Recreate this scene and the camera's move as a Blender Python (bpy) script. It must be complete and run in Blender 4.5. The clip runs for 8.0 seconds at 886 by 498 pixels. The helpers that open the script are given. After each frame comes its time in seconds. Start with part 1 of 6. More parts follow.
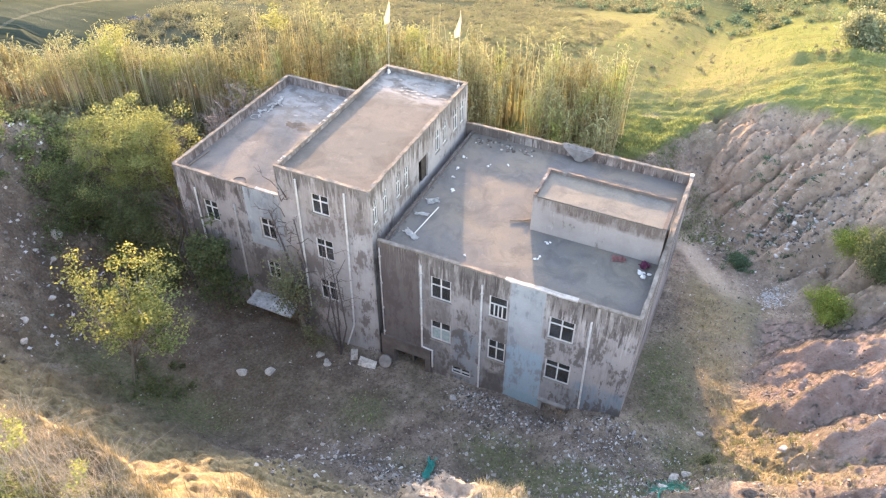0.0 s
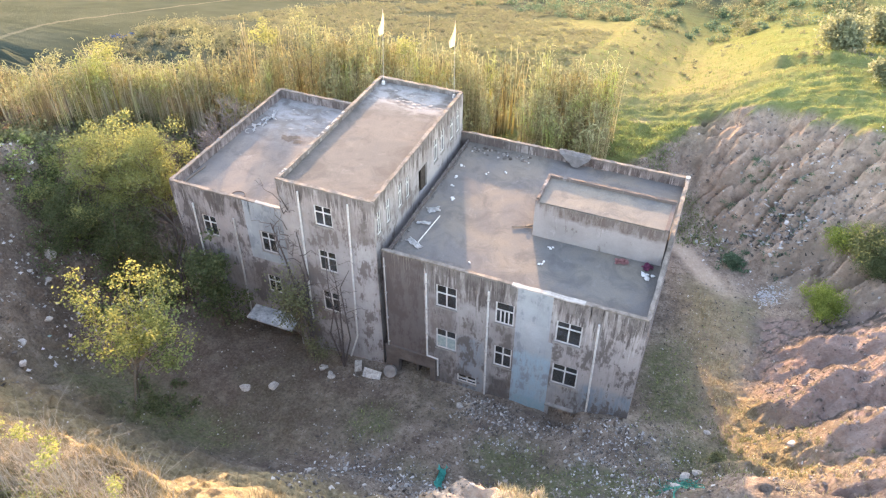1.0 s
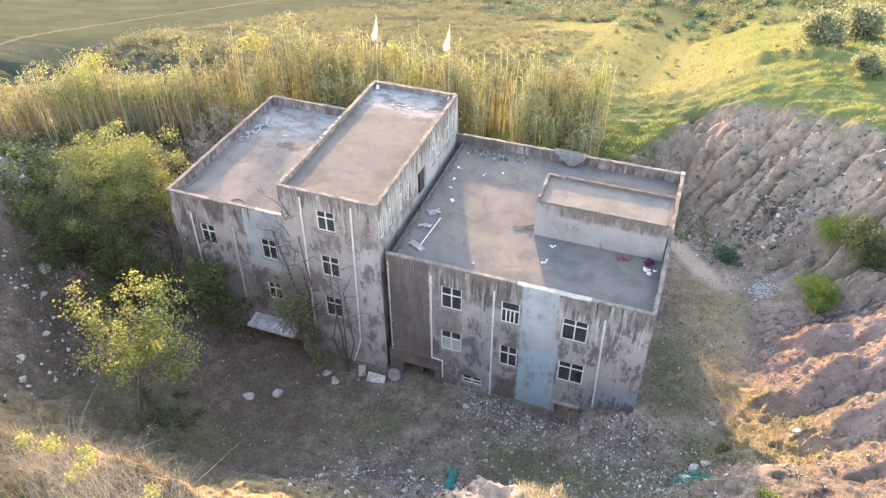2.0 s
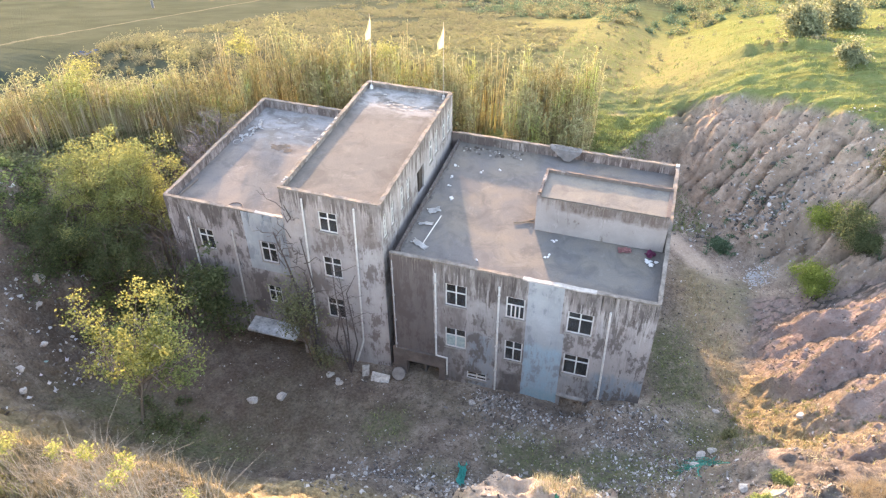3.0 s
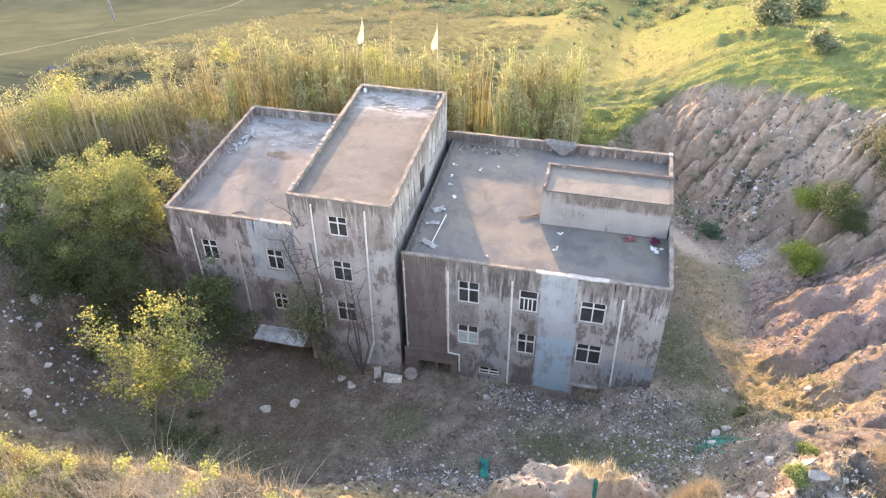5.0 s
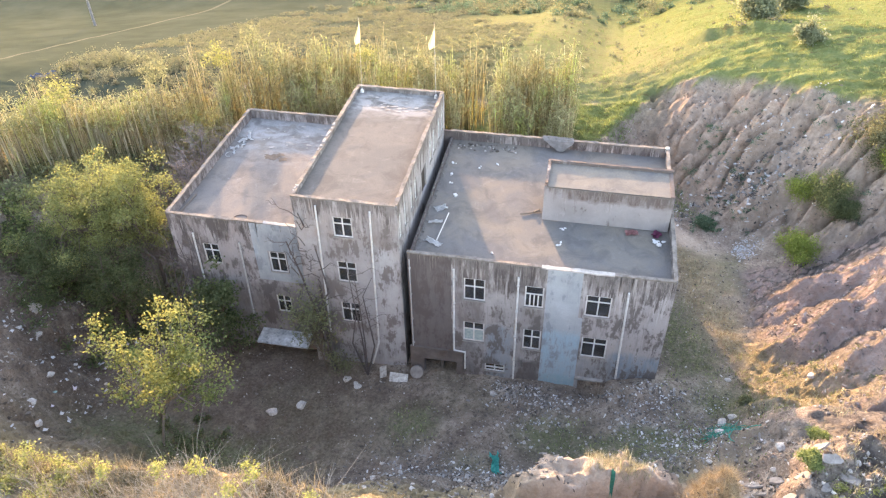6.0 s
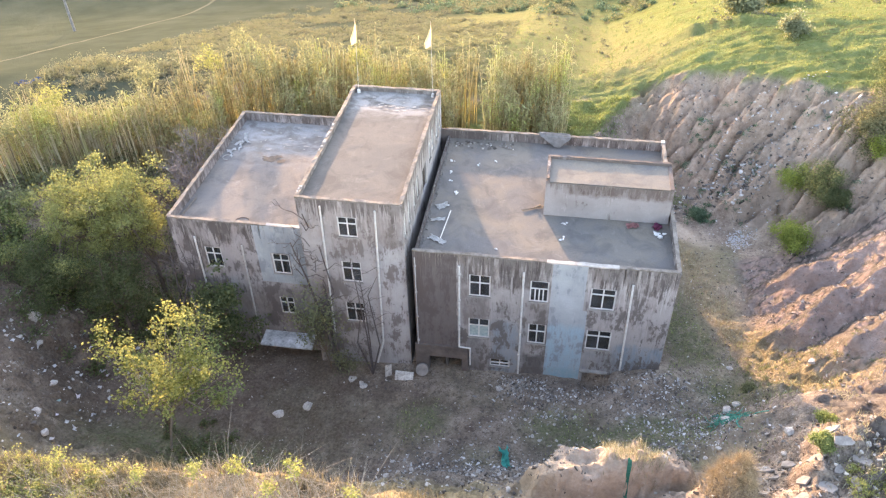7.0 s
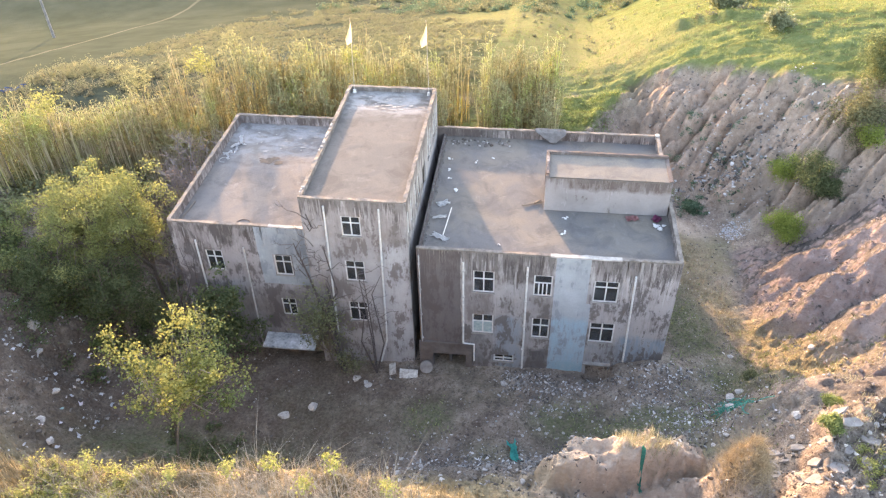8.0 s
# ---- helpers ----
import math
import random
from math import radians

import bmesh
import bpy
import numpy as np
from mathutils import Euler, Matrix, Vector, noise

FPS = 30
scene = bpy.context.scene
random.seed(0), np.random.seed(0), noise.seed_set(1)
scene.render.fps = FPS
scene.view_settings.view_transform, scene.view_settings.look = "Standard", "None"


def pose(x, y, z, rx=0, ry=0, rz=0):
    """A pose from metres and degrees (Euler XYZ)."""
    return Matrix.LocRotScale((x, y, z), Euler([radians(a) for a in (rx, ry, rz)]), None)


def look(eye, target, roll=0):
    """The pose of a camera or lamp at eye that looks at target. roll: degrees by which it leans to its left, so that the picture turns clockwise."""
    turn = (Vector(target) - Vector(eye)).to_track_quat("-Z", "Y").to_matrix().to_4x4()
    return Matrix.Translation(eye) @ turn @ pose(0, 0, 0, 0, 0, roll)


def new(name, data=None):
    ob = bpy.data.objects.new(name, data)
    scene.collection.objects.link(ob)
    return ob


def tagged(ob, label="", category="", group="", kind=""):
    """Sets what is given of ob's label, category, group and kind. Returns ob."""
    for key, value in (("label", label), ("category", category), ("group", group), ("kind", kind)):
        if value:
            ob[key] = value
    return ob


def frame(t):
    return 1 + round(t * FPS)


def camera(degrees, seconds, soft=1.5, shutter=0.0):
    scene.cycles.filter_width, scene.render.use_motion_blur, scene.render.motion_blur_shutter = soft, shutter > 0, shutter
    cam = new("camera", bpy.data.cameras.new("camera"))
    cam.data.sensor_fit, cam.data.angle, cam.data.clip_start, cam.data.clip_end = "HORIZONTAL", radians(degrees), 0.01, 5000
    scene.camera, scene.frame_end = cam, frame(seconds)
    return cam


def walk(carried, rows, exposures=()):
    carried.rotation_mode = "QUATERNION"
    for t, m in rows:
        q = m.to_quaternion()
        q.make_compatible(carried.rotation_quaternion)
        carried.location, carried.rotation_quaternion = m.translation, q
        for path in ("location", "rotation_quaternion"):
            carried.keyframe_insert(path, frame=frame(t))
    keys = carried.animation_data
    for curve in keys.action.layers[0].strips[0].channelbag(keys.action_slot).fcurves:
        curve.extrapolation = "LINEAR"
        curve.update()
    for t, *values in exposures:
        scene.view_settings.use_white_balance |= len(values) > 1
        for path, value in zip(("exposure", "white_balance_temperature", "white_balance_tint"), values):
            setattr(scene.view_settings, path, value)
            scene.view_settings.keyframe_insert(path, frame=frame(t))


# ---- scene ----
cam = camera(61.2, 8.0, soft=1.25)
PATH = [
    (0, 1.537, -25.800, 31.694, 24.582, -40.588, 0.132),
    (0.5, 0.907, -26.203, 31.636, 23.411, -40.114, 0.047),
    (1, 0.333, -26.596, 31.616, 22.306, -39.652, -0.073),
    (1.5, -0.248, -26.980, 31.593, 21.193, -39.368, -0.214),
    (3, -2.114, -27.940, 31.608, 17.798, -39.307, -0.537),
    (3.5, -2.733, -28.255, 31.651, 16.711, -39.279, -0.641),
    (4, -3.348, -28.536, 31.701, 15.756, -39.276, -0.764),
    (4.5, -3.977, -28.814, 31.757, 14.787, -39.270, -0.901),
    (6, -5.824, -29.546, 31.855, 11.938, -39.298, -1.238),
    (6.5, -6.466, -29.800, 31.901, 10.929, -39.329, -1.311),
    (7, -7.121, -30.051, 31.922, 9.895, -39.339, -1.383),
    (7.5, -7.741, -30.305, 31.917, 8.889, -39.317, -1.443),
    (8, -8.353, -30.533, 31.903, 7.892, -39.289, -1.533),
]
walk(cam, [(t, pose(x, y, z, 90 + pitch, 0, yaw) @ pose(0, 0, 0, 0, 0, roll)) for t, x, y, z, yaw, pitch, roll in PATH],
     exposures=[(0.0, 3.40, 7900, 26), (8.0, 3.40, 7900, 26)])

# ---- light ----
SUN_DIR = Vector((-0.385, 0.937, 0.154)).normalized()
world = bpy.data.worlds.new("world")
scene.world = world
world.use_nodes = True
wn = world.node_tree.nodes
sky = wn.new("ShaderNodeTexSky")
sky.sky_type, sky.sun_disc = "NISHITA", False
sky.sun_elevation, sky.sun_rotation = radians(9.0), radians(-22.3)
sky.air_density, sky.dust_density, sky.ozone_density = 1.0, 0.7, 1.0
wn["Background"].inputs["Strength"].default_value = 0.15
world.node_tree.links.new(sky.outputs[0], wn["Background"].inputs["Color"])
sun_data = bpy.data.lights.new("sun", "SUN")
sun_data.energy, sun_data.angle, sun_data.color = 1.68, radians(1.0), (1.0, 0.735, 0.465)
sun = new("sun", sun_data)
sun.matrix_world = look(SUN_DIR * 200, (0, 0, 0))

rng = np.random.default_rng(7)


# ---- materials ----
def ramp(nt, fac, stops):
    node = nt.nodes.new("ShaderNodeValToRGB")
    els = node.color_ramp.elements
    while len(els) < len(stops):
        els.new(0.5)
    for el, (p, c) in zip(els, stops):
        el.position, el.color = p, (*c, 1) if len(c) == 3 else c
    nt.links.new(fac, node.inputs[0])
    return node.outputs[0]


def mapped(nt, scale=(1, 1, 1)):
    tc, mp = nt.nodes.new("ShaderNodeTexCoord"), nt.nodes.new("ShaderNodeMapping")
    mp.inputs["Scale"].default_value = scale
    nt.links.new(tc.outputs["Object"], mp.inputs[0])
    return mp.outputs[0]


def noise_tex(nt, vec, scale, detail=6, rough=0.6, distort=0.0):
    n = nt.nodes.new("ShaderNodeTexNoise")
    n.inputs["Scale"].default_value, n.inputs["Detail"].default_value = scale, detail
    n.inputs["Roughness"].default_value, n.inputs["Distortion"].default_value = rough, distort
    nt.links.new(vec, n.inputs["Vector"])
    return n.outputs["Fac"]


def mix(nt, fac, a, b, mode="MIX"):
    n = nt.nodes.new("ShaderNodeMix")
    n.data_type, n.blend_type = "RGBA", mode
    for sock, v in ((n.inputs[0], fac), (n.inputs[6], a), (n.inputs[7], b)):
        if isinstance(v, (int, float)):
            sock.default_value = v
        elif isinstance(v, tuple):
            sock.default_value = (*v, 1)
        else:
            nt.links.new(v, sock)
    return n.outputs[2]


def math_node(nt, op, a, b=0.0, clamp=False):
    n = nt.nodes.new("ShaderNodeMath")
    n.operation, n.use_clamp = op, clamp
    for sock, v in zip(n.inputs, (a, b)):
        if isinstance(v, (int, float)):
            sock.default_value = v
        else:
            nt.links.new(v, sock)
    return n.outputs[0]


def attr(nt, name):
    n = nt.nodes.new("ShaderNodeAttribute")
    n.attribute_name = name
    return n.outputs["Fac"]


def start(name, rough=0.9, metal=0.0):
    m = bpy.data.materials.new(name)
    m.use_nodes = True
    p = m.node_tree.nodes["Principled BSDF"]
    p.inputs["Roughness"].default_value, p.inputs["Metallic"].default_value = rough, metal
    p.inputs["Specular IOR Level"].default_value = 0.12
    return m, m.node_tree, p


def bump(nt, p, height, strength=0.4, distance=0.05):
    b = nt.nodes.new("ShaderNodeBump")
    b.inputs["Strength"].default_value, b.inputs["Distance"].default_value = strength, distance
    nt.links.new(height, b.inputs["Height"])
    nt.links.new(b.outputs[0], p.inputs["Normal"])


def plain_mat(name, a, b, scale=3.0, rough=0.85, bumpy=0.3, metal=0.0, stretch=(1, 1, 1), fine=25.0):
    m, nt, p = start(name, rough, metal)
    v = mapped(nt, stretch)
    big, small = noise_tex(nt, v, scale), noise_tex(nt, v, fine, 3)
    f = math_node(nt, "ADD", math_node(nt, "MULTIPLY", big, 0.7), math_node(nt, "MULTIPLY", small, 0.3))
    nt.links.new(ramp(nt, f, [(0.35, a), (0.65, b)]), p.inputs["Base Color"])
    bump(nt, p, small, bumpy, 0.03)
    return m


def render_mat(name, light, dark, amount=0.5, dark_x=None, zones=(), peel=None):
    """Weathered cement render: cloudy blotches, dark crusts and runs of water."""
    m, nt, p = start(name, 0.92)
    v = mapped(nt)
    blotch = noise_tex(nt, v, 0.4, 6, 0.6)
    crust = noise_tex(nt, mapped(nt, (2.0, 2.0, 0.75)), 1.0, 12, 0.74, 0.2)
    run = noise_tex(nt, mapped(nt, (5.0, 5.0, 0.6)), 1.0, 10, 0.74, 0.25)
    pale = noise_tex(nt, mapped(nt, (4.0, 4.0, 1.2)), 1.0, 9, 0.7, 0.1)
    grain = noise_tex(nt, v, 11.0, 5, 0.7)
    base = mix(nt, ramp(nt, blotch, [(0.36, (0, 0, 0)), (0.62, (1, 1, 1))]), light, tuple(c * 0.72 for c in light))
    base = mix(nt, ramp(nt, grain, [(0.35, (0.35, 0.35, 0.35)), (0.6, (0, 0, 0))]), base, tuple(c * 0.7 for c in light))
    base = mix(nt, ramp(nt, pale, [(0.58, (0, 0, 0)), (0.68, (0.4, 0.4, 0.4))]), base, tuple(c * 1.25 for c in light))
    sep = nt.nodes.new("ShaderNodeSeparateXYZ")
    nt.links.new(v, sep.inputs[0])
    rag = math_node(nt, "SUBTRACT", noise_tex(nt, v, 1.3, 8, 0.68), 0.5)
    for x0, x1, z0, z1, soft, colour, much in zones:
        inside = None
        for axis, lo, hi in ((0, x0, x1), (2, z0, z1)):
            q = math_node(nt, "ADD", sep.outputs[axis], math_node(nt, "MULTIPLY", rag, soft * 3))
            for e in (math_node(nt, "MULTIPLY", math_node(nt, "SUBTRACT", q, lo), 1 / soft, clamp=True), math_node(nt, "MULTIPLY", math_node(nt, "SUBTRACT", hi, q), 1 / soft, clamp=True)):
                inside = e if inside is None else math_node(nt, "MULTIPLY", inside, e)
        grainy = mix(nt, ramp(nt, grain, [(0.3, (0.3, 0.3, 0.3)), (0.6, (0, 0, 0))]), colour, tuple(c * 0.65 for c in colour))
        base = mix(nt, math_node(nt, "MULTIPLY", math_node(nt, "MULTIPLY", inside, much), ramp(nt, crust, [(0.42, (1, 1, 1)), (0.60, (0.35, 0.35, 0.35))])), base, grainy)
    low = 0.66 - 0.2 * amount
    c1 = ramp(nt, math_node(nt, "ADD", crust, math_node(nt, "MULTIPLY", math_node(nt, "SUBTRACT", blotch, 0.5), 0.7)), [(low, (0, 0, 0)), (low + 0.04, (1, 1, 1))])
    c2 = ramp(nt, math_node(nt, "ADD", math_node(nt, "MULTIPLY", run, 0.6), math_node(nt, "MULTIPLY", blotch, 0.4)), [(low - 0.03, (0, 0, 0)), (low + 0.04, (1, 1, 1))])
    base = mix(nt, math_node(nt, "MULTIPLY", c1, 0.78), base, dark)
    base = mix(nt, math_node(nt, "MULTIPLY", c2, 0.34), base, dark)
    if peel:
        ztop, deep, pale_c, dark_c = peel
        # each run of water ends at a height of its own
        for reach, wide, colour, much in ((deep, 1.1, dark_c, 0.8), (deep * 1.6, 3.9, pale_c, 0.5), (deep * 1.1, 3.0, dark_c, 0.85)):
            length = ramp(nt, noise_tex(nt, mapped(nt, (wide, wide, 0.12)), 1.0, 6, 0.7, 0.2), [(0.40, (0.02, 0.02, 0.02)), (0.68, (1, 1, 1))])
            below = math_node(nt, "SUBTRACT", ztop, sep.outputs[2])
            ragged = math_node(nt, "ADD", below, math_node(nt, "MULTIPLY", math_node(nt, "SUBTRACT", grain, 0.5), 0.7))
            wet = math_node(nt, "MULTIPLY", math_node(nt, "SUBTRACT", math_node(nt, "MULTIPLY", length, reach), ragged), 4.0, clamp=True)
            wet = math_node(nt, "MULTIPLY", wet, ramp(nt, crust, [(0.40, (0.1, 0.1, 0.1)), (0.54, (1, 1, 1))]))
            base = mix(nt, math_node(nt, "MULTIPLY", wet, much), base, colour)
    if dark_x is not None:
        edge = math_node(nt, "ADD", sep.outputs[0], math_node(nt, "MULTIPLY", crust, 0.5))
        inside = math_node(nt, "LESS_THAN", edge, dark_x)
        base = mix(nt, math_node(nt, "MULTIPLY", inside, math_node(nt, "ADD", math_node(nt, "MULTIPLY", crust, 0.5), 0.58)), base, (0.105, 0.088, 0.086))
    nt.links.new(base, p.inputs["Base Color"])
    bump(nt, p, grain, 0.25, 0.02)
    return m


def stain_mat(name, dark):
    return plain_mat(name, dark, tuple(c * 1.5 for c in dark), 2.0, 0.95)


def deck_mat(name, grey, pale, brown, wash=None):
    """Cement roof deck with cloudy damp, pale scuffs and dust."""
    m, nt, p = start(name, 0.92)
    v = mapped(nt)
    a, b, c = noise_tex(nt, v, 0.3, 7, 0.62, 0.4), noise_tex(nt, v, 1.3, 9, 0.72, 0.6), noise_tex(nt, v, 14.0, 4)
    d = noise_tex(nt, v, 0.7, 8, 0.7, 0.8)
    col = mix(nt, ramp(nt, a, [(0.40, (0, 0, 0)), (0.60, (1, 1, 1))]), grey, brown)
    col = mix(nt, ramp(nt, d, [(0.36, (0.55, 0.55, 0.55)), (0.52, (0, 0, 0))]), col, tuple(x * 0.62 for x in grey))
    col = mix(nt, ramp(nt, b, [(0.57, (0, 0, 0)), (0.70, (0.55, 0.55, 0.55))]), col, pale)
    if wash:
        sep = nt.nodes.new("ShaderNodeSeparateXYZ")
        nt.links.new(v, sep.inputs[0])
        far = math_node(nt, "MULTIPLY", math_node(nt, "SUBTRACT", sep.outputs[1], wash[0]), 1 / wash[1], clamp=True)
        soft = ramp(nt, noise_tex(nt, mapped(nt, (0.7, 1.1, 1)), 1.0, 9, 0.68, 0.5), [(0.42, (0, 0, 0)), (0.58, (1, 1, 1))])
        col = mix(nt, math_node(nt, "MULTIPLY", far, soft), col, wash[2])
    col = mix(nt, ramp(nt, c, [(0.3, (0.3, 0.3, 0.3)), (0.6, (0, 0, 0))]), col, tuple(x * 0.55 for x in grey))
    nt.links.new(col, p.inputs["Base Color"])
    bump(nt, p, c, 0.1, 0.01)
    return m


def leaf_mat(name, a, b, clear=0.45):
    m, nt, p = start(name, 0.8)
    p.inputs["Specular IOR Level"].default_value = 0.12
    geo = nt.nodes.new("ShaderNodeNewGeometry")
    col = ramp(nt, geo.outputs["Random Per Island"], [(0.0, a), (1.0, b)])
    nt.links.new(col, p.inputs["Base Color"])
    tr, ms = nt.nodes.new("ShaderNodeBsdfTranslucent"), nt.nodes.new("ShaderNodeMixShader")
    nt.links.new(col, tr.inputs[0])
    ms.inputs[0].default_value = clear
    nt.links.new(p.outputs[0], ms.inputs[1])
    nt.links.new(tr.outputs[0], ms.inputs[2])
    nt.links.new(ms.outputs[0], nt.nodes["Material Output"].inputs[0])
    return m


def reed_mat(name, stops, clear):
    """Stems and leaves that differ one by one, browner or greener in broad patches."""
    m = leaf_mat(name, (0, 0, 0), (1, 1, 1), clear)
    nt = m.node_tree
    geo = next(n for n in nt.nodes if n.bl_idname == "ShaderNodeNewGeometry")
    col = ramp(nt, geo.outputs["Random Per Island"], stops)
    patchy = noise_tex(nt, mapped(nt, (1, 1, 0.25)), 0.45, 4, 0.6)
    col = mix(nt, ramp(nt, patchy, [(0.40, (0.75, 0.75, 0.75)), (0.52, (0, 0, 0))]), col, (0.80, 0.76, 0.68), "MULTIPLY")
    col = mix(nt, ramp(nt, patchy, [(0.54, (0, 0, 0)), (0.66, (0.8, 0.8, 0.8))]), col, (0.95, 1.12, 0.62), "MULTIPLY")
    nt.links.new(col, nt.nodes["Principled BSDF"].inputs["Base Color"])
    nt.links.new(col, next(n for n in nt.nodes if n.bl_idname == "ShaderNodeBsdfTranslucent").inputs[0])
    return m


M_R = render_mat("render_grey", (0.38, 0.365, 0.365), (0.12, 0.105, 0.10), 0.72, dark_x=-11.4, peel=(6.6, 2.4, (0.52, 0.50, 0.49), (0.085, 0.074, 0.072)),
                 zones=[(-4.7, 0.2, 0.8, 6.3, 0.5, (0.40, 0.365, 0.36), 0.7), (-11.6, -6.5, 4.4, 6.9, 0.35, (0.15, 0.132, 0.128), 1.0), (-11.6, -9.6, 1.2, 4.6, 0.4, (0.185, 0.163, 0.158), 0.9), (-11.6, -9.9, -2.5, 1.0, 0.4, (0.16, 0.155, 0.158), 0.9), (-8.0, -6.5, 2.2, 4.0, 0.4, (0.21, 0.19, 0.185), 0.6), (-4.7, 0.2, 5.4, 6.9, 0.3, (0.19, 0.168, 0.165), 0.75),
                        (-9.9, -8.0, -2.5, 2.2, 0.4, (0.24, 0.29, 0.335), 0.85), (-2.9, 0.2, -2.5, 1.2, 0.35, (0.22, 0.285, 0.345), 0.95), (-8.0, -6.4, -2.8, -0.3, 0.3, (0.12, 0.112, 0.112), 1.0), (-4.6, -2.4, -2.8, 0.4, 0.3, (0.26, 0.27, 0.285), 0.8)])
M_M = render_mat("render_warm", (0.41, 0.395, 0.40), (0.15, 0.13, 0.125), 0.60, peel=(9.3, 2.0, (0.46, 0.435, 0.43), (0.10, 0.087, 0.084)),
                 zones=[(-20.4, -14.4, 6.2, 9.6, 0.8, (0.29, 0.258, 0.25), 0.7), (-20.4, -14.4, 8.5, 9.6, 0.3, (0.17, 0.15, 0.145), 0.6), (-15.6, -14.4, 5.8, 9.0, 0.4, (0.20, 0.175, 0.17), 0.6), (-16.2, -14.4, -4.0, 6.8, 0.5, (0.46, 0.47, 0.49), 0.7), (-20.4, -18.6, -4.0, 4.5, 0.7, (0.19, 0.165, 0.16), 0.7)])
M_L = render_mat("render_dark", (0.39, 0.37, 0.375), (0.115, 0.10, 0.098), 0.68, peel=(6.5, 2.0, (0.42, 0.40, 0.395), (0.09, 0.078, 0.075)),
                 zones=[(-28.8, -20.0, -4.8, 2.3, 0.8, (0.20, 0.175, 0.17), 0.7), (-28.8, -23.6, 2.0, 6.7, 0.6, (0.32, 0.285, 0.285), 0.7)])
M_PALE = render_mat("render_pale_blue", (0.40, 0.44, 0.475), (0.22, 0.25, 0.28), 0.5, zones=[(-6.9, -4.0, -3.4, 2.4, 0.5, (0.29, 0.42, 0.51), 1.0), (-6.9, -4.0, -3.4, -1.2, 0.3, (0.20, 0.36, 0.42), 0.6)])
M_P = render_mat("render_upper", (0.34, 0.322, 0.327), (0.14, 0.12, 0.115), 0.12, peel=(8.36, 1.0, (0.20, 0.172, 0.166), (0.12, 0.10, 0.095)), zones=[(-6.2, 0.4, 7.45, 8.9, 0.25, (0.13, 0.104, 0.096), 1.0)])
M_SIDE = render_mat("render_side", (0.36, 0.34, 0.345), (0.12, 0.11, 0.11), 0.5, peel=(6.6, 5.0, (0.46, 0.44, 0.435), (0.10, 0.09, 0.088)))
M_STAIN = stain_mat("soot_streak", (0.15, 0.135, 0.128))
M_DECK_R = deck_mat("deck_right", (0.168, 0.166, 0.166), (0.28, 0.268, 0.25), (0.222, 0.200, 0.172))
M_DECK_M = deck_mat("deck_middle", (0.15, 0.143, 0.137), (0.22, 0.21, 0.20), (0.18, 0.165, 0.152), (9.0, 1.6, (0.31, 0.31, 0.31)))
M_DECK_L = deck_mat("deck_left", (0.17, 0.168, 0.17), (0.31, 0.305, 0.30), (0.225, 0.205, 0.187), (7.0, 4.0, (0.31, 0.312, 0.318)))
M_COPING = plain_mat("coping", (0.11, 0.10, 0.09), (0.27, 0.245, 0.225), 2.5)
M_WHITE = plain_mat("white_plaster", (0.50, 0.49, 0.47), (0.72, 0.70, 0.67), 3.0)
M_PVC = plain_mat("white_plastic", (0.47, 0.47, 0.47), (0.70, 0.70, 0.69), 4.0, 0.5, 0.05)
M_IRON = plain_mat("grey_pipe", (0.33, 0.32, 0.32), (0.52, 0.51, 0.50), 4.0, 0.6, 0.1)
# indoor shade put into the colour of floors and partitions
M_ROOM_SHADE = plain_mat("room_shade", (0.07, 0.07, 0.072), (0.14, 0.135, 0.132), 2.0)
M_SLAB = plain_mat("concrete_slab", (0.20, 0.19, 0.18), (0.36, 0.345, 0.33), 2.0)
M_NEWCOPE = plain_mat("new_mortar", (0.28, 0.265, 0.25), (0.52, 0.50, 0.48), 3.0)

M_GLASS, nt, p = start("window_glass", 0.12)
p.inputs["Base Color"].default_value = (0.15, 0.16, 0.18, 1)
p.inputs["Specular IOR Level"].default_value = 0.4
nt.links.new(ramp(nt, noise_tex(nt, mapped(nt), 1.7, 5), [(0.35, (0.55, 0.55, 0.55)), (0.65, (0.9, 0.9, 0.9))]), p.inputs["Transmission Weight"])
M_PALE_GLASS, nt, p = start("pale_glass", 0.35)
nt.links.new(ramp(nt, noise_tex(nt, mapped(nt), 6.0), [(0.3, (0.22, 0.30, 0.31)), (0.7, (0.40, 0.48, 0.48))]), p.inputs["Base Color"])


# ---- mesh helpers ----
def part(name, bm, material, parent=None, label=""):
    me = bpy.data.meshes.new(name)
    bm.to_mesh(me)
    bm.free()
    ob = new(name, me)
    for mt in material if isinstance(material, (list, tuple)) else [material]:
        me.materials.append(mt)
    ob.parent = parent
    if label:
        ob["label"] = label
    return ob


def raw(name, verts, faces, material, parent=None, slots=None, smooth=False):
    me = bpy.data.meshes.new(name)
    me.from_pydata(verts if isinstance(verts, list) else verts.tolist(), [], faces if isinstance(faces, list) else faces.tolist())
    for mt in material if isinstance(material, (list, tuple)) else [material]:
        me.materials.append(mt)
    if slots is not None:
        me.polygons.foreach_set("material_index", np.asarray(slots, np.int32))
    if smooth:
        me.polygons.foreach_set("use_smooth", np.ones(len(me.polygons), bool))
    ob = new(name, me)
    ob.parent = parent
    return ob


def thing(name, label, category, group="", at=(0, 0, 0)):
    ob = new(name)
    ob.location = at
    ob.empty_display_size = 0.3
    return tagged(ob, label, category, group)


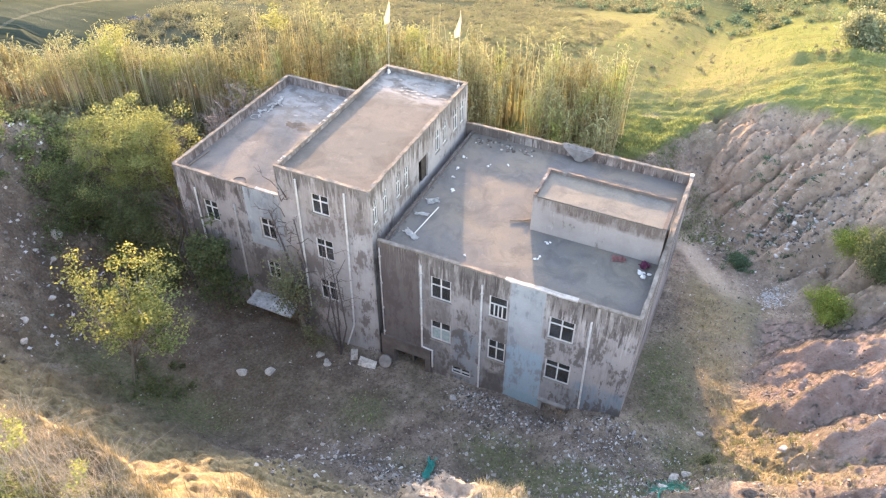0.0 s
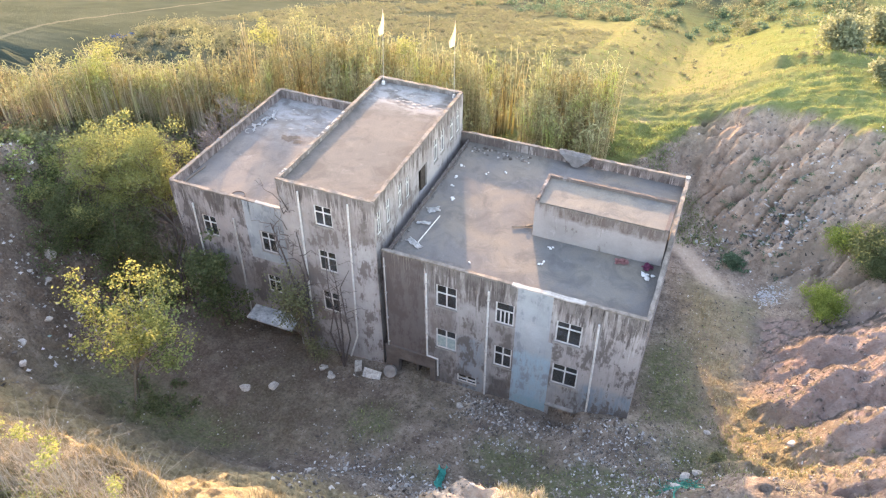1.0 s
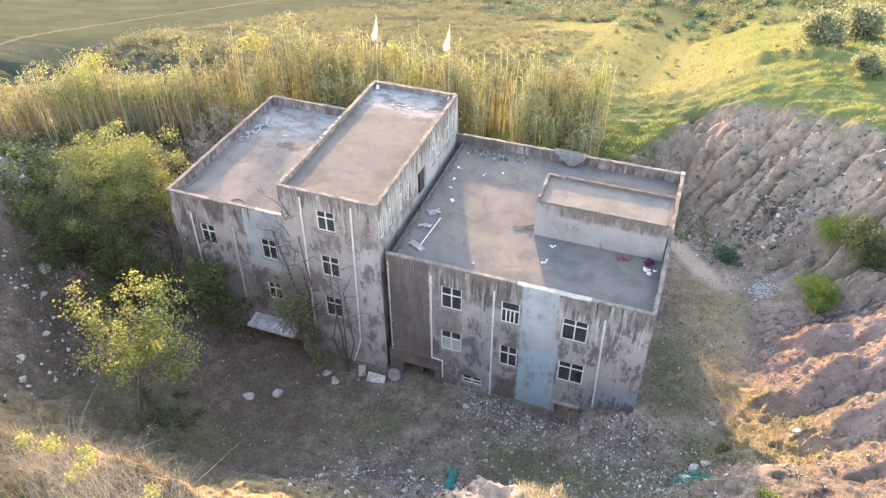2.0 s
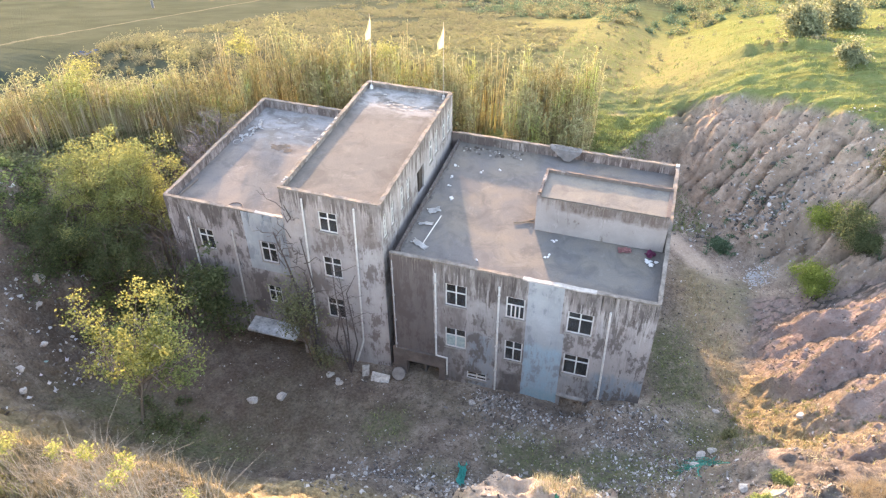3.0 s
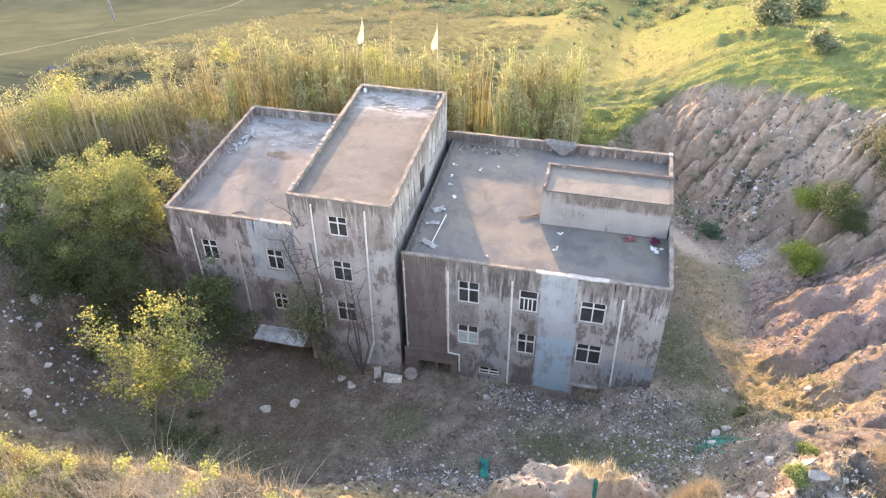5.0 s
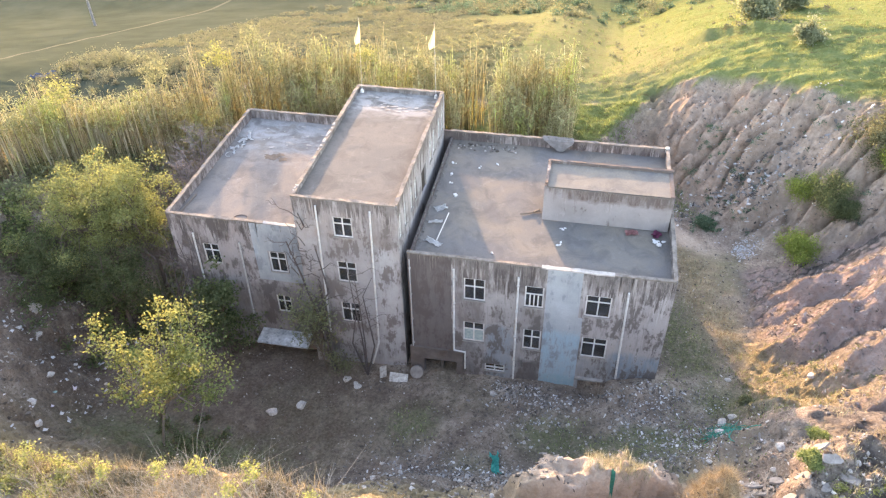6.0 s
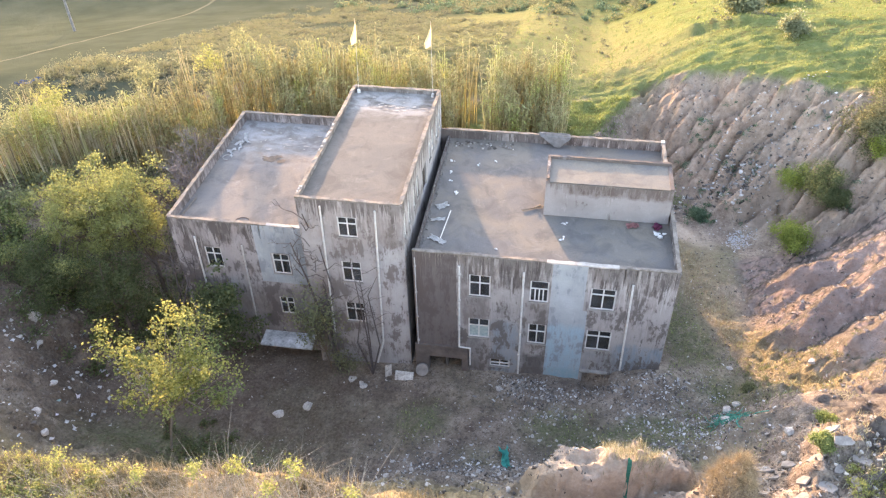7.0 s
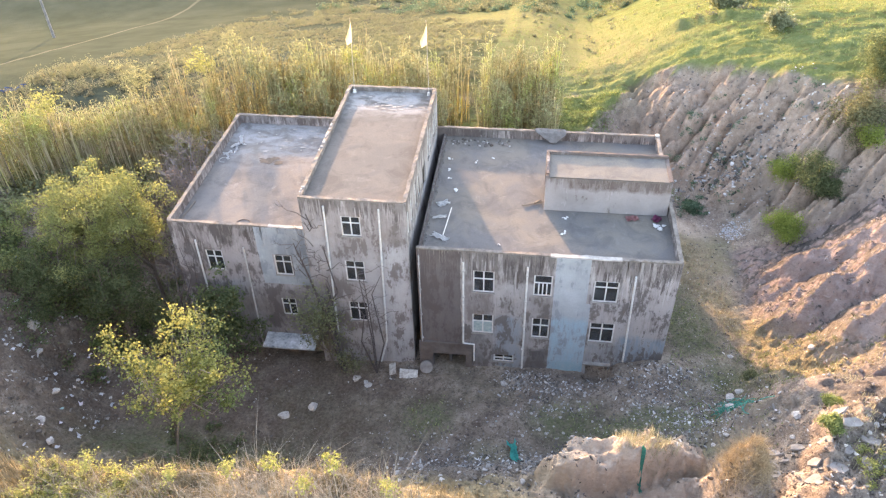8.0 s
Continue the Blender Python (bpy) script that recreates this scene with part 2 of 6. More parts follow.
def box(bm, x0, x1, y0, y1, z0, z1, bevel=0.0):
    r = bmesh.ops.create_cube(bm, size=1, matrix=Matrix.Translation(((x0 + x1) / 2, (y0 + y1) / 2, (z0 + z1) / 2)) @ Matrix.Diagonal((abs(x1 - x0), abs(y1 - y0), abs(z1 - z0), 1)))
    if bevel:
        es = list({e for v in r["verts"] for e in v.link_edges})
        bmesh.ops.bevel(bm, geom=es, offset=bevel, segments=1, affect="EDGES")
    return r["verts"]


def tube(bm, points, r0, r1=None, sides=8):
    """A tapering tube along points, closed at both ends."""
    r1 = r0 if r1 is None else r1
    pts = [Vector(q) for q in points]
    rings = []
    for i, q in enumerate(pts):
        d = (pts[min(i + 1, len(pts) - 1)] - pts[max(i - 1, 0)]).normalized()
        a = d.cross(Vector((0, 0, 1)) if abs(d.z) < 0.9 else Vector((1, 0, 0))).normalized()
        b = d.cross(a)
        r = r0 + (r1 - r0) * i / max(1, len(pts) - 1)
        rings.append([bm.verts.new(q + (a * math.cos(k * math.tau / sides) + b * math.sin(k * math.tau / sides)) * r) for k in range(sides)])
    for lo, hi in zip(rings, rings[1:]):
        for k in range(sides):
            bm.faces.new((lo[k], lo[(k + 1) % sides], hi[(k + 1) % sides], hi[k]))
    bm.faces.new(rings[0][::-1])
    bm.faces.new(rings[-1])


def hashed(i, j, seed):
    h = (i.astype(np.int64) * 374761393 + j.astype(np.int64) * 668265263 + seed * 974634721) & 0x7FFFFFFF
    h = ((h ^ (h >> 13)) * 1274126177) & 0x7FFFFFFF
    return ((h ^ (h >> 16)) & 0xFFFF) / 65535.0


def vnoise(x, y, seed=0):
    """Smooth value noise, 0 to 1."""
    i, j = np.floor(x), np.floor(y)
    u, v = x - i, y - j
    u, v = u * u * u * (u * (u * 6 - 15) + 10), v * v * v * (v * (v * 6 - 15) + 10)
    a, b = hashed(i, j, seed), hashed(i + 1, j, seed)
    c, d = hashed(i, j + 1, seed), hashed(i + 1, j + 1, seed)
    return (a * (1 - u) + b * u) * (1 - v) + (c * (1 - u) + d * u) * v


def fbm(x, y, octaves=4, seed=0):
    s, amp, tot = 0, 1.0, 0
    for o in range(octaves):
        s, tot = s + amp * vnoise(x * 2**o, y * 2**o, seed + o), tot + amp
        amp *= 0.5
    return s / tot


def smax(a, b, k):
    h = np.clip(0.5 + 0.5 * (a - b) / k, 0, 1)
    return b * (1 - h) + a * h + k * h * (1 - h)


def smin(a, b, k):
    return -smax(-a, -b, k)


def heap(x, y, cx, cy, sx, sy, h, turn=0.0, flat=2.0):
    c, s = math.cos(radians(turn)), math.sin(radians(turn))
    u, v = ((x - cx) * c + (y - cy) * s) / sx, (-(x - cx) * s + (y - cy) * c) / sy
    return h * np.exp(-((u * u + v * v) ** (flat / 2)))


def bluff(x, y, cx, cy, sx, sy, h, turn=0.0):
    """A flat-topped block of earth with crumbling steep sides."""
    c, s = math.cos(radians(turn)), math.sin(radians(turn))
    wx, wy = 0.9 * (fbm(x / 0.9, y / 0.9, 3, 131) - 0.5), 0.9 * (fbm(x / 0.9, y / 0.9, 3, 132) - 0.5)
    u, v = ((x - cx) * c + (y - cy) * s + wx) / sx, (-(x - cx) * s + (y - cy) * c + wy) / sy
    k = np.clip((1.15 - (u ** 4 + v ** 4) ** 0.25) / 0.30, 0, 1)
    return h * (0.75 * k ** 0.8 + 0.25 * np.clip(k * 3 - 1, 0, 1)) + 0.5 * k * (fbm(x / 0.8, y / 0.8, 3, 133) - 0.5)


# ---- the ground: a pit dug round the building ----
def shape(x, y):
    """Height and the masks of soil kinds, for arrays of x and y."""
    floor = np.interp(x, [-22, -13, -8, -4.6, -2.5, 0], [-3.38, -2.4, -2.15, -2.05, -1.2, -0.85]) - 0.05 * np.clip(y, 0, 18) * np.clip((x + 6) / 6, 0, 1) + 0.33 * np.clip(x - 6, 0, 30) * np.clip((y - 2) / 4, 0, 1) - 0.6 * np.clip(y - 30, 0, 40)
    # bank on the near side
    foot = np.interp(x, [-34, -30, -26, -20, -12, -5, 0, 2, 3.6, 4.9, 6, 8], [-6, -6.4, -7.3, -8.4, -7.4, -6.0, -4.6, -3.7, -2.0, -0.3, 0.2, 0.3])
    steep = np.interp(x, [-30, -26, -12, -5, 0, 3, 5, 8], [0.85, 0.9, 1.25, 1.0, 0.78, 0.78, 0.9, 1.0])
    top = np.interp(x, [-40, -17, -15, -12, -10.9, -9.4, -6, 0, 10], [13.0, 12.8, 13.1, 13.4, 12.9, 9.4, 8.2, 7.5, 8.5])
    cliff = np.interp(x, [-40, -14, -10, -2], [4.6, 4.0, 2.6, 0.0]) * np.clip(-17.3 - 0.7 * np.clip((x + 13.5) / 2, 0, 1) - y, 0, 20)
    near = smin(floor + steep * (foot - y) + cliff, top + 0.08 * (-20 - y), 0.5)
    # bank on the left
    rise_l = -3.4 + 1.1 * (-33.9 - x + 0.75 * np.clip(-3 - y, 0, 30))
    left = smin(rise_l, np.interp(y, [-14, -2, 6, 14, 26, 45, 70], [9, 7.5, 3.2, 2.0, -0.5, -9.0, -20.0]), 1.5)
    # clay mounds on the right
    v = y + 0.9 * (fbm(x / 3.6, y / 3.6, 3, 31) - 0.5) + 0.35 * (fbm(x / 0.7, y / 0.7, 3, 32) - 0.5)
    right = -1.25 + 0.72 * (x - 5.9) + 0.32 * np.clip(3.5 - y, 0, 12) - 0.20 * np.clip(y - 4, 0, 20) - 0.55 * np.clip(y - 9.0 - 0.3 * (x - 7), 0, 20)
    for rim, lie, tip, high, back in ((7.5, 0.02, 6.3, 1.7, 2.0), (3.5, 0.24, 5.2, 1.85, 2.2), (-0.2, 0.22, 7.2, 1.85, 2.1), (-3.6, 0.05, 5.0, 1.1, 2.2)):
        s = rim + lie * (x - 7) - v
        edge = np.where(s < 0, np.clip(1 + s / back, 0, 1), np.clip(1 - s / (0.95 + 0.35 * high), 0, 1) ** 1.15)
        right = right + high * edge * np.clip((x - tip) / 3.0, 0, 1) ** 0.75 * (0.85 + 0.3 * fbm(x / 2.2, y / 2.2, 2, 33))
    right = smin(right, 9.0, 1.0)
    # slope and plateau at the back
    plateau = np.interp(x, [-60, -12, -6, -4, -2, 0, 4, 8, 12, 20], [1.0, 1.4, 1.4, 1.6, 2.3, 3.2, 5.3, 6.6, 7.4, 8.4]) - (0.10 + 0.16 * np.clip((x + 14) / 12, 0, 1)) * np.clip(y - 32, 0, 29) - 0.08 * np.clip(y - 61, 0, 60)
    plateau = smax(plateau, -6.5 + 0 * x, 2.0)
    # the field beyond the reeds falls away
    fall = smax(-0.28 * (y - 40 - 0.3 * (x + 25)), -16 + 0 * x, 3.0)
    west = smin(np.interp(x, [-60, -12], [1.0, 1.4]), fall, 1.5)
    plateau = west + (plateau - west) * np.clip((x + 12) / 8, 0, 1)
    d = (x - 5.5) * 0.753 + (y - 15.0) * 0.659 + 1.3 * np.clip(-x, 0, 6) * np.clip((y - 18) / 4, 0, 1)
    wob = 1.2 * (fbm(x / 5, y / 5, 3, 5) - 0.5)
    bank = -1.7 + 1.06 * (d + wob)
    slope_l = -3.0 + 0.95 * (y - 15.5)
    behind = np.where(x > -4, bank, np.where(x < -10, slope_l, bank * (x + 10) / 6 + slope_l * (-4 - x) / 6))
    behind = smin(behind, plateau, 0.7)
    # gullies down the far bank
    along = -0.5 * (x - 5.5) + 0.87 * (y - 15.0)
    down = 0.87 * (x - 5.5) + 0.5 * (y - 15.0)
    on_bank = np.clip((behind + 1.2) / 1.2, 0, 1) * np.clip((plateau - behind) / 0.9, 0, 1) * np.clip((x + 3) / 4, 0, 1)
    gully = np.abs(fbm(along / 2.0 + 0.8 * fbm(x / 2.2, y / 2.2, 2, 3), down / 7.0, 3, 11) * 2 - 1) ** 0.8 + 0.45 * np.abs(fbm(along / 0.75 + 0.4 * fbm(x, y, 2, 4), down / 4.0, 2, 12) * 2 - 1)
    behind = behind + on_bank * (3.3 * np.minimum(gully - 0.42, 0.06 + 0.13 * np.clip(plateau - behind, 0, 6)) + 1.3 * (fbm(x * 1.2, y * 1.2, 4, 9) - 0.5) - 0.45 * np.clip(0.12 - np.abs(fbm(along / 0.9 + 0.5 * fbm(x, y, 2, 7), down / 2.2, 3, 8) - 0.5), 0, 1) / 0.12)
    behind = behind + on_bank * 0.5 * (fbm(x * 1.9, y * 1.9, 3, 48) - 0.5)
    z = smax(smax(floor, near, 0.8), smax(left, right, 0.6), 0.8)
    z = smax(z, behind, 0.9)
    # heaps of earth and rubble
    z = z + bluff(x, y, -3.7, -10.6, 3.5, 1.0, 2.0, 13) + heap(x, y, -4.2, -10.3, 3.6, 1.6, 0.6) - heap(x, y, -3.6, -13.8, 3.0, 1.6, 2.0) + heap(x, y, 0.6, -12.3, 1.1, 1.2, 2.9, 0, 4)
    z = z + heap(x, y, 3.0, -6.2, 1.6, 1.0, 0.6, 10) + heap(x, y, -0.4, -0.9, 1.6, 1.0, 0.75) + heap(x, y, -7.2, -1.4, 1.6, 1.0, 0.35) - heap(x, y, -3.6, -0.3, 0.8, 0.7, 0.7, 0, 4)
    z = z + heap(x, y, 5.2, -1.8, 1.0, 0.7, 0.6, 0, 3) + heap(x, y, 8.2, -9.6, 1.5, 1.3, 1.0, 0, 3) + heap(x, y, 3.0, -6.0, 1.5, 0.9, 0.5, 15, 3)
    # lumps
    wild = np.clip((np.abs(z - floor) - 0.2) / 1.5, 0, 1) * np.clip((70 - y) / 40, 0.1, 1) * np.clip((y + 19) / 3 + np.clip((x + 15) / 3, 0, 1), 0.4, 1) * (1 - 0.85 * np.clip((-x - 26) / 6, 0, 1) * np.clip((y - 18) / 5, 0, 1)) * (1 - 0.85 * np.clip((behind - plateau + 0.5) / 0.4, 0, 1) * np.clip((y - 19) / 2, 0, 1))
    clay = np.clip((right - smax(near, behind, 0.3) + 0.8) / 0.8, 0, 1) * np.clip((x - 5.0) / 1.5, 0, 1)
    calm = 1 - 0.5 * np.clip(on_bank + 0.5 * clay, 0, 1)
    z = z + (0.25 + 1.3 * wild * calm) * (fbm(x / 2.6, y / 2.6, 4, 21) - 0.5) + (0.18 + 0.8 * wild * calm) * (fbm(x * 1.1, y * 1.1, 3, 41) - 0.5)
    z = z + clay * (0.42 * (np.abs(fbm(x / 1.0 + v / 3.0, v / 3.0, 3, 51) * 2 - 1) - 0.3) + 0.22 * (fbm(x * 1.6, y * 1.6, 3, 52) - 0.5) - 0.16 * np.clip(0.10 - np.abs(fbm(x / 1.6 + y / 4, v / 2.5, 3, 53) - 0.5), 0, 1) / 0.10)
    z = z + clay * (0.45 * (fbm(x * 1.3, v * 2.0, 4, 54) - 0.5) + 0.22 * (fbm(x * 3.1, v * 3.1, 2, 55) - 0.5))
    # clods, runnels and broken ledges
    bare = np.clip(0.16 + wild + clay + on_bank, 0, 1) * calm * (1 + 0.5 * np.clip((-6 - y) / 3, 0, 1) * np.clip((y + 17) / 2, 0, 1)) * np.clip((60 - y) / 20, 0, 1) * (1 - 0.9 * np.clip((behind - plateau + 0.5) / 0.4, 0, 1) * np.clip((y - 19) / 2, 0, 1))
    step = fbm(x / 1.1 + 0.4 * fbm(x, y, 2, 44), y / 1.1, 3, 45) * 5
    ledge = np.floor(step) + np.clip((step % 1 - 0.5) / 0.3, 0, 1)
    z = z + bare * (0.20 * (ledge - step) + 0.30 * (fbm(x * 2.3, y * 2.3, 3, 46) - 0.5) - 0.10 * np.clip(0.1 - np.abs(fbm(x / 0.7, y / 0.7, 3, 47) - 0.5), 0, 1) / 0.1)
    # turf: long low folds on the plateau
    turf = np.clip((behind - plateau + 0.5) / 0.4, 0, 1) * np.clip((y - 19) / 2, 0, 1)
    z = z + turf * (0.26 * (np.abs(fbm(x / 4.5 + y / 9, y / 1.5, 3, 61) * 2 - 1) - 0.3) + 0.18 * (fbm(x / 1.2, y / 0.6, 2, 62) - 0.5)) * np.clip((60 - y) / 20, 0.2, 1) * np.clip((x + 32) / 8, 0.06, 1)
    # a low broken ledge across the meadow
    past = y - (34.8 - 0.42 * (x - 4.0) + 1.2 * (fbm(x / 2.0, y / 2.0, 2, 63) - 0.5))
    z = z + 0.9 * np.clip(past / 0.5, 0, 1) * np.clip(1 - past / 7.0, 0, 1) * np.clip((x - 2.0) / 2.0, 0, 1) * np.clip((10.5 - x) / 2.0, 0, 1)
    return z, turf, clay, on_bank


def ground_z(x, y):
    return float(shape(np.array([float(x)]), np.array([float(y)]))[0][0])


def steps(lo, hi, fine, far):
    mid = np.arange(lo, hi + fine / 2, fine)
    out, d = [], fine
    while not out or out[-1] < far:
        d *= 1.13
        out.append((out[-1] if out else 0) + d)
    out = np.array(out)
    return np.concatenate([lo - out[::-1], mid, hi + out])


gx, gy = steps(-44, 16, 0.13, 1800), steps(-24, 30, 0.13, 1800)
X, Y = np.meshgrid(gx, gy)
Z, TURF, CLAY, BANK = shape(X, Y)
nx, ny = len(gx), len(gy)
idx = np.arange(nx * ny).reshape(ny, nx)
quads = np.stack([idx[:-1, :-1], idx[:-1, 1:], idx[1:, 1:], idx[1:, :-1]], -1).reshape(-1, 4)

M_GROUND, nt, p = start("ground_soil", 1.0)
p.inputs["Specular IOR Level"].default_value = 0.0
v = mapped(nt)
n_big, n_mid, n_fine, n_grit = noise_tex(nt, v, 0.16, 6), noise_tex(nt, v, 0.9, 8, 0.65), noise_tex(nt, v, 6.0, 6, 0.7), noise_tex(nt, v, 2.2, 10, 0.75)
soil = ramp(nt, n_mid, [(0.32, (0.16, 0.131, 0.112)), (0.5, (0.315, 0.262, 0.217)), (0.68, (0.47, 0.405, 0.345))])
soil = mix(nt, ramp(nt, noise_tex(nt, v, 0.32, 5, 0.6, 0.7), [(0.42, (0.55, 0.55, 0.55)), (0.56, (0, 0, 0))]), soil, (0.15, 0.122, 0.112))
grit = ramp(nt, n_fine, [(0.58, (0, 0, 0)), (0.68, (0.75, 0.75, 0.75))])
soil = mix(nt, grit, soil, (0.50, 0.47, 0.44))
soil = mix(nt, ramp(nt, noise_tex(nt, v, 9.0, 5, 0.7), [(0.36, (0.85, 0.85, 0.85)), (0.45, (0, 0, 0))]), soil, (0.07, 0.058, 0.05))
soil = mix(nt, ramp(nt, noise_tex(nt, v, 3.3, 8, 0.75, 0.5), [(0.38, (0.8, 0.8, 0.8)), (0.48, (0, 0, 0))]), soil, (0.085, 0.068, 0.06))
# darker brown soil over the left part of the pit floor
dark_soil = math_node(nt, "MULTIPLY", attr(nt, "dark_soil"), ramp(nt, n_mid, [(0.40, (1, 1, 1)), (0.66, (0.6, 0.6, 0.6))]))
soil = mix(nt, dark_soil, soil, ramp(nt, n_fine, [(0.35, (0.09, 0.07, 0.057)), (0.65, (0.18, 0.143, 0.118))]))
moss = math_node(nt, "MULTIPLY", attr(nt, "moss"), ramp(nt, n_grit, [(0.34, (0, 0, 0)), (0.52, (0.9, 0.9, 0.9))]))
soil = mix(nt, moss, soil, ramp(nt, n_fine, [(0.35, (0.085, 0.098, 0.055)), (0.65, (0.19, 0.20, 0.118))]))
bank_c = ramp(nt, n_grit, [(0.36, (0.17, 0.135, 0.11)), (0.46, (0.35, 0.262, 0.208)), (0.58, (0.46, 0.358, 0.290)), (0.74, (0.59, 0.495, 0.42))])
bank_c = mix(nt, ramp(nt, n_mid, [(0.40, (0.6, 0.6, 0.6)), (0.55, (0, 0, 0))]), bank_c, (0.29, 0.238, 0.20))
col = mix(nt, attr(nt, "bank"), soil, bank_c)
clay_c = ramp(nt, n_grit, [(0.32, (0.19, 0.135, 0.118)), (0.44, (0.30, 0.222, 0.200)), (0.57, (0.38, 0.292, 0.266)), (0.72, (0.47, 0.39, 0.365))])
clay_c = mix(nt, ramp(nt, noise_tex(nt, mapped(nt, (0.5, 1.2, 1.6)), 1.0, 6, 0.65, 0.6), [(0.42, (0, 0, 0)), (0.6, (0.7, 0.7, 0.7))]), clay_c, (0.33, 0.27, 0.25))
col = mix(nt, attr(nt, "clay"), col, clay_c)
# dark grey that holds down sunlight on sunward clay and the near right bank
sun_tone_c = ramp(nt, n_grit, [(0.34, (0.055, 0.050, 0.047)), (0.48, (0.11, 0.099, 0.094)), (0.66, (0.19, 0.175, 0.166))])
col = mix(nt, attr(nt, "sun_tone"), col, sun_tone_c)
dry_c = ramp(nt, n_grit, [(0.34, (0.12, 0.098, 0.06)), (0.48, (0.225, 0.188, 0.118)), (0.66, (0.34, 0.292, 0.195))])
col = mix(nt, math_node(nt, "MULTIPLY", attr(nt, "dry"), ramp(nt, n_mid, [(0.28, (0, 0, 0)), (0.46, (1, 1, 1))])), col, dry_c)
# pale path colour, also on the mound and, in place of light, on shaded soil
col = mix(nt, math_node(nt, "MULTIPLY", attr(nt, "path"), 0.7), col, ramp(nt, n_fine, [(0.35, (0.47, 0.39, 0.32)), (0.65, (0.60, 0.51, 0.43))]))
turf_c = ramp(nt, n_grit, [(0.28, (0.105, 0.138, 0.055)), (0.5, (0.155, 0.188, 0.078)), (0.72, (0.21, 0.235, 0.115))])
turf_c = mix(nt, ramp(nt, noise_tex(nt, mapped(nt, (0.22, 1.1, 0.5)), 1.0, 5, 0.6, 0.8), [(0.38, (0.6, 0.6, 0.6)), (0.50, (0, 0, 0))]), turf_c, (0.135, 0.14, 0.05))
far_c = ramp(nt, n_big, [(0.35, (0.056, 0.070, 0.052)), (0.65, (0.078, 0.093, 0.071))])
sep = nt.nodes.new("ShaderNodeSeparateXYZ")
nt.links.new(v, sep.inputs[0])
for tx, ty, lie, half in ((-65.8, 40.0, -0.01, 0.28),):
    off = math_node(nt, "SUBTRACT", math_node(nt, "SUBTRACT", sep.outputs[0], tx), math_node(nt, "MULTIPLY", math_node(nt, "SUBTRACT", sep.outputs[1], ty), lie))
    off = math_node(nt, "ABSOLUTE", math_node(nt, "ADD", off, math_node(nt, "MULTIPLY", math_node(nt, "SUBTRACT", n_big, 0.5), 0.6)))
    far_c = mix(nt, math_node(nt, "MULTIPLY", math_node(nt, "LESS_THAN", off, half), 0.35), far_c, (0.22, 0.22, 0.17))
turf_c = mix(nt, math_node(nt, "MULTIPLY", attr(nt, "straw"), ramp(nt, n_mid, [(0.3, (0.4, 0.4, 0.4)), (0.6, (1, 1, 1))])), turf_c, (0.185, 0.188, 0.10))
# thin bare lips where the sod has crept
lip = math_node(nt, "ABSOLUTE", math_node(nt, "SUBTRACT", noise_tex(nt, mapped(nt, (0.16, 0.9, 0.5)), 1.0, 4, 0.55, 0.8), 0.5))
lip = math_node(nt, "MULTIPLY", ramp(nt, lip, [(0.0, (0.8, 0.8, 0.8)), (0.022, (0, 0, 0))]), ramp(nt, n_mid, [(0.42, (0, 0, 0)), (0.52, (1, 1, 1))]))
turf_c = mix(nt, lip, turf_c, (0.115, 0.09, 0.05))
turf_c = mix(nt, attr(nt, "field"), turf_c, far_c)
peb = nt.nodes.new("ShaderNodeTexVoronoi")
peb.inputs["Scale"].default_value = 7.0
nt.links.new(v, peb.inputs["Vector"])
hue = nt.nodes.new("ShaderNodeSeparateColor")
nt.links.new(peb.outputs["Color"], hue.inputs[0])
pick = math_node(nt, "MULTIPLY", math_node(nt, "GREATER_THAN", hue.outputs[0], 0.86), math_node(nt, "LESS_THAN", peb.outputs["Distance"], 0.34))
pick = math_node(nt, "MULTIPLY", pick, ramp(nt, noise_tex(nt, v, 0.55, 6, 0.7), [(0.50, (0, 0, 0)), (0.60, (1, 1, 1))]))
col = mix(nt, pick, col, ramp(nt, hue.outputs[1], [(0.0, (0.20, 0.18, 0.165)), (0.7, (0.40, 0.375, 0.355)), (1.0, (0.62, 0.60, 0.58))]))
col = mix(nt, attr(nt, "turf"), col, turf_c)
nt.links.new(col, p.inputs["Base Color"])
bump(nt, p, n_fine, 0.9, 0.18)

